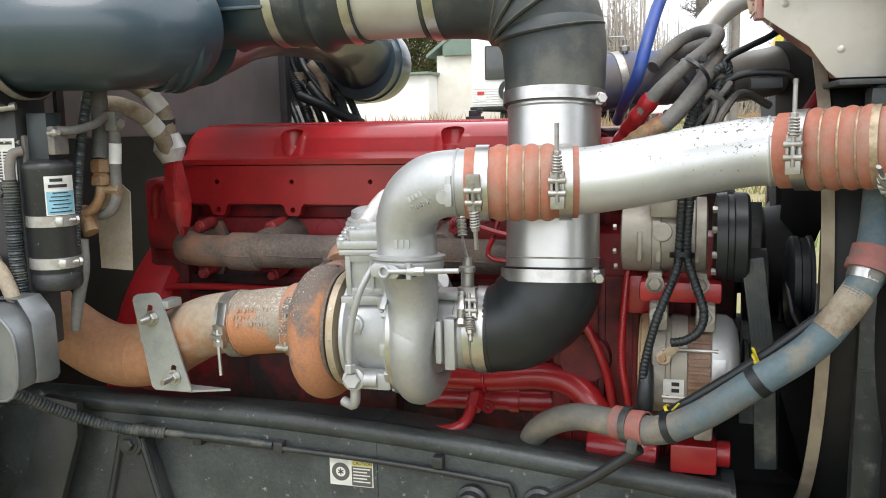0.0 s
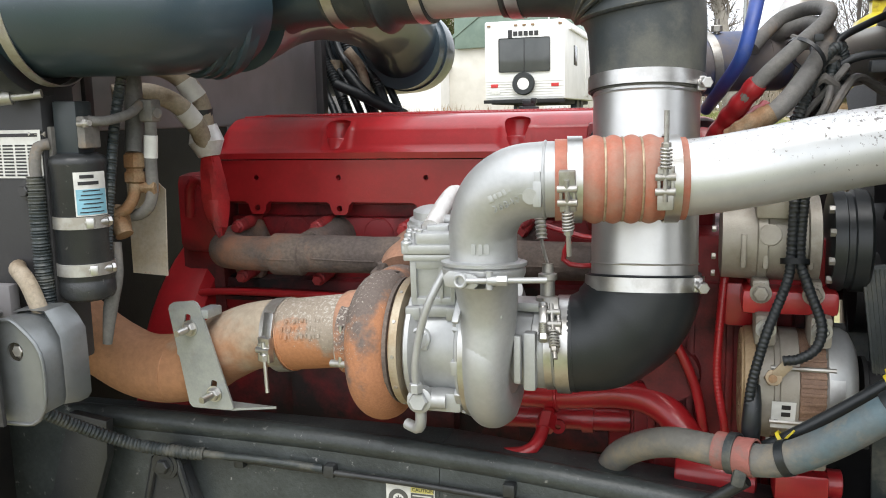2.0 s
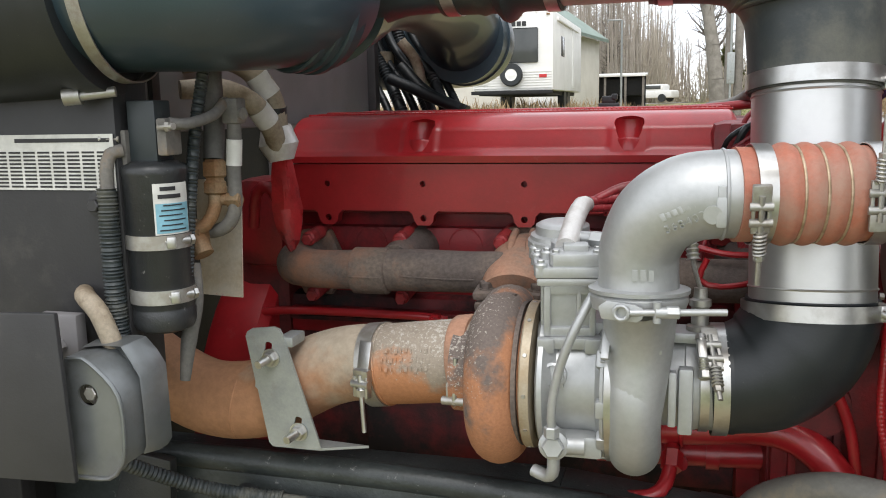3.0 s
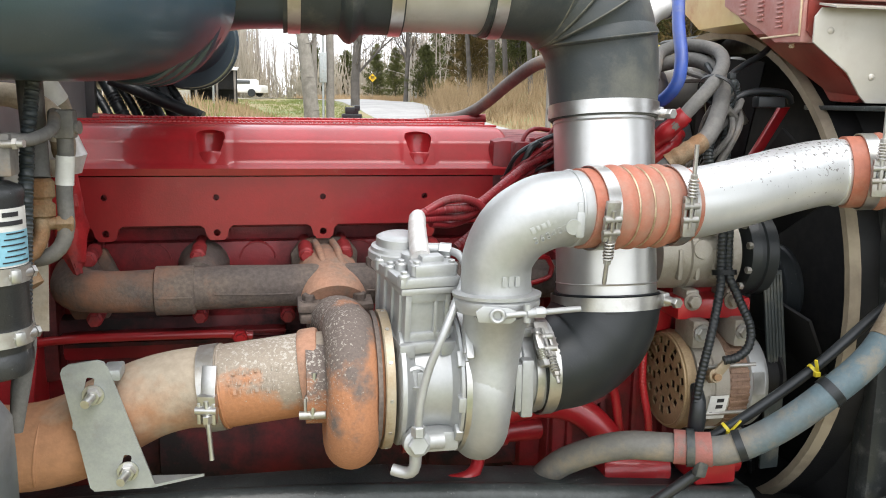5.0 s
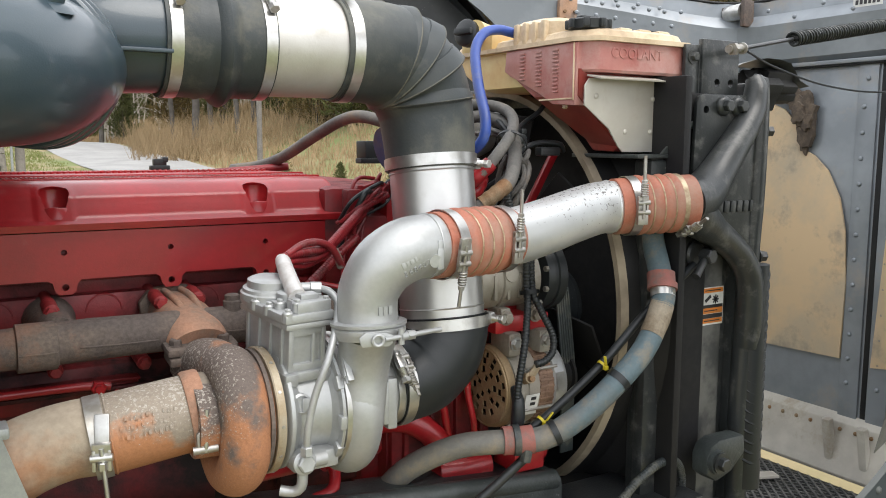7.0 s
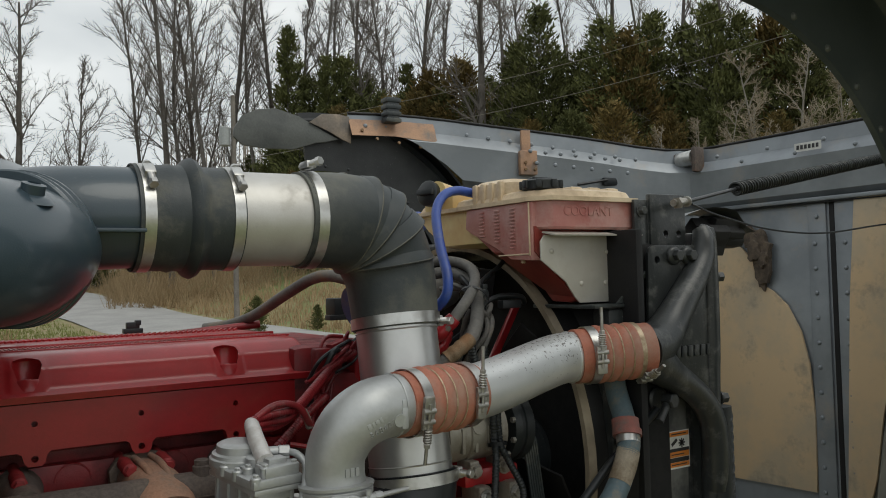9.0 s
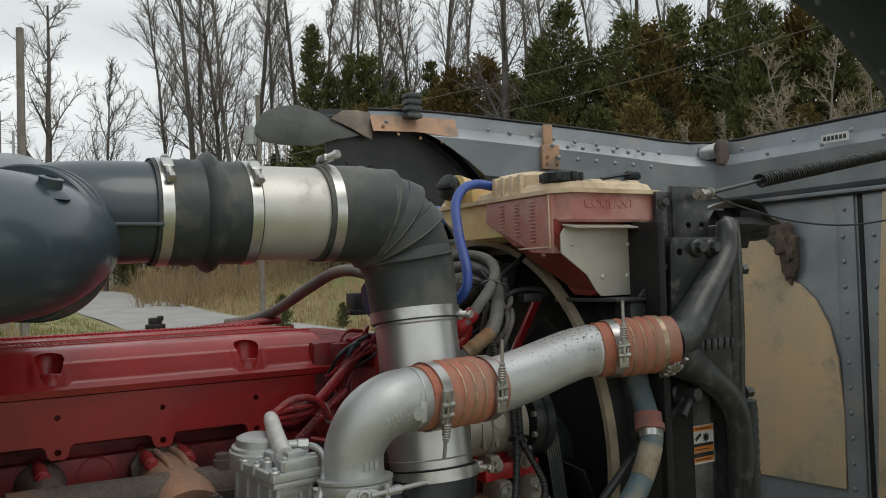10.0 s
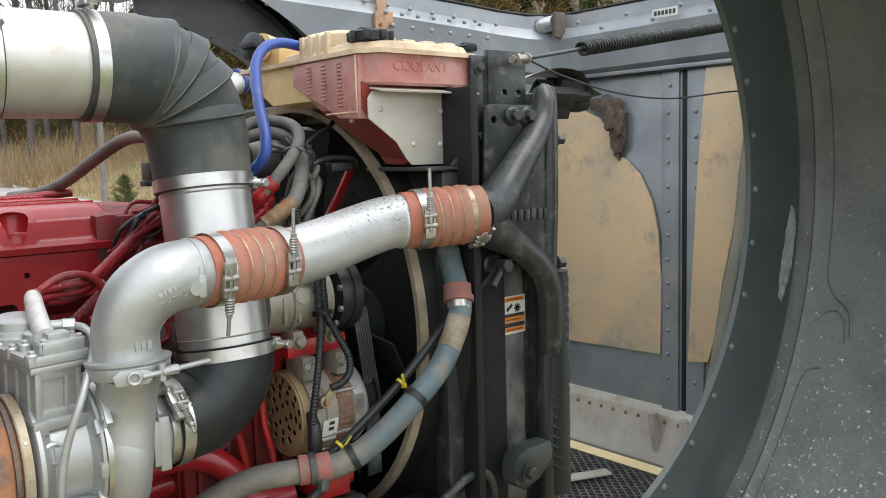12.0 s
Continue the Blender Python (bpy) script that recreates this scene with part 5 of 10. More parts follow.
part("bolt", cb(join(rod((0.004, -0.003, -0.012), (0.007, -0.002, 0.052), 0.0042, 10), hexagon((0.005, -0.003, 0.014), (0, 0, 1), 0.0072, 0.013))), STEEL, clampB)
bracket = thing("exhaust_bracket", (-0.58, 1.43, 1.05), "galvanised steel bracket plate bolted to the exhaust pipe", "bracket")
bo = [(-0.655, 1.231), (-0.652, 1.238), (-0.644, 1.243), (-0.608, 1.247), (-0.600, 1.244), (-0.595, 1.236), (-0.542, 1.066), (-0.546, 1.062), (-0.620, 1.062), (-0.626, 1.068), (-0.640, 1.150), (-0.644, 1.154), (-0.643, 1.162)]
part("plate", cut(prism(bo, 0.004, Matrix.Translation((0, 1.442, 0)) @ XZ), box((-0.620, 1.43, 1.211), (0.011, 0.10, 0.026), 0.004, (0, 12, 0)), box((-0.578, 1.43, 1.099), (0.011, 0.10, 0.026), 0.004, (0, 12, 0))), ZINC, bracket)
part("foot", prism([(-0.622, 1.442), (-0.545, 1.442), (-0.478, 1.467), (-0.59, 1.477)], 0.004, Matrix.Translation((0, 0, 1.060))), ZINC, bracket)
for x, z in ((-0.615, 1.200), (-0.576, 1.089)):
    part("bolt", join(lathe([(0, 0.014), (0.002, 0.014)], (x, 1.437, z), (0, -1, 0), 24), hexagon((x, 1.435, z), (0, -1, 0), 0.011, 0.009), rod((x, 1.426, z), (x - 0.005, 1.405, z - 0.002), 0.006, 14)), STEEL, bracket)
part("back_lug", box((-0.592, 1.462, 1.224), (0.024, 0.045, 0.016), 0.004), ZINC, bracket)

# ---- frame rail ----
rail = thing("frame_rail", (-0.2, 1.55, 0.70), "dusty dark grey truck frame rail below the engine", "frame rail")
RAIL = [(1.490, 0.70), (1.490, 0.985), (1.494, 0.998), (1.505, 1.006), (1.585, 1.006), (1.585, 0.998), (1.505, 0.996), (1.499, 0.985), (1.499, 0.70)]
def rail_run(outline, x0, x1, drop):
    """A rail section from x0 to x1 whose top falls by drop at the front."""
    v, f = prism(outline, x1 - x0, Matrix.Translation((x0, 0, 0)) @ YZ)
    return [V((p[0], p[1], p[2] - (drop if p[0] > (x0 + x1) / 2 else 0) * (1 if p[2] > 0.8 else 0))) for p in v], f


part("channel", rail_run(RAIL, -1.5, -0.2, 0.0), FRAME, rail)
part("front_channel", rail_run(RAIL, -0.199, 0.42, 0.062), FRAME, rail)
part("top_tube", sweep([(-1.4, 1.505, 1.004), (-0.6, 1.505, 1.002), (-0.2, 1.505, 0.988), (0.10, 1.505, 0.962), (0.41, 1.505, 0.932)], 0.021, n=18, step=0.05), FRAME, rail)
part("end_lip", box((0.20, 1.545, 0.962), (0.40, 0.10, 0.008), 0.003, (0, 5.5, 0)), BLACK, rail)
part("brake_line", join(sweep([(-0.66, 1.481, 0.962), (-0.5, 1.478, 0.955), (-0.2, 1.478, 0.945), (0.02, 1.478, 0.927), (0.05, 1.478, 0.918), (0.058, 1.478, 0.88)], 0.0055, n=10), *[box((x, 1.481, 0.954), (0.02, 0.02, 0.022), 0.004) for x in (-0.56, -0.39, -0.08)]), BLACK, rail)
caution = thing("caution_label", (-0.25, 1.489, 0.9), "white and yellow caution label stuck on the frame rail", "label")
cm = face_to((-0.2505, 1.4895, 0.913), (0, -1, 0))
part("sheet", plate_on(cm, -0.0425, -0.026, 0.0425, 0.026, 0.0008), LABEL_WHITE, caution)
cq = Matrix.Translation((0, -0.0009, 0)) @ cm
part("yellow_field", plate_on(cq, 0.001, 0.0135, 0.0405, 0.024, 0.0006), LABEL_YELLOW, caution)
part("text_field", plate_on(cq, 0.001, -0.0245, 0.0405, 0.0125, 0.0005), LABEL_GREY, caution, "dark grey printed field")
writing("CAUTION", 0.0085, Matrix.Translation((0.0225, -0.0018, 0.0187)) @ cm, INK, caution, depth=0.0001)
part("warning_ring", lathe([(0, 0.0095), (0, 0.0175), (0.0005, 0.0175), (0.0005, 0.0095)], (-0.2715, 1.4885, 0.913), (0, -1, 0), 36, closed=True), LABEL_GREY, caution)
part("ring_mark", join(*[plate_on(cq @ pose(-0.021, 0, 0, 0, 0, 30 + 60 * i), -0.006, -0.0012, 0.006, 0.0012, 0.0004) for i in range(3)]), LABEL_GREY, caution)
part("printed_text", join(*[plate_on(Matrix.Translation((0, -0.0016, 0)) @ cm, 0.004, 0.0075 - 0.0062 * i, 0.037 - 0.006 * (i % 2), 0.0098 - 0.0062 * i, 0.0003) for i in range(5)]), LABEL_WHITE, caution)
mount = thing("engine_mount", (-0.68, 1.47, 0.75), "black cast mounting bracket bolted to the frame rail", "bracket", "rail brackets")
part("arm", join(prism([(-0.718, 0.958), (-0.705, 0.972), (-0.684, 0.972), (-0.670, 0.955), (-0.628, 0.83), (-0.60, 0.70), (-0.785, 0.70), (-0.752, 0.83)], 0.030, Matrix.Translation((0, 1.488, 0)) @ XZ, 0.006), lathe([(0, 0.028), (0.04, 0.026)], (-0.693, 1.488, 0.945), (0, -1, 0), 24)), BLACK, mount)
part("raised_rim", join(*[rod((x0, 1.456, z0), (x1, 1.456, z1), 0.007, 8) for x0, z0, x1, z1 in ((-0.716, 0.955, -0.785, 0.70), (-0.672, 0.955, -0.602, 0.70))]), BLACK, mount)
part("bolt", join(hexagon((-0.693, 1.45, 0.945), (0, -1, 0), 0.013, 0.014), lathe([(0, 0.019), (0.004, 0.019)], (-0.693, 1.45, 0.945), (0, -1, 0), 20)), BLACK, mount)
single("rail_gusset", prism([(-0.88, 1.03), (-0.80, 1.02), (-0.805, 0.95), (-0.90, 0.70), (-1.06, 0.70), (-0.93, 0.88)], 0.02, Matrix.Translation((0, 1.46, 0)) @ XZ, 0.004), BLACK, (-0.9, 1.45, 0.7), "black gusset plate on the frame rail", "bracket", "rail brackets")
for x in (-0.02, 0.10):
    cp = thing("rail_plug", (x, 1.47, 0.86), "round black air fitting on the frame rail", "fitting", "rail fittings")
    part("body", lathe([(0, 0.03), (0.012, 0.03), (0.016, 0.024), (0.03, 0.022), (0.034, 0.016), (0.04, 0.014)], (x, 1.488, 0.885 if x < 0.05 else 0.893), (0, -1, 0), 24), BLACK, cp)
    part("nut", hexagon((x, 1.448, 0.885 if x < 0.05 else 0.893), (0, -1, 0), 0.012, 0.01), BLACK, cp)
strut = thing("support_rod", (0.15, 1.46, 0.88), "dark steel rod running up from the rail to the hose", "rod")
part("rod", sweep([(0.105, 1.462, 0.905), (0.19, 1.44, 0.965), (0.27, 1.415, 1.035)], 0.009, n=10), BLACK, strut)
loom = thing("frame_harness", (-0.75, 1.44, 0.96), "black corrugated harness lying along the frame rail", "cable")
part("conduit", sweep([(-0.86, 1.30, 1.10), (-0.80, 1.38, 1.03), (-0.74, 1.43, 0.988), (-0.66, 1.455, 0.970), (-0.62, 1.462, 0.968)], 0.011, n=12, step=0.002, ring=ribbed(0.007, 0.08)), RUBBER_GREY, loom)
part("taped_end", sweep([(-0.63, 1.462, 0.968), (-0.5, 1.468, 0.965), (-0.40, 1.474, 0.958)], [0.007, 0.006, 0.007], n=10), RUBBER_GREY, loom)
loom2 = thing("front_harness", (0.5, 1.42, 0.90), "black corrugated harness at the foot of the radiator", "cable")
part("conduit", sweep([(0.20, 1.44, 0.90), (0.27, 1.42, 0.925), (0.36, 1.40, 0.905), (0.48, 1.40, 0.90), (0.54, 1.40, 0.935), (0.60, 1.40, 0.962), (0.66, 1.412, 0.952), (0.69, 1.42, 0.91), (0.70, 1.43, 0.82)], 0.009, n=12, step=0.002, ring=ribbed(0.006, 0.08)), RUBBER_GREY, loom2)
single("cross_member", join(box((0.52, 1.46, 0.86), (0.36, 0.20, 0.06), 0.012), box((0.62, 1.40, 0.80), (0.5, 0.10, 0.05), 0.01)), BLACK, (0.52, 1.46, 0.8), "black front cross member under the radiator", "cross member")

# ---- alternator ----
AY, AZ = 1.545, 1.140
alt = thing("alternator", (0.36, AY, 1.02), "dusty aluminium alternator with tan slotted shield", "alternator")
slots = []
for ring_r, count, w in ((0.018, 4, 0.0105), (0.035, 8, 0.0125), (0.052, 12, 0.0135), (0.066, 16, 0.0115)):
    for i in range(count):
        a = 2 * math.pi * i / count + ring_r * 20
        if ring_r > 0.06 and math.sin(a) < -0.2:
            continue
        slots.append(box((0.268, AY + ring_r * math.cos(a), AZ + ring_r * math.sin(a)), (0.03, 0.0125, w), 0, (math.degrees(a), 0, 0)))
part("slotted_shield", cut(lathe([(0, 0.0), (0.0, 0.074), (0.004, 0.081), (0.018, 0.0835), (0.020, 0.07), (0.0030, 0.068), (0.0024, 0.0)], (0.262, AY, AZ), (1, 0, 0), 56), *slots), ALT_TAN, alt)
part("shield_bead", torus((0.2635, AY, AZ), (1, 0, 0), 0.0765, 0.0022, n=52, k=8), ALT_TAN, alt)
# Dark disc in place of the shaded inside behind the slots.
part("inner_dark", lathe([(0, 0.066), (0.01, 0.066)], (0.279, AY, AZ), (1, 0, 0), 32), DARK, alt)
part("rear_housing", lathe([(0, 0.076), (0.003, 0.0815), (0.022, 0.0825), (0.024, 0.080), (0.030, 0.080), (0.032, 0.0825), (0.056, 0.0825), (0.058, 0.078)], (0.282, AY, AZ), (1, 0, 0), 48), CAST_DULL, alt)
part("stator_core", join(*[hose_ring((0.3415 + 0.0042 * i, AY, AZ), (1, 0, 0), 0.06, 0.0046, 0.0205 + 0.0006 * (i % 2), 44) for i in range(8)], *[box((0.357, AY + 0.0805 * math.cos(radians(a)), AZ + 0.0805 * math.sin(radians(a))), (0.034, 0.004, 0.006), 0.0015, (a, 0, 0)) for a in range(130, 300, 9)]), COPPER, alt)
part("front_housing", lathe([(0, 0.080), (0.003, 0.0855), (0.026, 0.0845), (0.036, 0.078), (0.044, 0.062), (0.047, 0.04)], (0.373, AY, AZ), (1, 0, 0), 48), CAST, alt, "bright domed front housing")
part("pulley", lathe([(0, 0.02), (0.002, 0.045), (0.008, 0.045), (0.010, 0.038), (0.03, 0.038), (0.032, 0.045), (0.038, 0.045), (0.04, 0.02)], (0.425, AY, AZ), (1, 0, 0), 32), DARK, alt)
part("terminal_boot", sweep([(0.278, AY - 0.078, AZ + 0.015), (0.276, AY - 0.095, AZ - 0.005), (0.275, AY - 0.097, AZ - 0.035), (0.275, AY - 0.093, AZ - 0.062)], [0.009, 0.0120, 0.0135, 0.0125], n=18), RUBBER, alt)
part("stud", join(hexagon((0.302, AY - 0.083, AZ + 0.030), (0, -1, 0.3), 0.012, 0.012), rod((0.302, AY - 0.083, AZ + 0.030), (0.300, AY - 0.108, AZ + 0.036), 0.006, 10)), FITTING, alt)
part("output_lug", join(lathe([(0, 0.011), (0.004, 0.011)], (0.302, AY - 0.094, AZ + 0.034), (0, -1, 0.3), 16), box((0.313, AY - 0.094, AZ + 0.046), (0.016, 0.006, 0.026), 0.002, (0, 40, 0))), BRASS, alt)
lab = part("maker_label", moved(plate_on(Matrix.Identity(4), -0.016, -0.022, 0.016, 0.022, 0.001), face_to((0.318, AY - 0.0795, AZ - 0.024), (0, -0.96, -0.28))), LABEL_WHITE, alt)
part("label_print", join(*[moved(plate_on(Matrix.Translation((0, 0, 0.0012)), x, y, x + w, y + 0.007, 0.0004), face_to((0.318, AY - 0.0795, AZ - 0.024), (0, -0.96, -0.28))) for x, y, w in ((-0.003, 0.010, 0.012), (-0.003, -0.002, 0.012), (-0.012, -0.015, 0.005))]), INK, lab)
part("bright_patch", moved(plate_on(Matrix.Identity(4), -0.010, -0.018, 0.010, 0.018, 0.001), face_to((0.386, AY - 0.0855, AZ + 0.014), (0, -0.98, 0.17))), STEEL, alt)
for x in (0.292, 0.365):
    ear = part("mount_ear", box((x, AY - 0.030, AZ + 0.092), (0.030, 0.065, 0.046), 0.007), CAST_DULL, alt)
    part("mount_bolt", join(hexagon((x, AY - 0.062, AZ + 0.095), (0, -1, 0), 0.010, 0.010), lathe([(0, 0.014), (0.003, 0.014)], (x, AY - 0.0625, AZ + 0.095), (0, -1, 0), 20)), STEEL_DIRTY, ear)
part("lower_ear", box((0.365, AY - 0.05, AZ - 0.09), (0.03, 0.03, 0.04), 0.006), CAST_DULL, alt)
for a in (150, 205, 250):
    part("through_bolt", rod((0.30, AY + 0.084 * math.cos(radians(a)), AZ + 0.084 * math.sin(radians(a))), (0.385, AY + 0.084 * math.cos(radians(a)), AZ + 0.084 * math.sin(radians(a))), 0.0035, 8), STEEL_DIRTY, alt)
single("alternator_bracket", join(box((0.325, AY + 0.01, AZ + 0.128), (0.13, 0.10, 0.035), 0.008), box((0.26, AY + 0.05, AZ + 0.11), (0.05, 0.06, 0.07), 0.012), box((0.33, AY + 0.05, AZ + 0.17), (0.12, 0.08, 0.09), 0.01)), RED, (0.34, AY, 1.22), "red-painted cast alternator bracket", "bracket")

# ---- air-conditioning compressor ----
KY, KZ = 1.565, 1.352
ac = thing("ac_compressor", (0.32, KY, 1.28), "grey cast air-conditioning compressor with black pulley", "compressor")
part("body", lathe([(0, 0.045), (0.003, 0.058), (0.05, 0.060), (0.052, 0.064), (0.064, 0.064), (0.066, 0.060), (0.118, 0.060), (0.12, 0.066), (0.135, 0.066), (0.138, 0.05)], (0.228, KY, KZ), (1, 0, 0), 44), CAST_DULL, ac)
for i in range(4):
    part("rib", box((0.26 + 0.03 * i, KY - 0.055, KZ - 0.01), (0.008, 0.014, 0.05), 0.003), CAST_DULL, ac)
for x in (0.285, 0.355):
    part("foot", box((x, KY - 0.035, KZ - 0.066), (0.024, 0.05, 0.03), 0.006), CAST_DULL, ac)
part("port_block", box((0.30, KY - 0.04, KZ + 0.052), (0.05, 0.04, 0.03), 0.006), CAST_DULL, ac)
part("boss", join(lathe([(0, 0.016), (0.006, 0.015), (0.007, 0.010)], (0.295, KY - 0.058, KZ + 0.014), (0, -1, 0.2), 24)), CAST_DULL, ac)
for x in (0.285, 0.355):
    part("mount_bolt", join(hexagon((x, KY - 0.06, KZ - 0.07), (0, -1, 0), 0.011, 0.012), lathe([(0, 0.015), (0.003, 0.015)], (x, KY - 0.059, KZ - 0.07), (0, -1, 0), 20)), CAST_DULL, ac)
for dz in (-0.05, -0.02, 0.02, 0.05):
    part("case_bolt", hexagon((0.372, KY - math.sqrt(0.066 ** 2 - dz * dz) - 0.003, KZ + dz), (1, 0, 0), 0.006, 0.008), STEEL_DIRTY, ac)
    part("case_bolt", hexagon((0.222, KY - math.sqrt(0.056 ** 2 - dz * dz) + 0.006, KZ + dz), (-1, 0, 0), 0.005, 0.006), STEEL_DIRTY, ac)
part("pulley", lathe([(0, 0.05), (0.004, 0.072), (0.02, 0.074), (0.022, 0.070), (0.03, 0.070), (0.032, 0.074), (0.05, 0.074), (0.055, 0.068), (0.058, 0.03)], (0.375, KY, KZ), (1, 0, 0), 48), RUBBER, ac)

# Added dark blocks that stand in for shade under the engine front.
belly = thing("engine_crossmember", (0.46, 2.0, 0.57), "added dark filler below the engine front", "cross member")
part("lower_filler", box((0.46, 2.0, 0.72), (0.5, 1.0, 0.30), 0.03), DARK, belly)
part("upper_filler", box((0.46, 1.80, 0.98), (0.22, 0.16, 0.36), 0.02), DARK, belly)

# ---- belt drive and fan ----
drive = thing("belt_drive", (0.45, 1.7, 1.0), "black ribbed drive belt over dark pulleys", "drive belt")
part("belt", join(box((0.448, 1.523, 1.225), (0.034, 0.006, 0.20), 0.002, (0, -8, 0)), box((0.462, 1.530, 1.06), (0.034, 0.006, 0.18), 0.002, (4, -3, 0)), *[box((0.436 + 0.006 * i, 1.5195, 1.225), (0.002, 0.003, 0.19), 0.0, (0, -8, 0)) for i in range(5)]), RUBBER_GREY, drive)
part("rear_belt", box((0.447, 1.70, 1.20), (0.034, 0.006, 0.40), 0.002, (-16, 0, 0)), RUBBER_GREY, drive)
part("fan_pulley", lathe([(0, 0.02), (0.002, 0.074), (0.006, 0.079), (0.016, 0.079), (0.018, 0.076), (0.030, 0.076), (0.032, 0.080), (0.038, 0.080), (0.040, 0.03)], (0.500, 1.66, 1.264), (1, 0, 0), 48), RUBBER, drive)
part("crank_pulley", lathe([(0, 0.03), (0.003, 0.11), (0.04, 0.11), (0.045, 0.06)], (0.42, 1.93, 0.98), (1, 0, 0), 40), DARK, drive)
part("idler_pulley", lathe([(0, 0.02), (0.003, 0.065), (0.04, 0.065), (0.045, 0.03)], (0.43, 1.70, 1.25), (1, 0, 0), 36), DARK, drive)
part("tensioner_bolt", hexagon((0.395, 1.54, 1.185), (0, -1, 0), 0.013, 0.02), FITTING, drive)
FY, FZ, FR = 1.93, 1.255, 0.475
fan = thing("cooling_fan", (0.53, FY, 0.8), "large black cooling fan at rest inside the shroud", "fan")
part("hub", lathe([(0, 0.05), (0.01, 0.11), (0.07, 0.12), (0.09, 0.08)], (0.47, FY, FZ), (1, 0, 0), 36), DARK, fan)
blade = prism([(0.10, -0.05), (0.43, -0.085), (0.44, 0.06), (0.10, 0.045)], 0.006, pose(0, 0, 0, 0, 0, 0), 0.002)
for i in range(8):
    part("blade", moved(blade, Matrix.Translation((0.53, FY, FZ)) @ Matrix.Rotation(2 * math.pi * i / 8 + 0.2, 4, "X") @ Matrix(((0, 0, 1, 0), (1, 0, 0, 0), (0, 1, 0, 0), (0, 0, 0, 1))) @ Matrix.Rotation(radians(28), 4, "X")), DARK, fan)
shroud = thing("fan_shroud", (0.58, FY, 0.75), "black fan shroud with a dusty sand-coloured rim", "fan shroud")
part("ring", lathe([(0, FR), (0, FR + 0.006), (0.06, FR + 0.02), (0.085, FR + 0.06), (0.09, FR + 0.055), (0.06, FR + 0.012), (0.004, FR - 0.002)], (0.53, FY, FZ), (1, 0, 0), 72, closed=True), DARK, shroud)
part("rim", lathe([(-0.004, FR - 0.003), (-0.006, FR + 0.012), (0.012, FR + 0.016), (0.012, FR - 0.003)], (0.53, FY, FZ), (1, 0, 0), 72, closed=True), SHROUD_EDGE, shroud)
part("backing", cut(box((0.625, FY, 1.24), (0.02, 1.10, 1.02), 0.006), rod((0.55, FY, FZ), (0.70, FY, FZ), FR + 0.03, 64)), DARK, shroud)
rad = thing("radiator", (0.70, FY, 0.72), "black radiator and charge-air cooler core", "radiator")
part("core", box((0.70, FY, 1.23), (0.08, 1.02, 0.98), 0.01), FIN, rad)
part("top_tank", box((0.70, FY + 0.02, 1.73), (0.12, 0.98, 0.06), 0.02), BLACK_GLOSS, rad)

# ---- side support of the radiator ----
post = thing("radiator_support", (0.80, 1.42, 0.72), "glossy black cast radiator side support", "radiator support")
part("side_panel", join(box((0.665, 1.455, 1.16), (0.17, 0.05, 0.86), 0.012), box((0.60, 1.44, 1.10), (0.05, 0.03, 0.76), 0.008)), BLACK_GLOSS, post)
part("upright", join(sweep([(0.858, 1.408, 1.748), (0.858, 1.405, 1.74), (0.857, 1.402, 1.66), (0.855, 1.402, 1.50), (0.852, 1.405, 1.38), (0.850, 1.408, 1.1), (0.850, 1.41, 0.76)], [0.018, 0.021, 0.022, 0.022, 0.022, 0.024, 0.024], n=16), prism([(0.835, 1.745), (0.878, 1.745), (0.876, 1.40), (0.888, 1.33), (0.890, 0.76), (0.83, 0.76)], 0.045, Matrix.Translation((0, 1.462, 0)) @ XZ, 0.008), box((0.87, 1.47, 1.05), (0.07, 0.04, 0.70), 0.01)), BLACK_GLOSS, post)
part("inlet_arm", join(sweep([(0.600, 1.357, 1.506), (0.640, 1.362, 1.513), (0.676, 1.370, 1.532), (0.712, 1.377, 1.562), (0.756, 1.383, 1.606), (0.802, 1.390, 1.652), (0.832, 1.396, 1.690), (0.845, 1.402, 1.732), (0.846, 1.410, 1.754)], [0.047, 0.045, 0.041, 0.036, 0.032, 0.029, 0.027, 0.024, 0.018], n=28)), BLACK_GLOSS, post, "black cast charge-cooler inlet arm")
part("lower_arm", sweep([(0.61, 1.364, 1.494), (0.650, 1.368, 1.472), (0.705, 1.376, 1.442), (0.760, 1.382, 1.412), (0.805, 1.386, 1.378), (0.838, 1.390, 1.330), (0.852, 1.396, 1.26), (0.856, 1.402, 1.18)], [0.046, 0.042, 0.032, 0.028, 0.028, 0.029, 0.030, 0.028], n=24), BLACK_GLOSS, post, "black cast lower arm of the inlet")
part("web", prism([(0.62, 1.50), (0.80, 1.66), (0.85, 1.73), (0.872, 1.70), (0.870, 1.34), (0.80, 1.385), (0.70, 1.43), (0.63, 1.46)], 0.046, Matrix.Translation((0, 1.438, 0)) @ XZ, 0.012), BLACK_GLOSS, post)
part("core_panel", prism([(0.67, 0.74), (0.67, 1.53), (0.82, 1.67), (0.84, 1.735), (0.868, 1.735), (0.868, 1.45), (0.880, 0.74)], 0.03, Matrix.Translation((0, 1.475, 0)) @ XZ, 0.006), BLACK_GLOSS, post)
part("bracket_plate", cut(prism([(0.668, 1.545), (0.673, 1.700), (0.678, 1.711), (0.690, 1.717), (0.845, 1.717), (0.832, 1.682), (0.790, 1.632), (0.715, 1.562), (0.685, 1.535)], 0.009, Matrix.Translation((0, 1.412, 0)) @ XZ, 0.002), rod((0.699, 1.3, 1.686), (0.699, 1.5, 1.686), 0.008, 16)), BLACK_GLOSS, post)
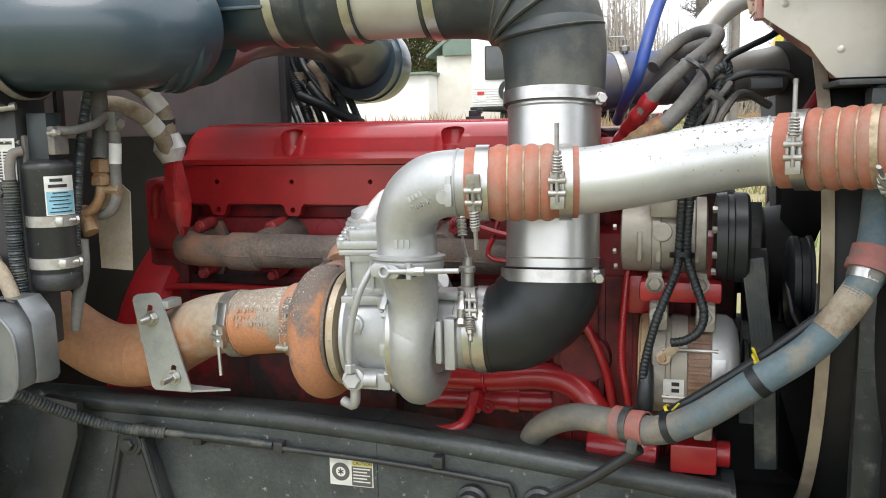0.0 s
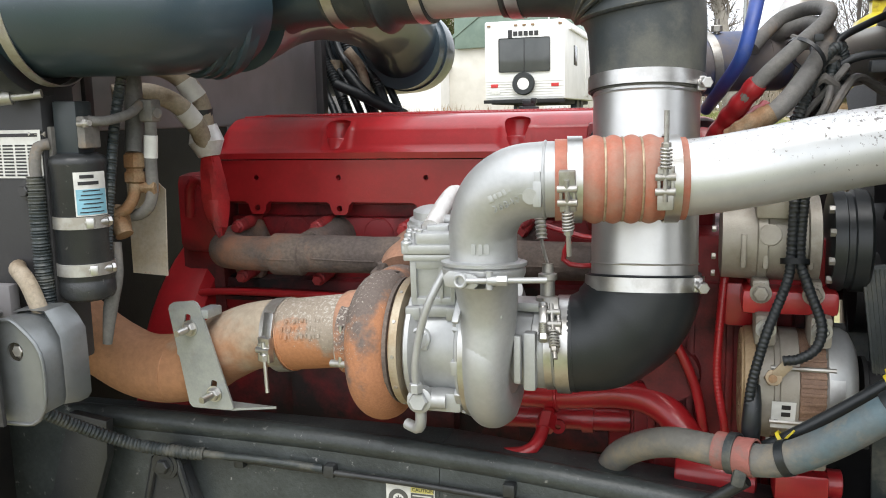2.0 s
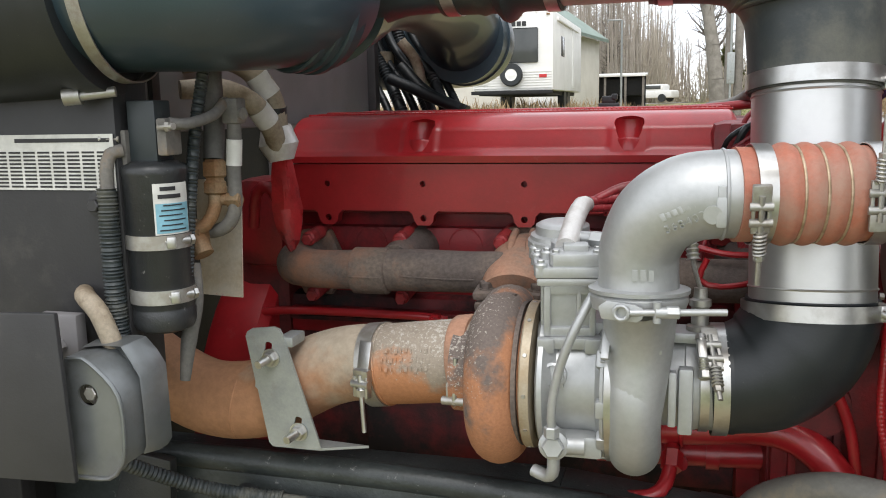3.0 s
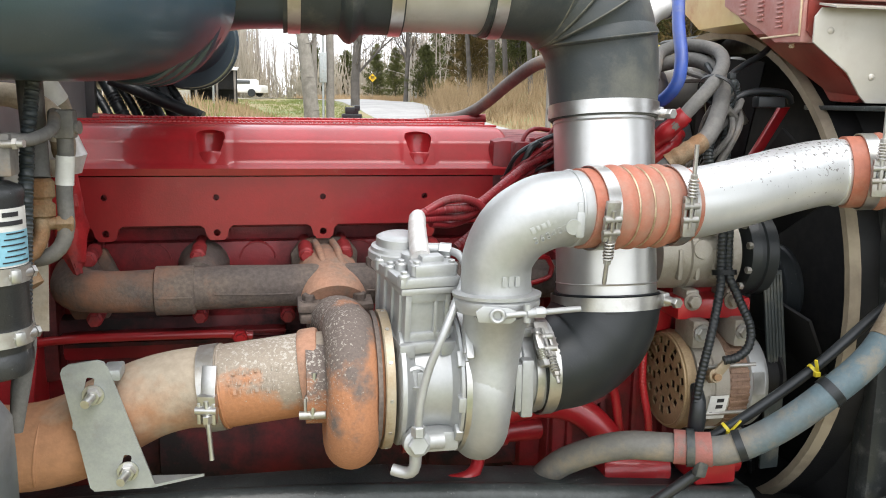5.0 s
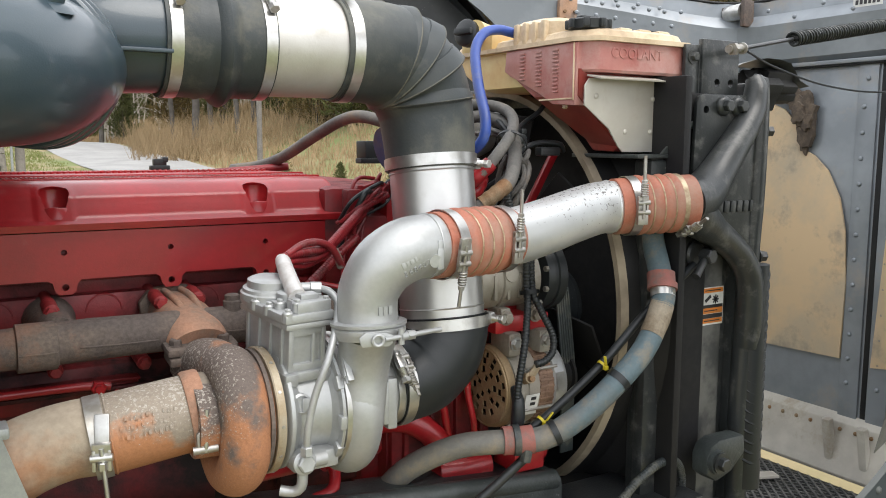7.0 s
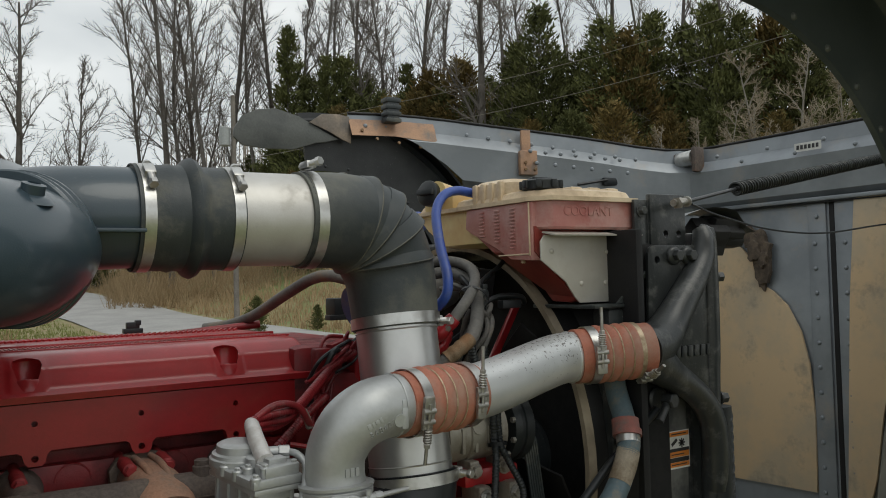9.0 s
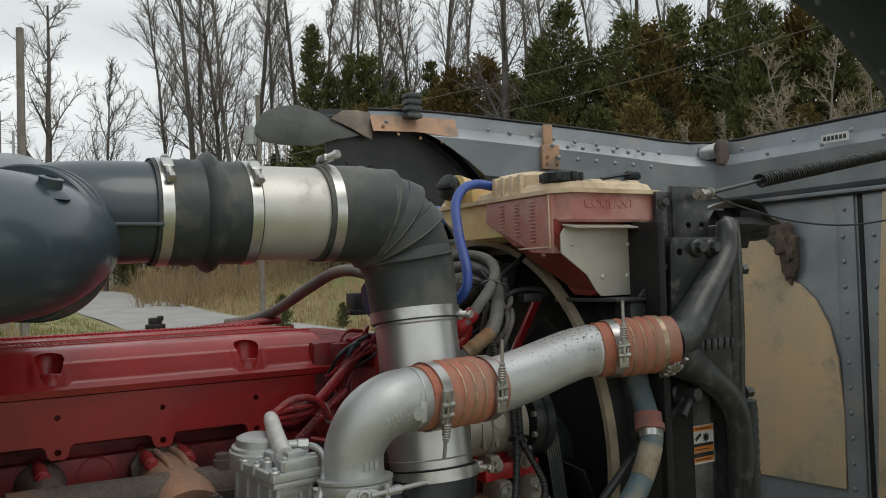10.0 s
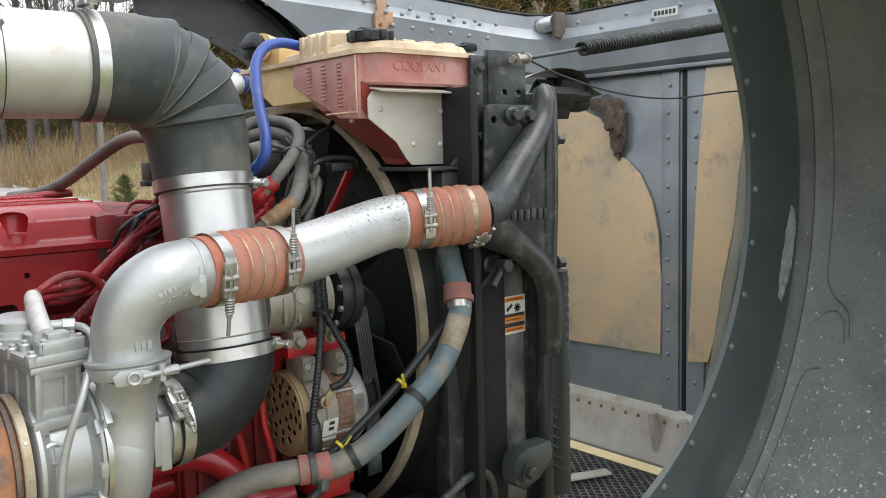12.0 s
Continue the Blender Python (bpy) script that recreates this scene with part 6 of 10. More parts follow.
for x in (0.748, 0.791):
    part("plate_bolt", join(hexagon((x, 1.394, 1.694), (0, -1, 0), 0.0125, 0.013), lathe([(0, 0.0205), (0.004, 0.0205), (0.008, 0.018), (0.010, 0.0135)], (x, 1.403, 1.694), (0, -1, 0), 24)), BLACK_GLOSS, post)
part("top_post", cut(box((0.766, 1.436, 1.766), (0.110, 0.014, 0.128), 0.004), *[rod((x, 1.3, 1.7425), (x, 1.5, 1.7425), 0.0085, 16) for x in (0.756, 0.797)]), BLACK_GLOSS, post)
part("post_return", join(box((0.692, 1.442, 1.745), (0.042, 0.010, 0.145), 0.003), box((0.7115, 1.450, 1.745), (0.008, 0.030, 0.145), 0.003)), BLACK_GLOSS, post)
part("corner_bolt", join(hexagon((0.692, 1.436, 1.793), (0, -1, 0), 0.010, 0.010), lathe([(0, 0.015), (0.003, 0.015)], (0.692, 1.438, 1.793), (0, -1, 0), 20)), BLACK_GLOSS, post)
part("raised_letter", join(*[box((0.738 + 0.0195 * i, 1.392, 1.488), (0.0150, 0.007, 0.024), 0.002, (0, 4, 0)) for i in range(6)]), BLACK_GLOSS, post, "row of raised plain bars")
part("column_panel", prism([(0.705, 0.80), (0.705, 1.372), (0.716, 1.384), (0.792, 1.384), (0.803, 1.370), (0.806, 0.80)], 0.016, Matrix.Translation((0, 1.447, 0)) @ XZ, 0.004), COLUMN_DUST, post, "dusty dark panel between two edges")
part("lower_mount", join(prism([(0.69, 0.935), (0.688, 0.972), (0.70, 0.995), (0.725, 1.005), (0.80, 1.005), (0.805, 0.965), (0.765, 0.93), (0.72, 0.915)], 0.045, Matrix.Translation((0, 1.395, 0)) @ XZ, 0.008), lathe([(0, 0.026), (0.010, 0.025)], (0.716, 1.350, 0.961), (0, -1, 0), 28)), FRAME, post)
for k in range(19):
    z = 1.335 - 0.0225 * k
    part("seal_rib", sweep([(0.843, 1.390, z), (0.857, 1.379, z - 0.009), (0.880, 1.377, z - 0.004), (0.896, 1.388, z + 0.010)], [0.004, 0.0065, 0.0065, 0.004], n=8), RUBBER, post)
part("seal_strip", sweep([(0.868, 1.400, 1.36), (0.868, 1.400, 1.2), (0.87, 1.400, 1.0), (0.872, 1.400, 0.86)], 0.030, n=20), RUBBER, post, "ribbed rubber edge strip")
part("mount_bolt", join(hexagon((0.716, 1.338, 0.961), (0, -1, 0), 0.014, 0.016), lathe([(0, 0.022), (0.004, 0.022)], (0.716, 1.339, 0.961), (0, -1, 0), 24)), BLACK_GLOSS, post)
for z in (1.645, 1.37, 1.21, 1.07):
    part("edge_bolt", join(hexagon((0.915, 1.43, z), (1, -0.3, 0), 0.012, 0.018), lathe([(0, 0.015), (0.004, 0.015)], (0.912, 1.43, z), (1, -0.3, 0), 16)), BLACK, post)
part("pipe_stub", join(rod((0.655, 1.372, 1.352), (0.690, 1.384, 1.382), 0.0085, 12), hexagon((0.699, 1.396, 1.390), (0.15, -1, 0), 0.0165, 0.026), lathe([(0, 0.028), (0.010, 0.027), (0.014, 0.022)], (0.699, 1.424, 1.390), (0, -1, 0), 28), box((0.699, 1.436, 1.380), (0.075, 0.02, 0.075), 0.010)), BLACK, post)
part("seam_strip", box((0.699, 1.432, 1.12), (0.004, 0.006, 0.60), 0.001), STEEL_DIRTY, post)
warn = thing("warning_label", (0.775, 1.428, 1.22), "orange and white fan warning label on the radiator support", "label")
wm = face_to((0.772, 1.4300, 1.272), (0, -1, 0))
wq = Matrix.Translation((0, -0.0009, 0)) @ wm
part("sheet", plate_on(wm, -0.034, -0.041, 0.034, 0.041, 0.0008), LABEL_WHITE, warn)
for y, h in ((0.029, 0.010), (-0.016, 0.012), (-0.037, 0.010)):
    part("orange_field", plate_on(wq, -0.032, y, 0.032, y + h, 0.0005), LABEL_ORANGE, warn)
part("pictogram", join(*[plate_on(wq @ pose(0.010, 0.014, 0, 0, 0, 45 * i), -0.010, -0.0018, 0.010, 0.0018, 0.0005) for i in range(4)], plate_on(wq @ pose(-0.012, 0.018, 0, 0, 0, 35), -0.012, -0.004, 0.008, 0.003, 0.0005)), INK, warn)
part("printed_text", join(plate_on(wq, -0.032, -0.004, 0.032, 0.003, 0.0005), plate_on(wq, -0.032, -0.0265, 0.032, -0.017, 0.0005), *[plate_on(Matrix.Translation((0, -0.0016, 0)) @ wm, -0.024, y, 0.024 - 0.008 * (i % 2), y + 0.0022, 0.0003) for i, y in enumerate((0.033, -0.011, -0.033))]), INK, warn)

# ---- coolant tank on its shelf ----
tank = thing("coolant_tank", (0.54, 1.6, 1.62), "yellowed translucent coolant tank half full of red coolant", "coolant tank")
TX0, TX1, TY0 = 0.428, 0.690, 1.452


def ring_stack(rings):
    """A closed skin through outlines of equal count, one above another."""
    v = [V(p) for r in rings for p in r]
    n = len(rings[0])
    f = [(i * n + j, i * n + (j + 1) % n, (i + 1) * n + (j + 1) % n, (i + 1) * n + j) for i in range(len(rings) - 1) for j in range(n)]
    return v, f + [tuple(reversed(range(n))), tuple(range((len(rings) - 1) * n, len(rings) * n))]


def tank_outline(x0, x1, y0, y1, c, z):
    """A plan with rounded corners and a wide chamfer at the near left corner."""
    return [(x0 + c, y0, z), (x1 - 0.012, y0, z), (x1 - 0.003, y0 + 0.004, z), (x1, y0 + 0.013, z), (x1, y1 - 0.012, z), (x1 - 0.012, y1, z), (x0 + 0.012, y1, z), (x0, y1 - 0.012, z), (x0, y0 + c + 0.01, z), (x0 + 0.004, y0 + c, z), (x0 + c - 0.008, y0 + 0.004, z)]


part("front_chamber", ring_stack([tank_outline(TX0 + 0.004, TX1 - 0.004, TY0 + 0.004, 1.700, 0.034, 1.753), tank_outline(TX0, TX1, TY0, 1.716, 0.034, 1.758), tank_outline(TX0, TX1, TY0, 1.722, 0.034, 1.811)]), TANK_PINK, tank, "cloudy pink front chamber")
part("side_pocket", prism([(1.716, 1.811), (1.722, 1.768), (1.700, 1.757), (1.600, 1.717), (1.555, 1.694), (1.486, 1.690), (1.480, 1.811)], 0.05, Matrix.Translation((TX0 - 0.003, 0, 0)) @ YZ, 0.004), TANK_PINK, tank, "milky side panel with level marks")
part("sump", prism([(1.486, 1.760), (1.486, 1.606), (1.500, 1.600), (1.560, 1.602), (1.600, 1.640), (1.650, 1.700), (1.690, 1.760)], 0.090, Matrix.Translation((0.538, 0, 0)) @ YZ, 0.006), TANK_RED, tank, "dark red coolant in the sump")
part("sump_side", ring_stack([[(0.548, 1.484, 1.603), (0.556, 1.556, 1.603), (0.60, 1.560, 1.603), (0.60, 1.484, 1.603)], [(0.470, 1.482, 1.672), (0.474, 1.600, 1.672), (0.60, 1.604, 1.672), (0.60, 1.482, 1.672)], [(0.432, 1.480, 1.708), (0.432, 1.625, 1.712), (0.60, 1.628, 1.712), (0.60, 1.480, 1.708)], [(0.430, 1.480, 1.760), (0.430, 1.700, 1.760), (0.60, 1.700, 1.760), (0.60, 1.480, 1.760)]]), TANK_RED, tank, "sloping side of the red sump", smooth=20)
part("rear_chamber", ring_stack([tank_outline(TX0 + 0.02, TX1 - 0.03, 1.618, 1.80, 0.03, 1.727), tank_outline(TX0 + 0.008, TX1 - 0.02, 1.610, 1.84, 0.03, 1.735), tank_outline(TX0 + 0.005, TX1 - 0.015, 1.68, 1.905, 0.03, 1.775), tank_outline(TX0 + 0.005, TX1 - 0.015, 1.70, 1.950, 0.03, 1.811)]), TANK_YELLOW, tank, "yellowed rear chamber")
part("seam", ring_stack([tank_outline(TX0 - 0.008, TX1 + 0.008, TY0 - 0.008, 1.955, 0.036, z) for z in (1.8115, 1.814, 1.818, 1.8205)]), TANK_LID, tank, "pale welded seam")
part("lid", ring_stack([tank_outline(TX0 + 0.004, TX1 - 0.004, TY0 + 0.004, 1.94, 0.034, 1.8205), tank_outline(TX0 + 0.010, TX1 - 0.010, TY0 + 0.010, 1.93, 0.034, 1.834), tank_outline(TX0 + 0.022, TX1 - 0.022, TY0 + 0.022, 1.92, 0.034, 1.839)]), TANK_LID, tank)
part("lid_dome", ring_stack([tank_outline(TX0 + 0.008, TX0 + 0.17, 1.575, 1.715, 0.02, 1.8205), tank_outline(TX0 + 0.010, TX0 + 0.168, 1.578, 1.712, 0.02, 1.862), tank_outline(TX0 + 0.022, TX0 + 0.155, 1.590, 1.70, 0.02, 1.871)]), TANK_LID, tank, "raised ribbed dome")
for i in range(4):
    part("dome_rib", box((TX0 + 0.010, 1.600 + 0.031 * i, 1.843), (0.014, 0.016, 0.046), 0.006), TANK_LID, tank)
for i in range(4):
    part("lid_rib", box((TX0 + 0.075 + 0.052 * i, 1.535, 1.838), (0.034, 0.10, 0.016), 0.007), TANK_LID, tank)
for k in range(3):
    for i in range(12 - 2 * k):
        part("level_mark", box((TX0 - 0.004, 1.545 + 0.055 * k, 1.800 - 0.0074 * i), (0.004, 0.017, 0.0036), 0.0012), TANK_PINK, tank)
part("panel_edge", join(box((TX0 - 0.004, 1.489, 1.755), (0.003, 0.003, 0.11), 0.001), box((TX0 - 0.004, 1.542, 1.7035), (0.003, 0.106, 0.003), 0.001)), TANK_LID, tank)
writing("COOLANT", 0.028, face_to((0.553, TY0 - 0.0005, 1.790), (0, -1, 0)), TANK_PINK, tank, "raised moulded word", 0.0012)
part("cap", join(lathe([(0, 0.034), (0.003, 0.040), (0.020, 0.041), (0.023, 0.037), (0.024, 0.02)], (0.478, 1.512, 1.836), (0, 0, 1), 32), *[box((0.478 + 0.041 * math.cos(a), 1.512 + 0.041 * math.sin(a), 1.849), (0.010, 0.014, 0.018), 0.003, (0, 0, math.degrees(a))) for a in [0.785 * i for i in range(8)]], box((0.478, 1.512, 1.861), (0.05, 0.018, 0.008), 0.003)), RUBBER, tank, "black ribbed screw cap")
part("filler_neck", join(box((0.470, 1.83, 1.835), (0.10, 0.13, 0.055), 0.018), lathe([(0, 0.030), (0.045, 0.030)], (0.450, 1.83, 1.852), (-0.9, -0.3, 0.15), 24)), TANK_YELLOW, tank)
part("filler_cap", join(lathe([(0, 0.024), (0.004, 0.030), (0.024, 0.031), (0.028, 0.026), (0.029, 0.0)], (0.414, 1.835, 1.857), (-0.9, -0.3, 0.15), 14), box((0.383, 1.822, 1.862), (0.012, 0.048, 0.014), 0.003, (0, 10, 18))), RUBBER, tank, "black ribbed filler cap")
part("logo_mark", join(*[box((0.452, 1.545, 1.694), (0.004, 0.018, 0.005), 0.001, (60 * i, 20, 0)) for i in range(3)]), TANK_LID, tank)
tplate = thing("tank_bracket", (0.53, 1.47, 1.59), "bare aluminium bracket plate riveted over the coolant tank", "bracket")
PY = 1.470
tb = [(0.434, 1.690), (0.434, 1.728), (0.445, 1.742), (0.66, 1.742), (0.640, 1.725), (0.632, 1.605), (0.625, 1.600), (0.535, 1.600), (0.522, 1.612), (0.498, 1.645)]
part("plate", prism(tb, 0.004, Matrix.Translation((0, PY, 0)) @ XZ, 0.0012), PLATE_WHITE, tplate)
part("top_lip", prism([(0.440, 0), (0.668, 0), (0.690, -0.034), (0.446, -0.034)], 0.003, Matrix.Translation((0, PY - 0.002, 1.7455)) @ pose(0, 0, 0, 12, 0, 0)), PLATE_WHITE, tplate)
for x, z in ((0.462, 1.708), (0.612, 1.706), (0.540, 1.640), (0.608, 1.640)):
    part("rivet", lathe([(0, 0.0055), (0.0015, 0.0055), (0.0035, 0.0025)], (x, PY - 0.004, z), (0, -1, 0), 14), PLATE_WHITE, tplate)
shelf = single("tank_shelf", join(box((0.615, 1.52, 1.592), (0.165, 0.20, 0.008), 0.002), prism([(0.598, 1.597), (0.690, 1.597), (0.690, 1.668), (0.680, 1.672), (0.664, 1.655)], 0.006, Matrix.Translation((0, 1.428, 0)) @ XZ, 0.001), hexagon((0.677, 1.422, 1.655), (0, -1, 0), 0.009, 0.008), box((0.60, 1.45, 1.555), (0.05, 0.05, 0.06), 0.008), box((0.585, 1.44, 1.53), (0.10, 0.03, 0.012), 0.003)), FRAME, (0.565, 1.5, 1.53), "grey steel shelf under the coolant tank", "shelf")

# ---- hoses at the front ----
def pipe_thing(name, pts, r, material, label, category="hose", n=16, step=0.010, ring=None, group=""):
    o = thing(name, pts[0], label, category, group)
    part("tube", sweep(pts, r, n=n, step=step, ring=ring), material, o)
    return o


hose = pipe_thing("coolant_hose", [(0.602, 1.455, 1.50), (0.594, 1.432, 1.42), (0.585, 1.404, 1.37), (0.567, 1.372, 1.315), (0.508, 1.355, 1.232), (0.427, 1.352, 1.168), (0.355, 1.372, 1.108), (0.293, 1.400, 1.072), (0.22, 1.44, 1.066), (0.165, 1.475, 1.058), (0.115, 1.515, 1.030), (0.078, 1.555, 0.99), (0.060, 1.60, 0.93), (0.055, 1.62, 0.86)],
                  0.0225, HOSE_TEAL, "scuffed blue-grey coolant hose wrapped with clamps", n=24)
part("wrap", join(hose_ring((0.580, 1.393, 1.352), (0.25, 0.35, 0.9), 0.0235, 0.022, 0.004), hose_ring((0.575, 1.384, 1.337), (0.3, 0.35, 0.9), 0.0235, 0.012, 0.006)), WRAP_PINK, hose, "salmon heat-shrink wrap")
part("bare_band", hose_ring((0.571, 1.378, 1.325), (0.3, 0.4, 0.86), 0.0228, 0.016, 0.0012), STEEL, hose)
part("wrap", join(hose_ring((0.268, 1.413, 1.070), (0.9, -0.4, 0.1), 0.0235, 0.026, 0.003), hose_ring((0.238, 1.430, 1.069), (0.9, -0.4, 0.02), 0.0235, 0.018, 0.003)), WRAP_PINK, hose, "salmon rubber wrap")
part("clamp", join(hose_ring((0.252, 1.422, 1.070), (0.9, -0.4, 0.05), 0.0262, 0.012, 0.003), box((0.258, 1.398, 1.046), (0.018, 0.016, 0.026), 0.005, (0, 12, 0))), RUBBER_GREY, hose, "dirty saddle clamp")
for at, d, w in (((0.316, 1.389, 1.083), (0.85, -0.35, 0.4), 0.012), ((0.436, 1.352, 1.175), (0.75, -0.1, 0.65), 0.014)):
    part("strap", hose_ring(at, d, 0.0226, w, 0.002), RUBBER, hose)
part("scuff_patch", sweep([(0.562, 1.3695, 1.305), (0.545, 1.3625, 1.280), (0.522, 1.357, 1.250)], [0.0231, 0.0233, 0.0228], n=28, step=0.002, ring=ribbed(0.004, 0.012)), HOSE_TAN, hose, "worn woven tan patch")
pipe_thing("vent_pipe", [(0.25, 1.46, 1.05), (0.313, 1.43, 1.092), (0.437, 1.405, 1.190), (0.55, 1.40, 1.285), (0.68, 1.40, 1.372)], 0.0085, RUBBER, "thin black pipe tied along the coolant hose", "pipe", n=12)
for at, d in (((0.437, 1.398, 1.193), (-0.35, -0.2, 0.9)), ((0.313, 1.424, 1.096), (0.6, -0.2, 0.8))):
    tie = thing("cable_tie", at, "bright yellow cable tie on the black pipe", "cable tie", "yellow cable ties")
    part("loop", hose_ring(at, (0.75, -0.1, 0.6), 0.0095, 0.005, 0.002, 20), YELLOW, tie)
    part("tail", join(moved(box((0.010, 0, 0), (0.028, 0.005, 0.003), 0.001), Matrix.Translation(V(at) + V((0, -0.011, 0))) @ V(d).to_track_quat("X", "Z").to_matrix().to_4x4()), box(V(at) + V((-0.002, -0.012, -0.002)), (0.009, 0.007, 0.008), 0.001)), YELLOW, tie)
spacer = single("tie_spacer", box((0.455, 1.385, 1.178), (0.016, 0.016, 0.018), 0.003, (0, -40, 0)), RUBBER, (0.455, 1.385, 1.178), "small black spacer block between pipe and hose", "spacer")
pipe_thing("blue_hose", [(0.465, 1.716, 1.848), (0.435, 1.714, 1.852), (0.395, 1.706, 1.854), (0.345, 1.684, 1.840), (0.306, 1.655, 1.800), (0.278, 1.600, 1.728), (0.262, 1.550, 1.660), (0.250, 1.550, 1.615), (0.226, 1.62, 1.575), (0.205, 1.74, 1.545)], 0.0105, BLUE, "bright blue silicone overflow hose at the coolant tank", n=18)
rh = pipe_thing("radiator_hose", [(0.14, 1.715, 1.600), (0.20, 1.725, 1.618), (0.26, 1.755, 1.622), (0.315, 1.795, 1.622)], 0.049, BLUE_DIRTY, "thick faded blue upper radiator hose", n=28)
part("hose_clamp", hose_ring((0.205, 1.727, 1.618), (0.8, 0.3, 0.15), 0.0495, 0.014, 0.002, 36), STEEL_DIRTY, rh)
part("clamp_nut", join(hexagon((0.218, 1.712, 1.668), (0, 0, 1), 0.009, 0.010), rod((0.218, 1.712, 1.664), (0.218, 1.712, 1.688), 0.0045, 10)), STEEL_DIRTY, rh)
part("blue_band", hose_ring((0.285, 1.773, 1.622), (0.8, 0.58, 0), 0.0492, 0.016, 0.0015, 36), BLUE_DIRTY, rh)
pipe_thing("radiator_pipe", [(0.30, 1.785, 1.622), (0.36, 1.83, 1.620), (0.44, 1.885, 1.625), (0.52, 1.94, 1.64), (0.62, 2.0, 1.65)], 0.0475, ALU_MATT, "dusty silver radiator inlet pipe", "pipe", n=28)
pipe_thing("silver_pipe", [(0.325, 1.90, 1.63), (0.345, 1.93, 1.69), (0.375, 1.97, 1.745), (0.42, 2.01, 1.785), (0.47, 2.055, 1.806)], 0.028, ALU_MATT, "bent silver coolant crossover pipe", "pipe", n=24)
pipe_thing("grey_hose", [(0.238, 1.600, 1.520), (0.255, 1.556, 1.556), (0.285, 1.546, 1.592), (0.330, 1.562, 1.634), (0.368, 1.610, 1.668), (0.376, 1.665, 1.690), (0.352, 1.725, 1.698), (0.315, 1.735, 1.685), (0.285, 1.690, 1.655), (0.270, 1.665, 1.635)], 0.0112, HOSE_GREY, "grey aged heater hose looping up", n=18, group="front hoses")
tan_hose = pipe_thing("grey_hose", [(0.225, 1.530, 1.490), (0.255, 1.518, 1.515), (0.299, 1.524, 1.541), (0.335, 1.555, 1.582), (0.360, 1.592, 1.620), (0.374, 1.640, 1.652), (0.360, 1.700, 1.672), (0.320, 1.740, 1.664), (0.28, 1.76, 1.65)], [0.0115, 0.0140, 0.0140, 0.0140, 0.0135, 0.013, 0.013, 0.013, 0.012], HOSE_GREY, "thick grey hose with rust-stained end", n=18, group="front hoses")
part("stained_end", join(sweep([(0.238, 1.524, 1.502), (0.262, 1.516, 1.520), (0.292, 1.520, 1.537)], 0.0152, n=16, ring=ribbed(0.018, 0.05), step=0.003)), FITTING, tan_hose, "rust-stained crimped end")
pipe_thing("corrugated_hose", [(0.335, 1.56, 1.46), (0.330, 1.57, 1.52), (0.345, 1.575, 1.57), (0.362, 1.585, 1.61), (0.385, 1.60, 1.628), (0.395, 1.61, 1.60), (0.375, 1.60, 1.555)], 0.0085, RUBBER_GREY, "thin dark corrugated sleeve", n=12, step=0.002, ring=ribbed(0.006, 0.10), group="front hoses")
pipe_thing("corrugated_hose", [(0.375, 1.59, 1.48), (0.372, 1.59, 1.55), (0.378, 1.60, 1.60), (0.392, 1.62, 1.625), (0.385, 1.64, 1.645)], 0.0085, RUBBER_GREY, "thin dark corrugated sleeve", n=12, step=0.002, ring=ribbed(0.006, 0.10), group="front hoses")
pipe_thing("black_lead", [(0.372, 1.60, 1.60), (0.388, 1.62, 1.640), (0.425, 1.64, 1.662), (0.462, 1.65, 1.680), (0.490, 1.66, 1.702), (0.52, 1.70, 1.712)], 0.0055, RUBBER, "black lead curving up to the coolant tank", "cable", n=10, group="black leads")
pipe_thing("black_lead", [(0.375, 1.60, 1.595), (0.405, 1.60, 1.612), (0.44, 1.60, 1.618), (0.485, 1.60, 1.614), (0.50, 1.61, 1.600)], 0.0060, RUBBER, "black lead looping to a plug under the tank", "cable", n=10, group="black leads")
single("cable_plug", box((0.452, 1.60, 1.600), (0.050, 0.022, 0.018), 0.003), RUBBER, (0.452, 1.60, 1.600), "small black cable plug under the tank", "plug")
tie_o = thing("cable_tie", (0.335, 1.552, 1.612), "dark cable tie round the grey hoses", "cable tie", "dark cable ties")
part("loop", hose_ring((0.338, 1.570, 1.617), (0.62, 0.45, 0.64), 0.030, 0.006, 0.0015, 28), RUBBER, tie_o)
part("head", box((0.352, 1.552, 1.640), (0.012, 0.010, 0.010), 0.002), RUBBER, tie_o)
neck = thing("blue_coupling", (0.50, 2.10, 1.80), "short bright blue hose coupling behind the coolant tank", "hose")
part("tube", rod((0.455, 2.04, 1.805), (0.545, 2.13, 1.815), 0.030, 22), BLUE, neck)
part("hose_clamp", hose_ring((0.475, 2.06, 1.807), (0.7, 0.7, 0.08), 0.0302, 0.012, 0.0018, 28), STEEL_DIRTY, neck)
jug = thing("yellow_reservoir", (0.56, 2.38, 1.56), "stained translucent yellow plastic bottle beside the fan shroud", "bottle")
part("bottle", ring_stack([[(x0, y0, z), (x1, y0, z), (x1, y1, z), (x0, y1, z)] for x0, x1, y0, y1, z in ((0.545, 0.610, 2.33, 2.42, 1.560), (0.525, 0.614, 2.32, 2.44, 1.580), (0.520, 0.614, 2.32, 2.44, 1.700), (0.530, 0.610, 2.33, 2.43, 1.735), (0.555, 0.590, 2.36, 2.40, 1.750), (0.555, 0.590, 2.36, 2.40, 1.775))]), JUG_YELLOW, jug, smooth=60)
part("bottle_cap", lathe([(0, 0.026), (0.018, 0.026), (0.020, 0.020)], (0.5725, 2.38, 1.775), (0, 0, 1), 24), RUBBER, jug)
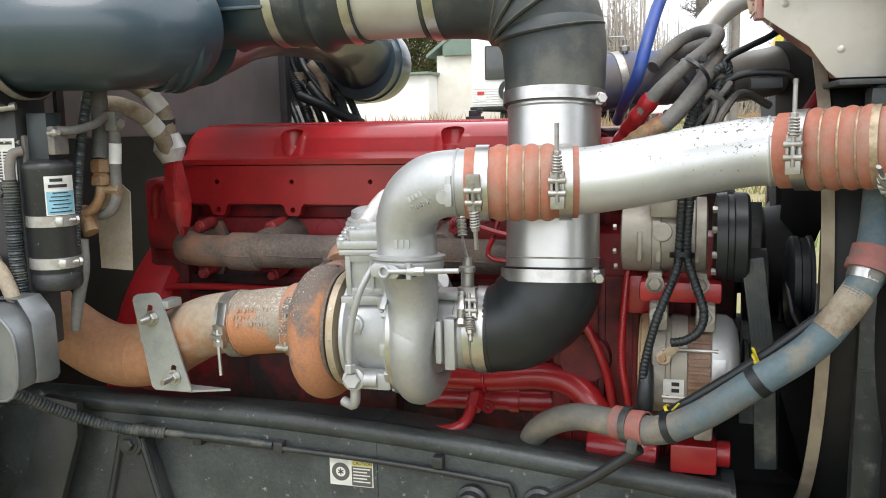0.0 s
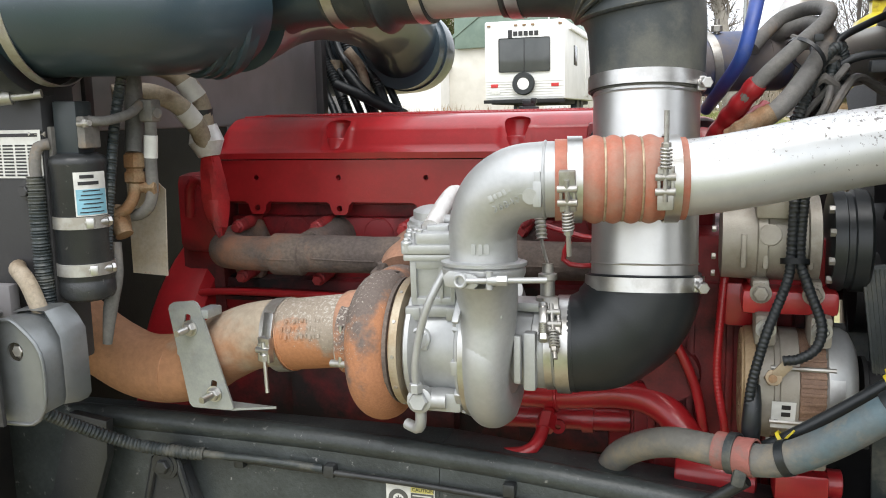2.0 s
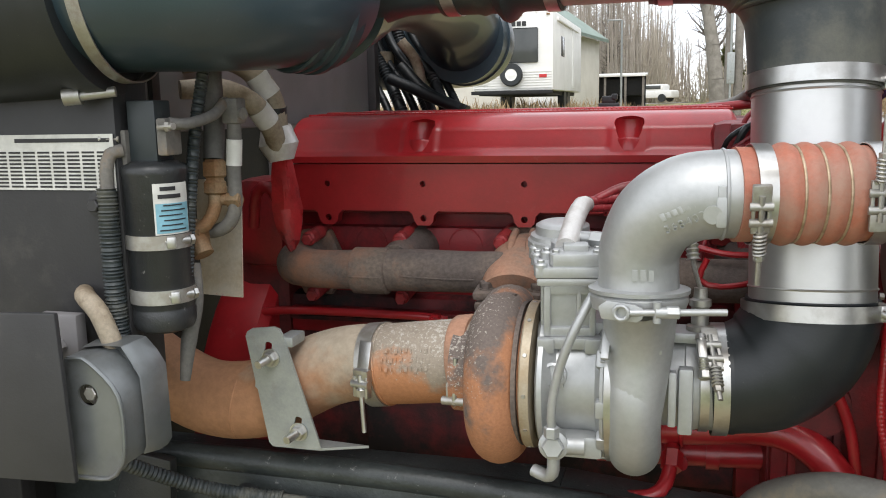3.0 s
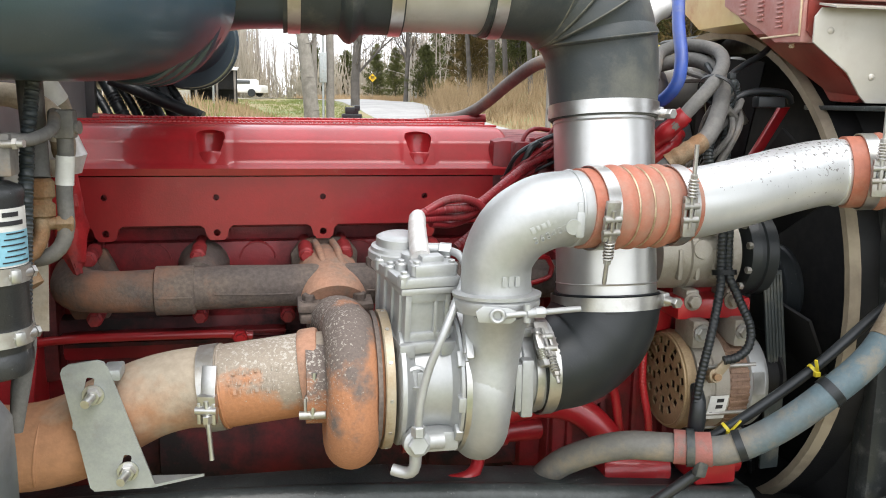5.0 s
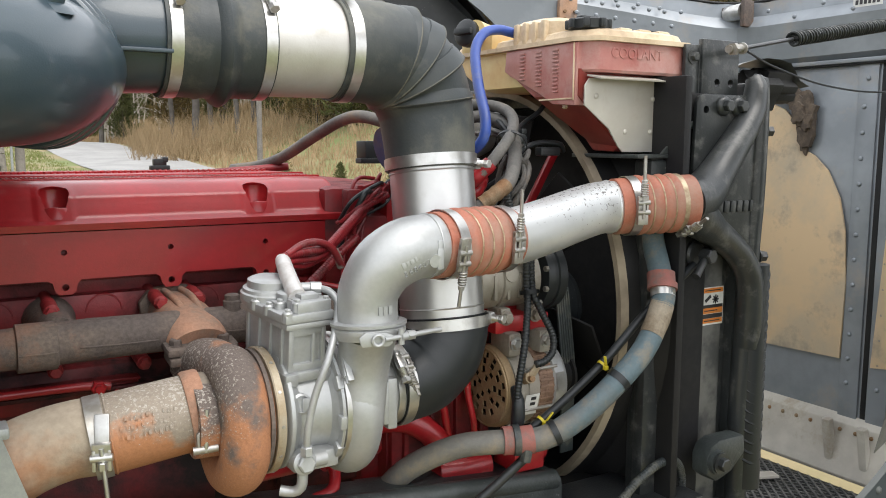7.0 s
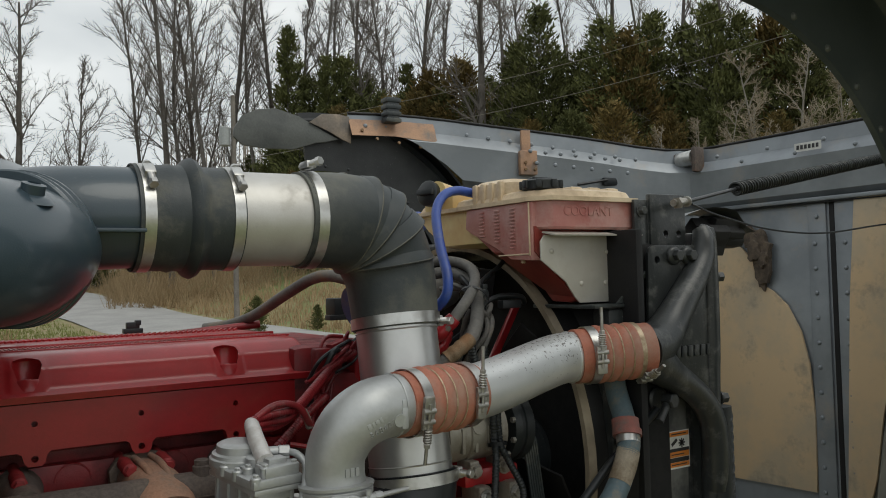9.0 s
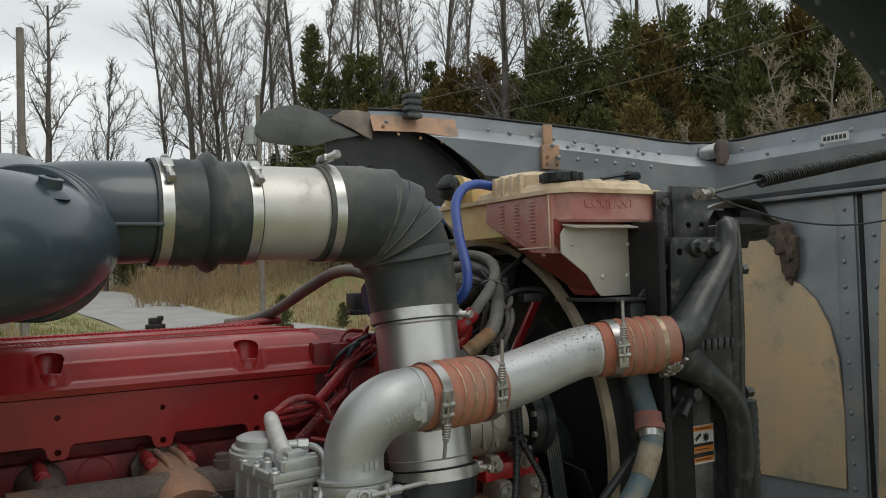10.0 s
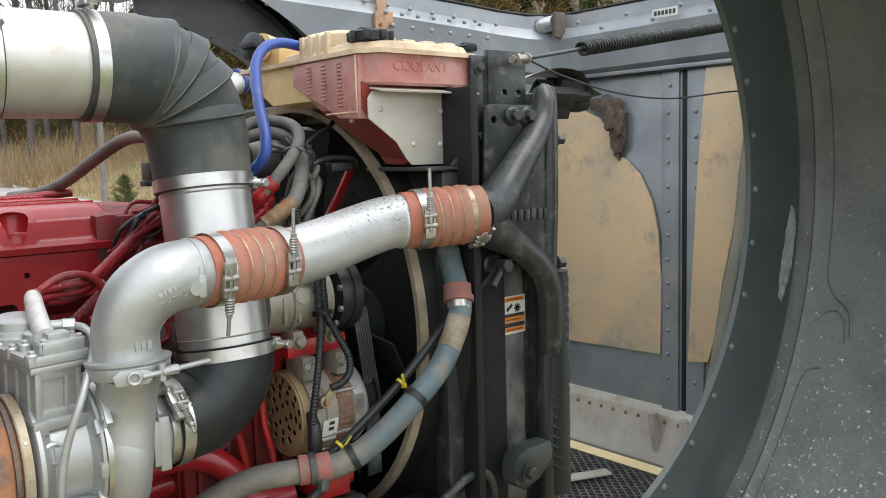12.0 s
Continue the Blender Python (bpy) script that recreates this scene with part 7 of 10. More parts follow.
part("stay", box((0.600, 2.38, 1.553), (0.05, 0.13, 0.010), 0.002), BLACK, jug)
knot = thing("wire_bundle", (0.32, 1.58, 1.54), "tangle of grey taped wires behind the intake tube", "cables")
random.seed(5)
for i in range(9):
    a = V((0.335 + random.uniform(-0.03, 0.03), 1.60 + random.uniform(-0.02, 0.05), 1.48 + random.uniform(-0.02, 0.03)))
    b = V((0.362 + random.uniform(-0.02, 0.03), 1.58 + random.uniform(-0.01, 0.03), 1.565 + random.uniform(-0.02, 0.03)))
    c = V((0.380 + random.uniform(-0.03, 0.04), 1.60 + random.uniform(-0.02, 0.05), 1.60 + random.uniform(-0.04, 0.05)))
    part("wire", sweep([a, b, c, c + V((random.uniform(-0.05, 0.05), 0.05, random.uniform(-0.08, 0.03)))], 0.005 + 0.003 * random.random(), n=8), HOSE_GREY if i % 3 else RUBBER, knot)
redh = thing("red_hose_group", (0.2, 1.6, 1.45), "red-painted hoses and fittings on the engine front", "hoses")
part("housing", join(lathe([(0, 0.05), (0.04, 0.05), (0.05, 0.035)], (0.20, 1.66, 1.46), (0, -1, 0.2), 28), box((0.18, 1.72, 1.455), (0.14, 0.10, 0.11), 0.02)), RED, redh)
part("hose", sweep([(0.200, 1.620, 1.46), (0.212, 1.606, 1.490), (0.232, 1.590, 1.525), (0.252, 1.562, 1.552), (0.274, 1.547, 1.580)], 0.0150, n=14, ring=ribbed(0.03, 0.07), step=0.004), RED, redh)
part("hose", sweep([(0.215, 1.60, 1.47), (0.235, 1.585, 1.50), (0.262, 1.575, 1.525), (0.290, 1.60, 1.545)], 0.012, n=14, ring=ribbed(0.025, 0.08), step=0.004), RED, redh)
part("brace", prism([(0.455, 1.45), (0.475, 1.45), (0.560, 1.592), (0.540, 1.592)], 0.012, Matrix.Translation((0, 1.71, 0)) @ XZ, 0.002), RED, redh)
part("gear_case", box((0.115, 1.98, 1.43), (0.22, 0.50, 0.20), 0.02), RED_DIRTY, redh)
wires = thing("red_wire_harness", (-0.05, 1.6, 1.40), "red over-painted corrugated wiring beside the turbo", "cables")
for pts, r in (([(-0.165, 1.518, 1.424), (-0.14, 1.53, 1.43), (-0.092, 1.545, 1.432), (-0.06, 1.565, 1.435), (-0.01, 1.60, 1.462), (0.05, 1.64, 1.495), (0.108, 1.66, 1.516)], 0.0072),
               ([(-0.16, 1.52, 1.418), (-0.125, 1.54, 1.418), (-0.075, 1.56, 1.420), (-0.03, 1.585, 1.445), (0.02, 1.62, 1.475), (0.07, 1.66, 1.50)], 0.0066),
               ([(-0.15, 1.525, 1.43), (-0.118, 1.535, 1.445), (-0.09, 1.54, 1.447), (-0.06, 1.55, 1.436), (-0.04, 1.56, 1.41), (-0.03, 1.57, 1.395)], 0.0062),
               ([(-0.085, 1.60, 1.36), (-0.05, 1.61, 1.385), (-0.01, 1.62, 1.415), (0.03, 1.63, 1.44)], 0.0085),
               ([(-0.14, 1.535, 1.41), (-0.10, 1.56, 1.405), (-0.05, 1.59, 1.42), (0.0, 1.62, 1.45), (0.06, 1.66, 1.482)], 0.0055),
               ([(-0.055, 1.61, 1.42), (-0.01, 1.63, 1.445), (0.03, 1.65, 1.47), (0.08, 1.67, 1.49)], 0.005),
               ([(-0.01, 1.62, 1.33), (0.0, 1.63, 1.37), (0.005, 1.64, 1.40), (0.03, 1.65, 1.44)], 0.0045),
               ([(0.05, 1.70, 1.44), (0.043, 1.69, 1.476), (0.045, 1.69, 1.51), (0.055, 1.70, 1.537), (0.075, 1.71, 1.548), (0.11, 1.72, 1.545)], 0.004),
               ([(0.06, 1.70, 1.46), (0.062, 1.69, 1.50), (0.075, 1.69, 1.53), (0.10, 1.70, 1.54)], 0.0035)):
    part("conduit", sweep(pts, r, n=12, step=0.002 if r > 0.006 else 0.01, ring=ribbed(0.005, 0.06) if r > 0.006 else None), RED_TAPE, wires)
part("grey_spiral", sweep([(-0.05, 1.556, 1.428), (-0.04, 1.562, 1.412), (-0.033, 1.568, 1.396)], 0.0068, n=12, step=0.0015, ring=ribbed(0.0045, 0.10)), HOSE_GREY, wires)
part("junction", box((0.048, 1.69, 1.502), (0.035, 0.03, 0.05), 0.006), RED_DIRTY, wires)
part("plug", box((0.085, 1.69, 1.527), (0.04, 0.026, 0.024), 0.004, (0, -15, 8)), RED_DIRTY, wires)
random.seed(14)
for i in range(13):
    a = V((0.03 + random.uniform(-0.02, 0.04), 1.66 + random.uniform(-0.02, 0.03), 1.45 + random.uniform(-0.04, 0.03)))
    b = V((0.06 + random.uniform(-0.03, 0.04), 1.655 + random.uniform(-0.02, 0.03), 1.505 + random.uniform(-0.02, 0.03)))
    c = V((0.115 + random.uniform(-0.03, 0.03), 1.67 + random.uniform(-0.02, 0.04), 1.53 + random.uniform(-0.035, 0.03)))
    part("lead", sweep([a, b, c, c + V((random.uniform(0.0, 0.05), 0.05, random.uniform(-0.06, 0.0)))], random.choice((0.003, 0.004, 0.0055)), n=8), RUBBER if i % 4 == 0 else RED_TAPE, wires)
sil = thing("silver_connector", (-0.17, 1.44, 1.37), "silver-painted wiring connector on top of the actuator", "connector")
part("lead", sweep([(-0.163, 1.515, 1.423), (-0.168, 1.495, 1.424), (-0.174, 1.46, 1.408), (-0.177, 1.425, 1.388), (-0.178, 1.408, 1.380)], [0.010, 0.0125, 0.0135, 0.014, 0.0145], n=18), WHITE_TAPE, sil)
part("plug", moved(box((0, 0, 0), (0.032, 0.024, 0.018), 0.004), Matrix.Translation((-0.177, 1.404, 1.372)) @ Matrix.Rotation(radians(9), 4, "Z")), CAST, sil)
part("spiral", sweep([(-0.163, 1.512, 1.424), (-0.160, 1.525, 1.424), (-0.148, 1.535, 1.42)], 0.0085, n=12, step=0.0015, ring=ribbed(0.005, 0.1)), HOSE_GREY, sil)
for pts in ([(0.325, 1.50, 1.44), (0.322, 1.49, 1.34), (0.317, 1.48, 1.304), (0.291, 1.453, 1.236), (0.274, 1.447, 1.165), (0.271, 1.447, 1.125)], [(0.338, 1.50, 1.44), (0.334, 1.49, 1.34), (0.345, 1.475, 1.297), (0.361, 1.458, 1.251), (0.355, 1.448, 1.221), (0.334, 1.444, 1.205), (0.313, 1.446, 1.20)]):
    o = pipe_thing("alternator_cable", pts, 0.0070, RUBBER, "black corrugated cable hanging down to the alternator", "cable", n=12, step=0.002, ring=ribbed(0.0065, 0.09), group="alternator cables")
    part("tie", hose_ring((0.327, 1.488, 1.332), (0, 0.2, 1), 0.0165, 0.008, 0.003, 20), RUBBER, o)
pipe_thing("steel_hose", [(0.02, 2.36, 1.545), (0.07, 2.30, 1.555), (0.10, 2.20, 1.580), (0.125, 2.05, 1.632), (0.145, 1.95, 1.665), (0.16, 1.88, 1.672), (0.19, 1.83, 1.66)], 0.0135, HOSE_GREY, "long grey hose rising behind the valve cover", n=14)
single("relay_box", join(box((0.211, 1.950, 1.600), (0.040, 0.05, 0.040), 0.004), box((0.205, 1.935, 1.575), (0.055, 0.03, 0.012), 0.002)), RUBBER, (0.211, 1.95, 1.58), "small black plastic box on the engine front", "box")
clip = single("cover_clip", join(box((-0.19, 2.234, 1.555), (0.045, 0.02, 0.012), 0.003), box((-0.19, 2.234, 1.568), (0.03, 0.016, 0.016), 0.003), box((-0.178, 2.234, 1.574), (0.012, 0.02, 0.012), 0.002)), RUBBER, (-0.19, 2.234, 1.565), "small black harness clip on the valve cover", "clip")
pipe_thing("rear_harness", [(-0.75, 2.28, 1.545), (-0.5, 2.262, 1.536), (-0.2, 2.255, 1.534), (0.0, 2.25, 1.545), (0.12, 2.22, 1.555)], 0.010, RED_DIRTY, "red over-painted harness along the valve cover edge", "cable", n=10)

# ---- cab: firewall and the things on it ----
fw = thing("firewall", (-0.78, 1.8, 0.9), "grey sheet-metal firewall of the cab", "firewall", kind="structure")
part("main_panel", box((-0.785, 1.82, 1.98), (0.03, 1.04, 0.90), 0.006), CAB, fw)
part("edge_channel", join(box((-0.765, 2.325, 1.9), (0.03, 0.03, 0.8), 0.004), box((-0.768, 1.42, 1.8), (0.012, 0.02, 0.6), 0.003)), CAB_LIGHT, fw)
# Dark sheet in place of the shaded void below the firewall.
part("void_backing", box((-1.08, 2.0, 1.1), (0.03, 1.6, 1.2), 0.006), DARK, fw)
part("tunnel", box((-1.2, 2.75, 1.5), (0.3, 0.8, 1.6), 0.02), CAB, fw)
cowl = thing("cowl_panel", (-0.95, 1.31, 0.9), "dark grey cowl side panel with warning sheet", "body panel", kind="structure")
part("panel", join(box((-0.936, 1.268, 1.41), (0.445, 0.03, 0.46), 0.008), box((-0.728, 1.30, 1.41), (0.03, 0.05, 0.46), 0.008)), CAB_LIGHT, cowl)
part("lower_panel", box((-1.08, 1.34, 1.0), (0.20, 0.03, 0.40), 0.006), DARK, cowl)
part("panel_bolt", join(lathe([(0, 0.019), (0.003, 0.018), (0.004, 0.01)], (-0.742, 1.252, 1.447), (0, -1, 0), 24), hexagon((-0.742, 1.249, 1.447), (0, -1, 0), 0.0085, 0.016)), CAB_LIGHT, cowl)
part("panel_bolt", join(lathe([(0, 0.016), (0.003, 0.015)], (-0.756, 1.35, 1.515), (1, -0.4, 0), 24), hexagon((-0.752, 1.348, 1.515), (1, -0.4, 0), 0.01, 0.01)), FITTING, cowl)
cab = thing("truck_cab", (-1.8, 2.0, 0.6), "grey truck cab behind the engine", "truck cab")
part("cab_body", box((-1.98, 2.2, 1.9), (1.7, 1.7, 2.4), 0.08), CAB, cab)
sheet = thing("warning_sheet", (-0.82, 1.25, 1.46), "printed white warning sheet on the cowl panel", "label")
sm = face_to((-0.802, 1.2515, 1.499), (0, -1, 0))
part("paper", plate_on(sm, -0.12, -0.034, 0.085, 0.036, 0.001), LABEL_WHITE, sheet)
part("printed_table", join(*[plate_on(Matrix.Translation((0, -0.0012, 0)) @ sm, -0.115 + 0.022 * (i % 9), -0.031 + 0.0048 * (i // 9), -0.097 + 0.022 * (i % 9), -0.0285 + 0.0048 * (i // 9), 0.0004) for i in range(90)], plate_on(Matrix.Translation((0, -0.0012, 0)) @ sm, -0.06, 0.026, 0.08, 0.031, 0.0004)), INK, sheet)
# receiver-drier
DX, DY = -0.686, 1.287
dr = thing("receiver_drier", (DX, DY, 1.27), "black receiver-drier cylinder with pale blue label", "receiver drier")
part("canister", lathe([(0, 0.027), (0.004, 0.036), (0.012, 0.0400), (0.028, 0.0400), (0.030, 0.0387), (0.033, 0.0387), (0.035, 0.0400), (0.200, 0.0400), (0.203, 0.0412), (0.210, 0.0412), (0.215, 0.038), (0.220, 0.027)], (DX, DY, 1.280), (0, 0, 1), 44), BLACK, dr)
part("head", box((DX - 0.002, DY, 1.535), (0.040, 0.036, 0.080), 0.003), DRIER_HEAD, dr)
for dx, pz in ((0.030, 1.530), (-0.028, 1.516)):
    blk = part("port_block", box((DX + dx, DY - 0.008, pz), (0.014, 0.034, 0.046), 0.003), HOSE_GREY, dr)
    part("port_stud", join(rod((DX + dx, DY - 0.028, pz + 0.012), (DX + dx + 0.024 * (1 if dx > 0 else -1), DY - 0.034, pz + 0.013), 0.0042, 10), hexagon((DX + dx + 0.012 * (1 if dx > 0 else -1), DY - 0.031, pz + 0.0125), (1, 0, 0), 0.0065, 0.005)), STEEL_DIRTY, blk)
for z in (1.399, 1.329):
    st = part("strap", hose_ring((DX, DY, z), (0, 0, 1), 0.0400, 0.018, 0.002, 44), STEEL_DIRTY, dr)
    part("strap_bolt", join(rod((DX + 0.024, DY - 0.028, z), (DX + 0.041, DY + 0.002, z), 0.0062, 12), box((DX + 0.031, DY - 0.022, z), (0.012, 0.016, 0.015), 0.003, (0, 0, 40)), hexagon((DX + 0.0415, DY + 0.003, z), (0.5, 0.86, 0), 0.0072, 0.006)), STEEL, st)
def wrap_label(r, a_from, a_to, z0, z1, n=8):
    v, f = [], []
    for k in range(n + 1):
        a = radians(a_from + (a_to - a_from) * k / n)
        for rr in (r, r + 0.0006):
            for z in (z0, z1):
                v.append((DX + rr * math.cos(a), DY + rr * math.sin(a), z))
    for k in range(n):
        i, j = 4 * k, 4 * k + 4
        f += [(i + 2, j + 2, j + 3, i + 3), (i, i + 1, j + 1, j), (i, j, j + 2, i + 2), (i + 1, i + 3, j + 3, j + 1)]
    f += [(0, 2, 3, 1), (4 * n, 4 * n + 1, 4 * n + 3, 4 * n + 2)]
    return v, f


part("label", wrap_label(0.0401, -62, 8, 1.409, 1.473), LABEL_WHITE, dr, "pale blue and white paper label")
part("label_field", wrap_label(0.0408, -59, 5, 1.411, 1.448), LABEL_BLUE, dr)
part("printed_text", join(wrap_label(0.0408, -50, -22, 1.464, 1.469), wrap_label(0.0408, -54, -12, 1.4545, 1.4595), *[wrap_label(0.0415, -54 + 4 * (i % 3), -4 - 7 * (i % 2), 1.414 + 0.0062 * i, 1.4155 + 0.0062 * i) for i in range(6)]), INK, dr)
for nm, pts, r, m_, lb, rg in (
        ("ac_hose", [(DX - 0.026, DY - 0.026, 1.514), (DX - 0.036, DY - 0.036, 1.510), (DX - 0.040, DY - 0.041, 1.490), (DX - 0.040, DY - 0.041, 1.462)], 0.0085, HOSE_GREY, "grey bent refrigerant pipe at the drier", None),
        ("ac_hose", [(DX - 0.042, DY - 0.041, 1.468), (DX - 0.042, DY - 0.042, 1.36), (DX - 0.041, DY - 0.038, 1.22)], 0.0122, RUBBER_GREY, "black corrugated sleeve beside the drier", ribbed(0.0048, 0.11)),
        ("ac_hose", [(DX + 0.032, DY - 0.01, 1.547), (DX + 0.05, DY, 1.545), (DX + 0.065, DY + 0.04, 1.555), (DX + 0.058, DY + 0.085, 1.572), (DX + 0.058, DY + 0.095, 1.558)], 0.0072, HOSE_GREY, "grey metal pipe curving from the drier head", None),
        ("ac_hose", [(-0.658, 1.387, 1.72), (-0.656, 1.387, 1.62), (-0.654, 1.385, 1.55), (-0.649, 1.37, 1.495)], [0.0155, 0.015, 0.0145, 0.014], HOSE_GREY, "dark grey hose hanging from the duct", None),
        ("ac_hose", [(-0.638, 1.35, 1.64), (-0.648, 1.325, 1.53), (-0.652, 1.305, 1.42), (-0.655, 1.295, 1.35), (-0.665, 1.29, 1.315)], 0.008, RUBBER_GREY, "thin black corrugated wire sleeve", ribbed(0.005, 0.11)),
        ("ac_hose", [(-0.75, 1.46, 1.592), (-0.705, 1.50, 1.592), (-0.675, 1.54, 1.570), (-0.664, 1.572, 1.535), (-0.668, 1.60, 1.505)], [0.014, 0.016, 0.017, 0.017, 0.016], HOSE_TAN, "dusty tan hose arching down to the engine", None),
        ("ac_hose", [(-0.77, 1.50, 1.635), (-0.725, 1.555, 1.640), (-0.690, 1.582, 1.615), (-0.672, 1.602, 1.572), (-0.670, 1.61, 1.515)], 0.018, HOSE_TAN, "dusty tan hose with paper tag above the engine", None),
        ("ac_hose", [(-0.618, 1.372, 1.575), (-0.617, 1.372, 1.53), (-0.621, 1.372, 1.48), (-0.621, 1.371, 1.435), (-0.630, 1.37, 1.411), (-0.646, 1.37, 1.400), (-0.672, 1.37, 1.396)], 0.0095, HOSE_GREY, "grey metal pipe with taped joint", None),
        ("ac_hose", [(-0.648, 1.366, 1.455), (-0.647, 1.36, 1.43), (-0.655, 1.35, 1.41), (-0.672, 1.34, 1.402)], 0.0095, FITTING, "rust-brown elbow pipe beside the drier", None),
        ("ac_hose", [(-0.665, 1.33, 1.36), (-0.66, 1.32, 1.31), (-0.668, 1.31, 1.26), (-0.675, 1.305, 1.205)], [0.009, 0.010, 0.011, 0.007], HOSE_GREY, "grimy hose end hanging below the drier", None),
        ("ac_hose", [(-0.80, 1.285, 1.325), (-0.765, 1.235, 1.332), (-0.735, 1.22, 1.315), (-0.718, 1.22, 1.275), (-0.712, 1.225, 1.24)], 0.0125, HOSE_TAN, "dusty tan hose curving out of the cowl", None)):
    pipe_thing(nm, pts, r, m_, lb, "hose", n=14, step=0.002 if rg else 0.008, ring=rg, group="air-conditioning lines")
ft = thing("brass_fitting", (-0.648, 1.367, 1.44), "rust-brown stacked pipe fittings", "pipe fitting")
part("nut", lathe([(0, 0.012), (0.003, 0.017), (0.017, 0.017), (0.020, 0.0135), (0.023, 0.0135), (0.026, 0.0175), (0.044, 0.0175), (0.048, 0.013)], (-0.648, 1.367, 1.448), (0, 0.05, 1), 6), FITTING, ft)
part("tee", join(rod((-0.648, 1.367, 1.442), (-0.612, 1.372, 1.441), 0.008, 10), hexagon((-0.630, 1.37, 1.4415), (1, 0, 0), 0.011, 0.018)), FITTING, ft)
part("valve", join(rod((-0.68, 1.35, 1.41), (-0.655, 1.34, 1.37), 0.014, 12), box((-0.672, 1.35, 1.39), (0.03, 0.03, 0.04), 0.006)), FITTING, ft)
part("pipe_block", join(box((-0.616, 1.372, 1.560), (0.024, 0.026, 0.034), 0.004), rod((-0.616, 1.372, 1.556), (-0.599, 1.367, 1.556), 0.008, 12)), HOSE_GREY, ft)
for at, d, r, w in (((-0.682, 1.589, 1.599), (0.42, 0.4, -0.85), 0.0185, 0.038), ((-0.668, 1.556, 1.553), (0.25, 0.65, -0.72), 0.0178, 0.032), ((-0.619, 1.372, 1.505), (0.08, 0, 1), 0.0100, 0.035)):
    single("paper_tag", hose_ring(at, d, r, w, 0.0006, 24), LABEL_WHITE, at, "worn paper tag wrapped round a hose", "tag", "paper tags")
wr = thing("tape_wrap", (-0.655, 1.6, 1.40), "hose end wrapped in silver tape and red cloth", "tape wrap")
part("silver_tape", sweep([(-0.674, 1.612, 1.535), (-0.672, 1.615, 1.505), (-0.668, 1.615, 1.478)], [0.024, 0.033, 0.020], n=14, step=0.006), WHITE_TAPE, wr)
fold = random.Random(8)
drape = []
for k in range(10):
    u = k / 9
    c = V((-0.668, 1.613 + 0.020 * u, 1.486 - 0.158 * u))
    half = (0.012, 0.016, 0.019, 0.021, 0.022, 0.024, 0.022, 0.019, 0.013, 0.004)[k]
    drape.append([c + V((0.83, 0.55, 0)) * half * w + V((0.55, -0.83, 0)) * (0.010 * math.cos(2.2 * w) + fold.uniform(-0.006, 0.006)) + V((0, 0, fold.uniform(-0.003, 0.003))) for w in (-1, -0.6, -0.2, 0.2, 0.6, 1)])
part("red_wrap", sheet_between(drape, 0.004), RED_DRAPE, wr, "soiled red cloth hanging in folds", smooth=30)
part("dark_band", sweep([(-0.672, 1.605, 1.565), (-0.674, 1.61, 1.532)], 0.0205, n=14), RUBBER, wr)
single("heat_sheet", prism([(-0.74, 1.285), (-0.672, 1.282), (-0.665, 1.43), (-0.70, 1.46), (-0.74, 1.46)], 0.003, Matrix.Translation((0, 1.47, 0)) @ XZ), SHEET_TAN, (-0.7, 1.47, 1.3), "crumpled pale heat shield sheet behind the drier", "heat shield")
single("red_bracket_pipe", join(sweep([(-0.76, 1.68, 1.36), (-0.74, 1.66, 1.42), (-0.71, 1.65, 1.43), (-0.69, 1.66, 1.38)], 0.010, n=12), box((-0.765, 1.76, 1.36), (0.09, 0.10, 0.16), 0.02), box((-0.77, 1.80, 1.22), (0.10, 0.14, 0.20), 0.02)), RED_DIRTY, (-0.75, 1.7, 1.3), "red engine bracket with a curved pipe", "bracket")
single("corner_bracket", join(box((-0.80, 1.23, 1.275), (0.06, 0.02, 0.07), 0.004), hexagon((-0.795, 1.218, 1.27), (0, -1, 0), 0.01, 0.008)), CAB, (-0.8, 1.23, 1.24), "small dark bolted bracket on the cowl", "bracket")
rear = thing("rear_cables", (-0.62, 2.35, 1.55), "bundle of black corrugated cables beside the firewall", "cables")
for i in range(7):
    y = 2.40 + 0.02 * (i % 4)
    x = -0.86 + 0.022 * i
    e = -0.735 + 0.028 * i
    part("cable", sweep([(x, y, 1.97), (x + 0.010, y, 1.84), (x + 0.035, y - 0.01, 1.74 - 0.012 * (i % 3)), (e - 0.045, y - 0.03, 1.635 + 0.012 * (i % 2)), (e, y - 0.06, 1.565), (e + 0.03, y - 0.08, 1.50)], 0.010 + 0.005 * (i % 2), n=12, step=0.004, ring=ribbed(0.008, 0.07)), RUBBER, rear)
part("coupling", lathe([(0, 0.022), (0.01, 0.026), (0.03, 0.026), (0.04, 0.022)], (-0.77, 2.43, 1.66), (0, 0, 1), 18), HOSE_TAN, rear)
part("taped_lead", sweep([(-0.70, 2.36, 1.72), (-0.665, 2.37, 1.67), (-0.65, 2.37, 1.60)], 0.013, n=12), HOSE_TAN, rear)
for pts in ([(-0.72, 2.33, 1.63), (-0.66, 2.32, 1.605), (-0.60, 2.30, 1.580), (-0.53, 2.28, 1.553)], [(-0.70, 2.36, 1.66), (-0.64, 2.33, 1.605), (-0.585, 2.31, 1.575), (-0.52, 2.29, 1.548)]):
    part("cable", sweep(pts, 0.014, n=12), RUBBER, rear)


# ---- tilted hood: front wall, far side, fenders, spring ----
hood = thing("tilted_hood", (1.6, 2.0, 0.36), "grey inside of a truck hood tilted open forwards", "truck hood")
HX = 2.23


# step shield at the cab corner
sh = thing("step_shield", (-0.70, 1.2, 1.12), "grey pressed metal step shield at the cab corner", "heat shield")
def strip(xs, y):
    return [V((x, y, z)) for x, z in xs]


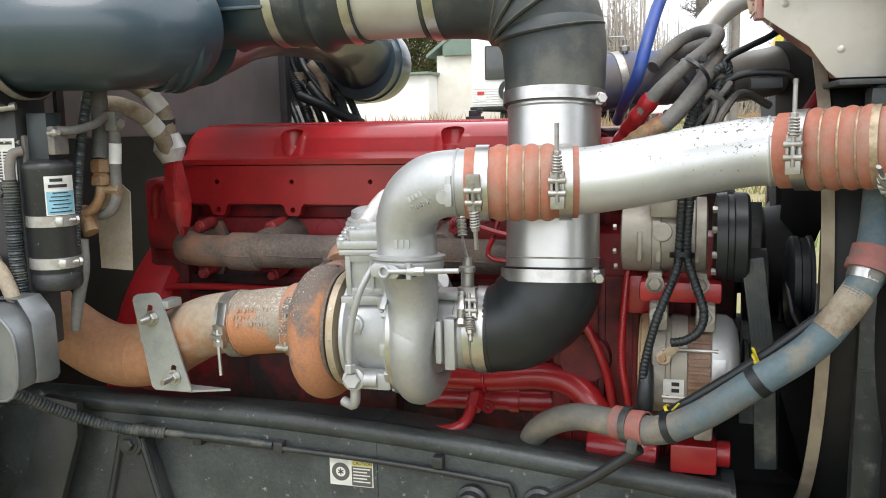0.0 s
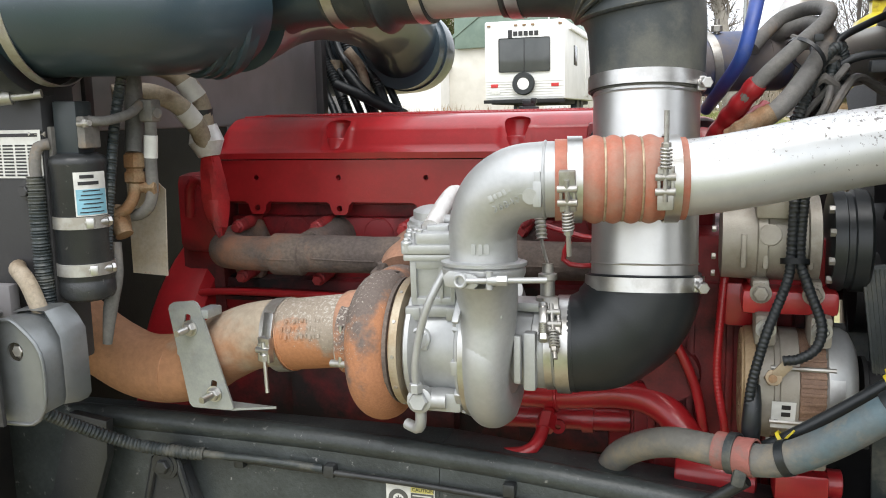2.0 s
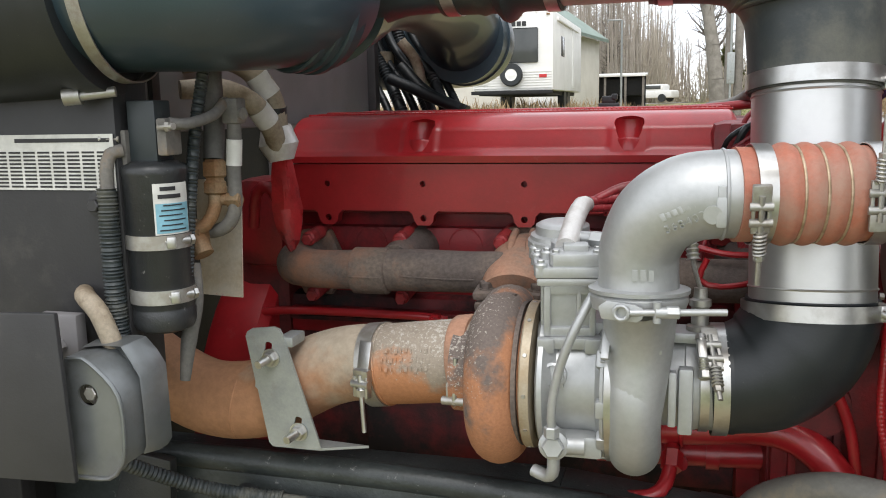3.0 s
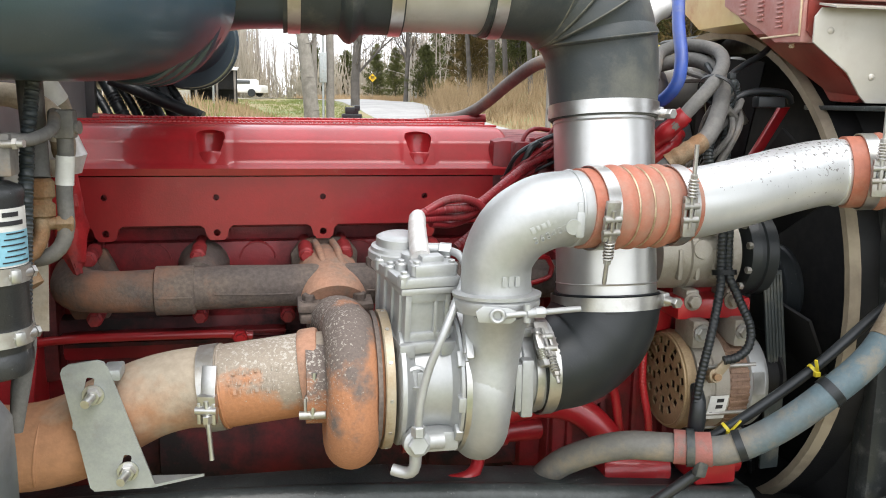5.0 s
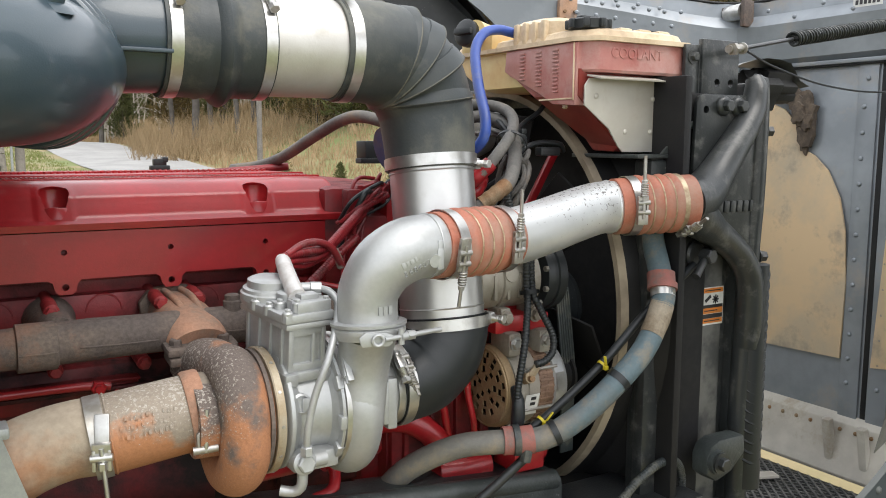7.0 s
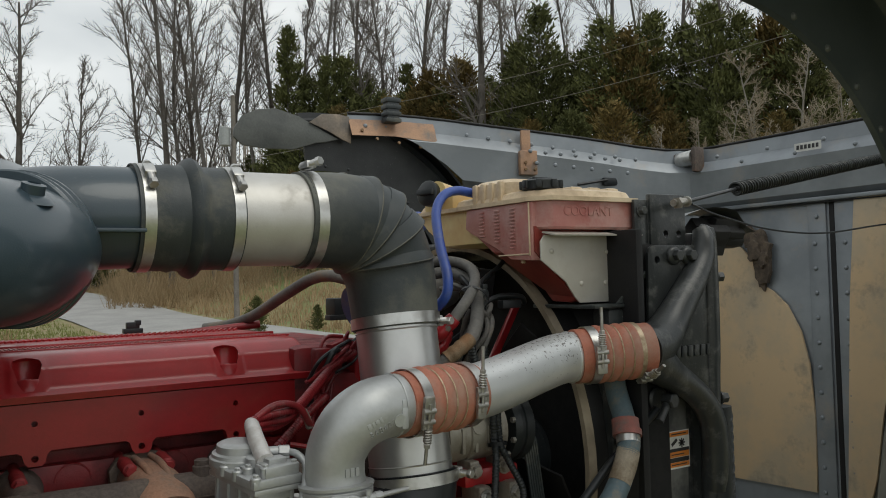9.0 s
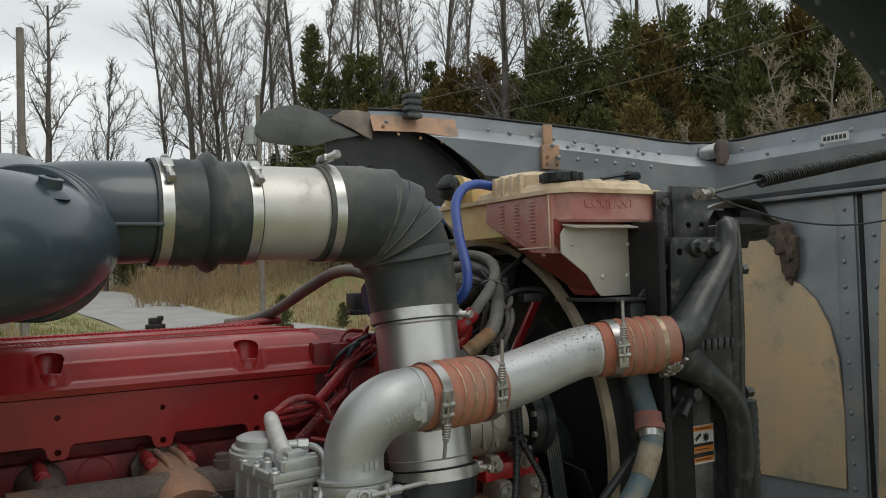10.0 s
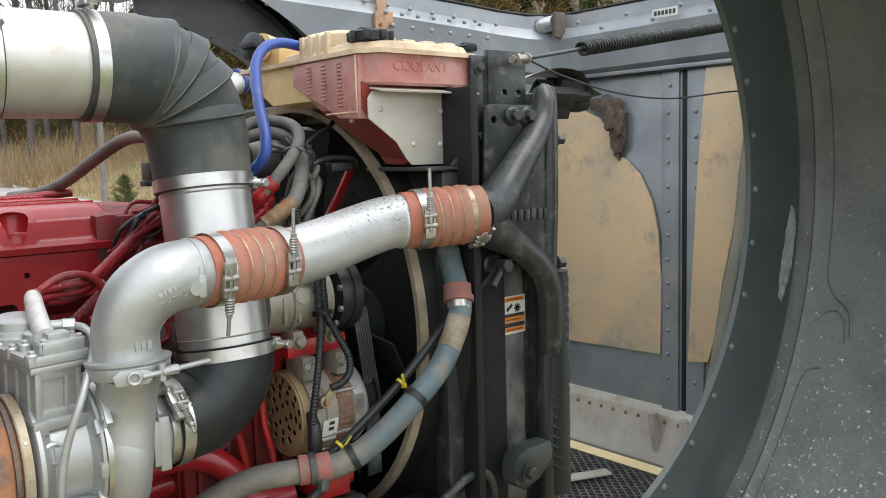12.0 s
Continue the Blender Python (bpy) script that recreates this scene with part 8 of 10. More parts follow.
part("trough", sheet_between([strip([(-0.751, 1.270), (-0.730, 1.272), (-0.715, 1.267), (-0.695, 1.249), (-0.679, 1.228), (-0.677, 1.195), (-0.676, 1.162), (-0.684, 1.138)], 1.170),
                              strip([(-0.750, 1.272), (-0.726, 1.276), (-0.706, 1.272), (-0.690, 1.255), (-0.675, 1.235), (-0.673, 1.2), (-0.672, 1.162), (-0.678, 1.143)], 1.212),
                              strip([(-0.748, 1.276), (-0.718, 1.280), (-0.692, 1.280), (-0.680, 1.262), (-0.669, 1.243), (-0.667, 1.20), (-0.667, 1.156), (-0.672, 1.144)], 1.200)], 0.003), SHIELD, sh, smooth=50)
part("outer_plate", sheet_between([strip([(-0.748, 1.276), (-0.718, 1.280), (-0.692, 1.280), (-0.680, 1.262), (-0.669, 1.243), (-0.667, 1.20), (-0.667, 1.156), (-0.672, 1.144)], 1.199),
                                   strip([(-0.746, 1.279), (-0.70, 1.283), (-0.688, 1.282), (-0.673, 1.266), (-0.662, 1.248), (-0.661, 1.2), (-0.661, 1.15), (-0.668, 1.14)], 1.222),
                                   strip([(-0.746, 1.279), (-0.70, 1.283), (-0.688, 1.282), (-0.673, 1.266), (-0.662, 1.248), (-0.661, 1.2), (-0.661, 1.15), (-0.668, 1.14)], 1.240)], 0.003), SHIELD, sh, smooth=40)
part("front_plate", cut(prism([(-0.751, 1.270), (-0.730, 1.272), (-0.715, 1.267), (-0.695, 1.249), (-0.679, 1.228), (-0.676, 1.162), (-0.684, 1.138), (-0.701, 1.122), (-0.751, 1.120), (-0.755, 1.2)], 0.004, Matrix.Translation((0, 1.174, 0)) @ XZ), rod((-0.722, 1.1, 1.226), (-0.722, 1.3, 1.226), 0.014, 20)), SHIELD, sh)
part("plate_rim", sweep([(-0.745, 1.169, 1.271), (-0.730, 1.169, 1.272), (-0.715, 1.169, 1.267), (-0.679, 1.169, 1.228), (-0.676, 1.169, 1.162), (-0.684, 1.169, 1.138), (-0.701, 1.169, 1.122), (-0.748, 1.169, 1.120)], 0.0028, n=8), SHIELD, sh)
part("slot", box((-0.6785, 1.2045, 1.180), (0.006, 0.014, 0.046), 0.002), DARK, sh)
part("stud", join(hexagon((-0.722, 1.185, 1.226), (0, -1, 0), 0.009, 0.012), lathe([(0, 0.022), (0.004, 0.022)], (-0.722, 1.195, 1.226), (0, -1, 0), 18)), STEEL_DIRTY, sh)
part("side_flange", box((-0.795, 1.150, 1.225), (0.12, 0.008, 0.21), 0.003, (0, -2, 0)), CAB_LIGHT, sh)

# profile of the rim, from the top edge down: offset towards the engine, height below the edge
RIM = [(0.0, 0.0), (0.004, 0.055), (0.030, 0.085), (0.040, 0.10), (0.036, 0.13), (0.030, 0.235), (0.012, 0.25), (0.0, 0.26)]
EDGE = [(0.798, 3.05, 2.300), (0.97, 3.03, 2.303), (1.15, 3.0, 2.297), (1.363, 2.93, 2.274), (1.599, 2.86, 2.25), (1.836, 2.78, 2.221), (2.003, 2.72, 2.195), (2.12, 2.665, 2.180), (2.20, 2.60, 2.175), (HX, 2.50, 2.175), (HX, 2.2, 2.177), (HX, 1.8, 2.18), (HX, 1.3, 2.18), (HX, 0.95, 2.17)]
rows = []
for i, e in enumerate(EDGE):
    a, b = V(EDGE[max(i - 1, 0)]), V(EDGE[min(i + 1, len(EDGE) - 1)])
    d = (b - a).normalized()
    inward = V((-d.y, d.x, 0)).normalized()
    inward = inward if inward.dot(V((-1, -1, 0))) > 0 else -inward
    rows.append([V(e) + inward * o - V((0, 0, h)) for o, h in RIM])
FAR_ARCH = V((0.72, 0, 1.54))
ARCH_CUT = rod((FAR_ARCH.x, 2.4, FAR_ARCH.z), (FAR_ARCH.x, 3.6, FAR_ARCH.z), 0.735, 64)
part("rim", cut(sheet_between(rows, 0.006), ARCH_CUT), HOOD, hood, smooth=30)
part("rim_edge", sweep([V(e) + V((0, 0, 0.004)) for e in EDGE], 0.006, n=8, step=0.05), DARK, hood)
part("front_panel", box((HX + 0.006, 2.32, 1.26), (0.012, 0.72, 1.40), 0.002), HOOD, hood)
part("front_panel", box((HX + 0.006, 1.45, 1.26), (0.012, 0.94, 1.40), 0.002), HOOD, hood)
for y in (2.035, 1.925):
    part("seam_strip", box((HX - 0.004, y, 1.25), (0.01, 0.075, 1.34), 0.002), HOOD, hood)
part("seam_gap", box((HX + 0.001, 1.978, 1.25), (0.006, 0.02, 1.34), 0.001), DARK, hood)
part("joint_strip", box((HX - 0.016, 1.75, 1.915), (0.02, 1.7, 0.016), 0.004), HOOD, hood)
part("joint_gap", box((HX - 0.010, 1.75, 1.902), (0.02, 1.7, 0.005), 0.001), DARK, hood)
rivet = lathe([(0, 0.009), (0.004, 0.008), (0.007, 0.004)], (0, 0, 0), (-1, 0, 0), 10)
riv_me = mesh_object("rivet", rivet, HOOD, (0, 0, 0))
riv_me.parent = hood


def put_rivet(at, side_=False):
    o = bpy.data.objects.new("rivet", riv_me.data)
    scene.collection.objects.link(o)
    o.parent = hood
    o.matrix_basis = Matrix.Translation(V(at) - BASE[hood.name]) @ (pose(0, 0, 0, 0, 0, 60) if side_ else Matrix.Identity(4))


riv_me.matrix_basis = Matrix.Translation(V((HX - 0.009, 2.035, 1.85)) - BASE[hood.name])
for i in range(12):
    for y in (2.045, 1.925):
        put_rivet((HX - 0.009, y, 1.75 - 0.092 * i))
for i in range(14):
    put_rivet((HX - 0.003, 2.62 - 0.055 * i, 0.602))
for i in range(12):
    put_rivet((HX - 0.042, 2.45 - 0.12 * i, 2.095 if i % 2 else 2.13))
# bolts along the far side's rim
for i, (x, y, z) in enumerate([(0.86 + 0.085 * i, 3.035 - 0.004 * i if i < 5 else 3.0 - 0.033 * (i - 4), 2.255 - 0.002 * i if i < 5 else 2.25 - 0.0125 * (i - 4)) for i in range(14)]):
    put_rivet((x, y - 0.012, z), True)
for i in range(7):
    put_rivet((1.50 + 0.06 * i, 2.815 - 0.023 * i, 2.165 - 0.006 * i), True)
    if i < 6:
        put_rivet((1.52 + 0.075 * i, 2.80 - 0.026 * i, 2.115 - 0.008 * i), True)
# far side wall with the wheel arch cut out of it
ARCH = V((0.37, 0, 1.54))
lower = []
for i, (x, y, z) in enumerate(EDGE[:9]):
    col = []
    for k in range(10):
        zz = z - 0.25 - (z - 0.25 - 0.60) * k / 9
        col.append(V((x, y, zz)))
    lower.append(col)
part("far_side", cut(sheet_between(lower, 0.012), ARCH_CUT), HOOD, hood)
part("side_step", cut(sheet_between([[V((x, y - 0.004, z - 0.14)), V((x, y - 0.018, z - 0.155)), V((x, y - 0.018, z - 0.26)), V((x, y - 0.002, z - 0.28))] for x, y, z in EDGE[3:9]], 0.004), box((1.3, 2.9, 2.0), (0.1, 0.1, 0.1), 0)), HOOD, hood)
part("bare_patch", join(sheet_between([[V((x, y - 0.008 - 0.03 * k / 3, z - 0.02 - 0.022 * k - (0.012 if x > 1.0 and k > 1 else 0))) for k in range(4)] for x, y, z in EDGE[0:3]], 0.003)), HOOD_EDGE, hood, "bare tan fibreglass patch")
part("edge_bracket", prism([(-0.05, -0.03), (0.0, 0.004), (0.06, 0.010), (0.115, 0.004), (0.125, -0.04), (0.12, -0.10), (0.08, -0.085), (0.03, -0.06)], 0.006, face_to((0.685, 3.045, 2.285), (0, -1, 0)), 0.002), HOOD_DUST, hood, "dusty grey-tan edge bracket")
for i in range(7):
    x = 0.84 + 0.048 * i
    part("patch_bolt", hexagon((x, 3.012 - 0.03 * (i % 2), 2.235 - 0.03 * (i % 2) - 0.005 * i), (0, -1, 0.2), 0.007, 0.005), FITTING, hood)
bump = thing("hood_bumper", (0.955, 2.99, 2.26), "ribbed black rubber bumper on the hood edge", "rubber bumper")
part("bellows", join(*[box((0.955, 2.985, 2.275 + 0.026 * i), (0.066, 0.05, 0.018), 0.006) for i in range(4)], box((0.955, 2.985, 2.315), (0.052, 0.04, 0.10), 0.004)), RUBBER_GREY, bump)
latch = thing("hood_latch", (1.51, 2.85, 2.09), "rusty tan hood latch bracket with bolts", "latch")
part("bracket", join(box((1.505, 2.852, 2.195), (0.04, 0.015, 0.12), 0.003, (0, 0, -17)), box((1.505, 2.84, 2.12), (0.075, 0.03, 0.10), 0.006, (0, 0, -17))), HOOD_EDGE, latch)
for dx, dz in ((-0.02, -0.028), (0.02, -0.028), (-0.02, 0.0), (0.02, 0.0)):
    part("bolt", hexagon((1.505 + dx, 2.824 - dx * 0.3, 2.12 + dz), (-0.3, -1, 0), 0.007, 0.006), FITTING, latch)
catch = thing("hood_catch", (2.19, 2.585, 2.09), "chrome hood catch in a rusted bracket", "catch")
part("roller", rod((2.165, 2.63, 2.135), (2.165, 2.55, 2.14), 0.032, 20), STEEL, catch, "chrome roller")
part("cheek", box((2.175, 2.640, 2.125), (0.06, 0.02, 0.075), 0.008), RUST_BROWN, catch)
part("cheek", box((2.175, 2.540, 2.130), (0.06, 0.022, 0.105), 0.008), RUST_BROWN, catch)
part("rust_streak", box((HX - 0.034, 2.575, 2.03), (0.004, 0.06, 0.12), 0.001), RUST_BROWN, catch)
single("release_knob", join(box((1.86, 2.735, 2.045), (0.09, 0.02, 0.035), 0.01), rod((1.70, 2.76, 2.03), (1.83, 2.725, 2.05), 0.006, 8)), RUBBER, (1.86, 2.735, 2.03), "small black release handle on the hood wall", "handle")
badge = thing("hood_badge", (HX - 0.04, 2.03, 2.09), "small white maker badge on the hood rim", "badge")
bm_ = face_to((HX - 0.0425, 2.035, 2.112), (-1, 0, 0.05))
part("plate", plate_on(bm_, -0.055, -0.016, 0.055, 0.016, 0.002), LABEL_WHITE, badge)
part("bar", join(*[plate_on(Matrix.Translation((-0.0022, 0, 0)) @ bm_, -0.046 + 0.016 * i, -0.008, -0.035 + 0.016 * i, 0.008, 0.0006) for i in range(6)]), INK, badge)
# insulation sheets on the wall
ins = thing("insulation_sheet", (HX - 0.02, 2.4, 0.81), "torn tan insulation sheet peeling off the hood wall", "insulation", "insulation sheets")
part("sheet", prism([(-2.90, 0.80), (-2.075, 0.825), (-2.070, 1.10), (-2.085, 1.30), (-2.115, 1.42), (-2.17, 1.52), (-2.23, 1.575), (-2.285, 1.60), (-2.30, 1.68), (-2.37, 1.75), (-2.47, 1.79), (-2.62, 1.80), (-2.90, 1.80)], 0.010, Matrix(((0, 0, -1, HX - 0.006), (-1, 0, 0, 0), (0, 1, 0, 0), (0, 0, 0, 1))), 0.002), FOIL, ins)
random.seed(3)
def ragged(cy, cz, w, h, n, depth, off):
    """An irregular lump of foam lying on the wall."""
    out = []
    for i in range(n):
        a = 2 * math.pi * i / n
        k = random.uniform(0.6, 1.15)
        out.append((-(cy + w * k * math.cos(a)), cz + h * k * math.sin(a)))
    return prism(out, depth, Matrix(((0, 0, -1, HX - off), (-1, 0, 0, 0), (0, 1, 0, 0), (0, 0, 0, 1))), 0.004)


part("torn_edge", join(ragged(2.315, 1.79, 0.055, 0.05, 17, 0.022, 0.012), ragged(2.27, 1.745, 0.05, 0.075, 19, 0.026, 0.014), ragged(2.26, 1.68, 0.04, 0.075, 19, 0.022, 0.014), ragged(2.285, 1.73, 0.03, 0.045, 13, 0.02, 0.034), ragged(2.25, 1.70, 0.022, 0.04, 13, 0.018, 0.034), ragged(2.268, 1.615, 0.018, 0.05, 13, 0.016, 0.012), ragged(2.37, 1.80, 0.05, 0.03, 15, 0.018, 0.012)), FOAM, ins, "crumbled brown torn foam edge")
ins2 = thing("insulation_sheet", (HX - 0.02, 1.8, 0.81), "clean tan insulation sheet on the hood wall", "insulation", "insulation sheets")
part("sheet", prism([(-1.953, 0.816), (-1.866, 0.828), (-1.841, 0.92), (-1.809, 1.132), (-1.766, 1.338), (-1.747, 1.538), (-1.721, 1.732), (-1.732, 1.915), (-1.882, 1.905), (-1.914, 1.538)], 0.010, Matrix(((0, 0, -1, HX - 0.006), (-1, 0, 0, 0), (0, 1, 0, 0), (0, 0, 0, 1))), 0.002), FOIL, ins2)
TURN = ((1.96, 1.700), (1.73, 1.690), (1.538, 1.715), (1.338, 1.735), (1.132, 1.778), (0.92, 1.812), (0.62, 1.880))
part("near_turn", sheet_between([[V((HX - 0.004 - 0.30 * k * k, y + 0.03 - 0.17 * k, z)) for k in (0, 0.15, 0.3, 0.5, 0.75, 1.0)] for z, y in TURN], 0.006), OLIVE, hood, "olive-grey inside of the hood's near side")
# bottom flange and grille floor
part("bottom_flange", join(prism([(HX + 0.012, 0.62), (HX - 0.004, 0.615), (HX - 0.03, 0.59), (HX - 0.06, 0.40), (HX - 0.05, 0.385), (HX + 0.012, 0.385)], 1.75, Matrix.Translation((0, 2.75, 0)) @ XZ, 0.004), *[box((HX - 0.05, y, 0.50), (0.03, 0.035, 0.22), 0.01, (0, -12, 0)) for y in (2.07, 1.93)]), FLANGE, hood)
for i in range(14):
    part("rivet", lathe([(0, 0.008), (0.003, 0.007), (0.005, 0.003)], (HX - 0.036, 2.66 - 0.062 * i, 0.566), (-1, 0, 0.2), 10), FITTING, hood)
grille = thing("grille_floor", (1.6, 1.9, 0.36), "black diamond-mesh grille lying under the tilted hood", "grille")
part("backing", box((1.55, 1.9, 0.345), (1.25, 1.9, 0.02), 0.004), DARK, grille)
bars = []
for i in range(-42, 43):
    for sgn in (1, -1):
        dx, dy = sgn * math.sin(radians(38)), math.cos(radians(38))
        c = 0.035 * i
        ends = sorted(((-0.60 - c) / dx, (0.60 - c) / dx))
        s0, s1 = max(ends[0], -0.92 / dy), min(ends[1], 0.92 / dy)
        if s1 - s0 > 0.03:
            m_ = (s0 + s1) / 2
            bars.append(box((1.55 + c + dx * m_, 1.9 + dy * m_, 0.362 + 0.002 * sgn), (0.008, s1 - s0, 0.006), 0, (0, 0, -38 * sgn)))
part("mesh_bars", join(*bars), MESH_GREY, grille)
part("strap", box((1.72, 2.28, 0.385), (0.62, 0.05, 0.01), 0.002, (0, 0, -22)), PLATE_WHITE, grille, "pale flat strap")
part("strap", box((1.98, 2.62, 0.385), (0.4, 0.05, 0.01), 0.002, (0, 0, -22)), PLATE_WHITE, grille, "pale flat strap")
base = single("front_bumper", box((1.5, 2.0, 0.22), (1.4, 2.3, 0.24), 0.04), DARK, (1.5, 2.0, 0.1), "dark front bumper under the tilted hood", "bumper")


def fender(y_in, y_out, name, label, a_top=104, stock=LINER):
    """A half-round wheel fender, its mouth towards the cab: inner flange, liner and outer skin."""
    s = 1 if y_out > y_in else -1
    f = thing(name, (0.9, (y_in + y_out) / 2, 0.9), label, "fender", "fenders")

    def arc(prof, a0, a1, n=56):
        v, fa = [], []
        for i in range(n + 1):
            w = radians(a0 + (a1 - a0) * i / n)
            for r, y in prof:
                v.append((ARCH.x + r * math.cos(w), y, ARCH.z + r * math.sin(w)))
        k = len(prof)
        for i in range(n):
            for j in range(k):
                fa.append((i * k + j, i * k + (j + 1) % k, (i + 1) * k + (j + 1) % k, (i + 1) * k + j))
        fa.append(tuple(reversed(range(k))))
        fa.append(tuple(range(n * k, (n + 1) * k)))
        return v, fa
    part("inner_flange", arc([(0.541, y_in), (0.546, y_in + 0.008 * s), (0.72, y_in + 0.008 * s), (0.745, y_in - 0.0 * s), (0.735, y_in - 0.012 * s)], -92, a_top), FLANGE_BLACK if stock is LINER else stock, f)
    part("liner", arc([(0.735, y_in), (0.742, y_in + 0.03 * s), (0.735, y_in + 0.035 * s), (0.745, y_in + 0.05 * s), (0.75, y_in + 0.2 * s), (0.75, y_out), (0.765, y_out), (0.765, y_in)], -92, a_top), stock, f)
    part("lip", arc([(0.70, y_out), (0.70, y_out + 0.01 * s), (0.775, y_out + 0.01 * s), (0.775, y_out)], -92, a_top), stock, f)
    for i in range(18):
        w = radians(-80 + 10 * i)
        part("rivet", lathe([(0, 0.007), (0.003, 0.006), (0.005, 0.003)], (ARCH.x + 0.560 * math.cos(w), y_in + 0.008 * s * (1 if s < 0 else 0), ARCH.z + 0.560 * math.sin(w)), (0, -1, 0), 10), stock, f)
    return f, arc


near, arc = fender(0.97, 0.52, "near_fender", "dark moulded inner side of the near wheel fender")
def on_liner(a, y, r=0.7465):
    return V((ARCH.x + r * math.cos(radians(a)), y, ARCH.z + r * math.sin(radians(a))))


for y, a0, a1 in ((0.940, -85, 50), (0.922, -85, 20)):
    part("moulded_ridge", sweep([on_liner(a0 + (a1 - a0) * i / 30, y) for i in range(31)], 0.0028, n=8, step=0.03), LINER, near)
part("moulded_ridge", sweep([on_liner(a, 0.902) for a in range(48, -13, -6)] + [on_liner(-14.5, 0.897), on_liner(-16.5, 0.880), on_liner(-17.5, 0.862), on_liner(-19, 0.848), on_liner(-22, 0.842)], 0.0030, n=8, step=0.012), LINER, near)
part("moulded_ridge", sweep([on_liner(-20.5, 0.915), on_liner(-18.8, 0.895), on_liner(-18.4, 0.875), on_liner(-20, 0.857), on_liner(-23, 0.850)], 0.0022, n=8, step=0.012), LINER, near)
part("moulded_ridge", sweep([on_liner(-27, 0.885), on_liner(-27.6, 0.905), on_liner(-30, 0.915)] + [on_liner(a, 0.918) for a in range(-36, -80, -8)], 0.0028, n=8, step=0.012), LINER, near)
part("edge_gap", arc([(0.7335, 0.9675), (0.7335, 0.9695), (0.7375, 0.9695), (0.7375, 0.9675)], -80, 20, 60), DARK, near, "thin dark joint along the flange")
rs = random.Random(5)
scuff = []
for i in range(44):
    k = i / 22 if i < 22 else (44 - i) / 22
    side_ = -1 if i < 22 else 1
    a = radians(-3.0 - 15.5 * k)
    r = 0.7000 - 0.010 * k + side_ * (0.0060 + 0.0135 * math.sin(math.pi * min(1, k * 1.02)) ** 0.6) + rs.uniform(-0.003, 0.003)
    scuff.append((ARCH.x + r * math.cos(a), ARCH.z + r * math.sin(a)))
part("scuff", prism(scuff, 0.0006, Matrix.Translation((0, 0.9618, 0)) @ XZ), SCUFF, near, "ragged chalky grey scuff")
ARCH.x = FAR_ARCH.x
far, arc2 = fender(3.09, 3.42, "far_fender", "dark inner side of the far wheel fender with rubber flap", 98, BLACK)
flap = [(0.346, 2.184), (0.35, 2.215), (0.38, 2.262), (0.44, 2.290), (0.509, 2.298), (0.60, 2.275), (0.70, 2.225), (0.76, 2.20), (0.70, 2.185), (0.664, 2.18), (0.572, 2.150), (0.46, 2.148), (0.38, 2.155)]
part("flap", prism(flap, 0.012, Matrix.Translation((0, 3.06, 0)) @ XZ, 0.003), LINER, far, "curled black rubber flap")
part("skin", arc2([(0.78, 3.06), (0.79, 3.06), (0.79, 3.45), (0.78, 3.45)], -92, 70), BLACK, far)

# ---- hood spring and cable ----
sp = thing("hood_spring", (1.5, 1.6, 1.9), "black coil spring and cable holding the hood", "spring")
S0, S1, S2 = V((0.756, 1.386, 1.806)), V((1.096, 1.509, 1.861)), V((2.15, 1.73, 2.025))
part("coil", helix(S1, S2, 0.0150, 0.0038, 74, n=6, per=14), COIL, sp)
part("core", rod(S1, S2, 0.006, 10), DARK, sp)
part("rod", rod(S0, S1, 0.0045, 8), BLACK, sp)
part("end_fitting", join(rod(S0 - V((0.02, 0.0, 0)), S0 + (S1 - S0) * 0.14, 0.008, 12), hexagon(S0 + V((-0.012, -0.002, 0)), (1, 0.2, 0.1), 0.013, 0.012), lathe([(0, 0.012), (0.004, 0.012)], S0 + (S1 - S0) * 0.1, S1 - S0, 16)), STEEL_DIRTY, sp)
part("cable", sweep([S0 + V((0.05, 0.01, 0.0)), (1.0, 1.48, 1.79), (1.3, 1.56, 1.765), (1.6, 1.60, 1.76), (1.95, 1.62, 1.79), (2.2, 1.6, 1.80)], 0.0026, n=8), RUBBER, sp)
bow = thing("torn_duct", (1.0, 1.62, 1.70), "torn grey sheet and black foam behind the radiator support", "air duct")
part("bent_sheet", sheet_between([[V((0.94 + 0.29 * u, 1.555 + 0.10 * k, 1.770 + 0.050 * math.sin(0.35 + 2.4 * u) - 0.012 * k - (0.03 if u > 0.85 else 0))) for u in (0, 0.15, 0.3, 0.45, 0.6, 0.75, 0.88, 1.0)] for k in (0, 0.5, 1)], 0.004), SHIELD, bow, "dull grey curled sheet")
part("foam", join(ragged(1.60, 1.765, 0.05, 0.045, 15, 0.10, HX - 1.19), ragged(1.62, 1.745, 0.045, 0.035, 13, 0.09, HX - 1.22), ragged(1.59, 1.745, 0.05, 0.05, 13, 0.09, HX - 1.12)), DARK, bow, "black torn foam")

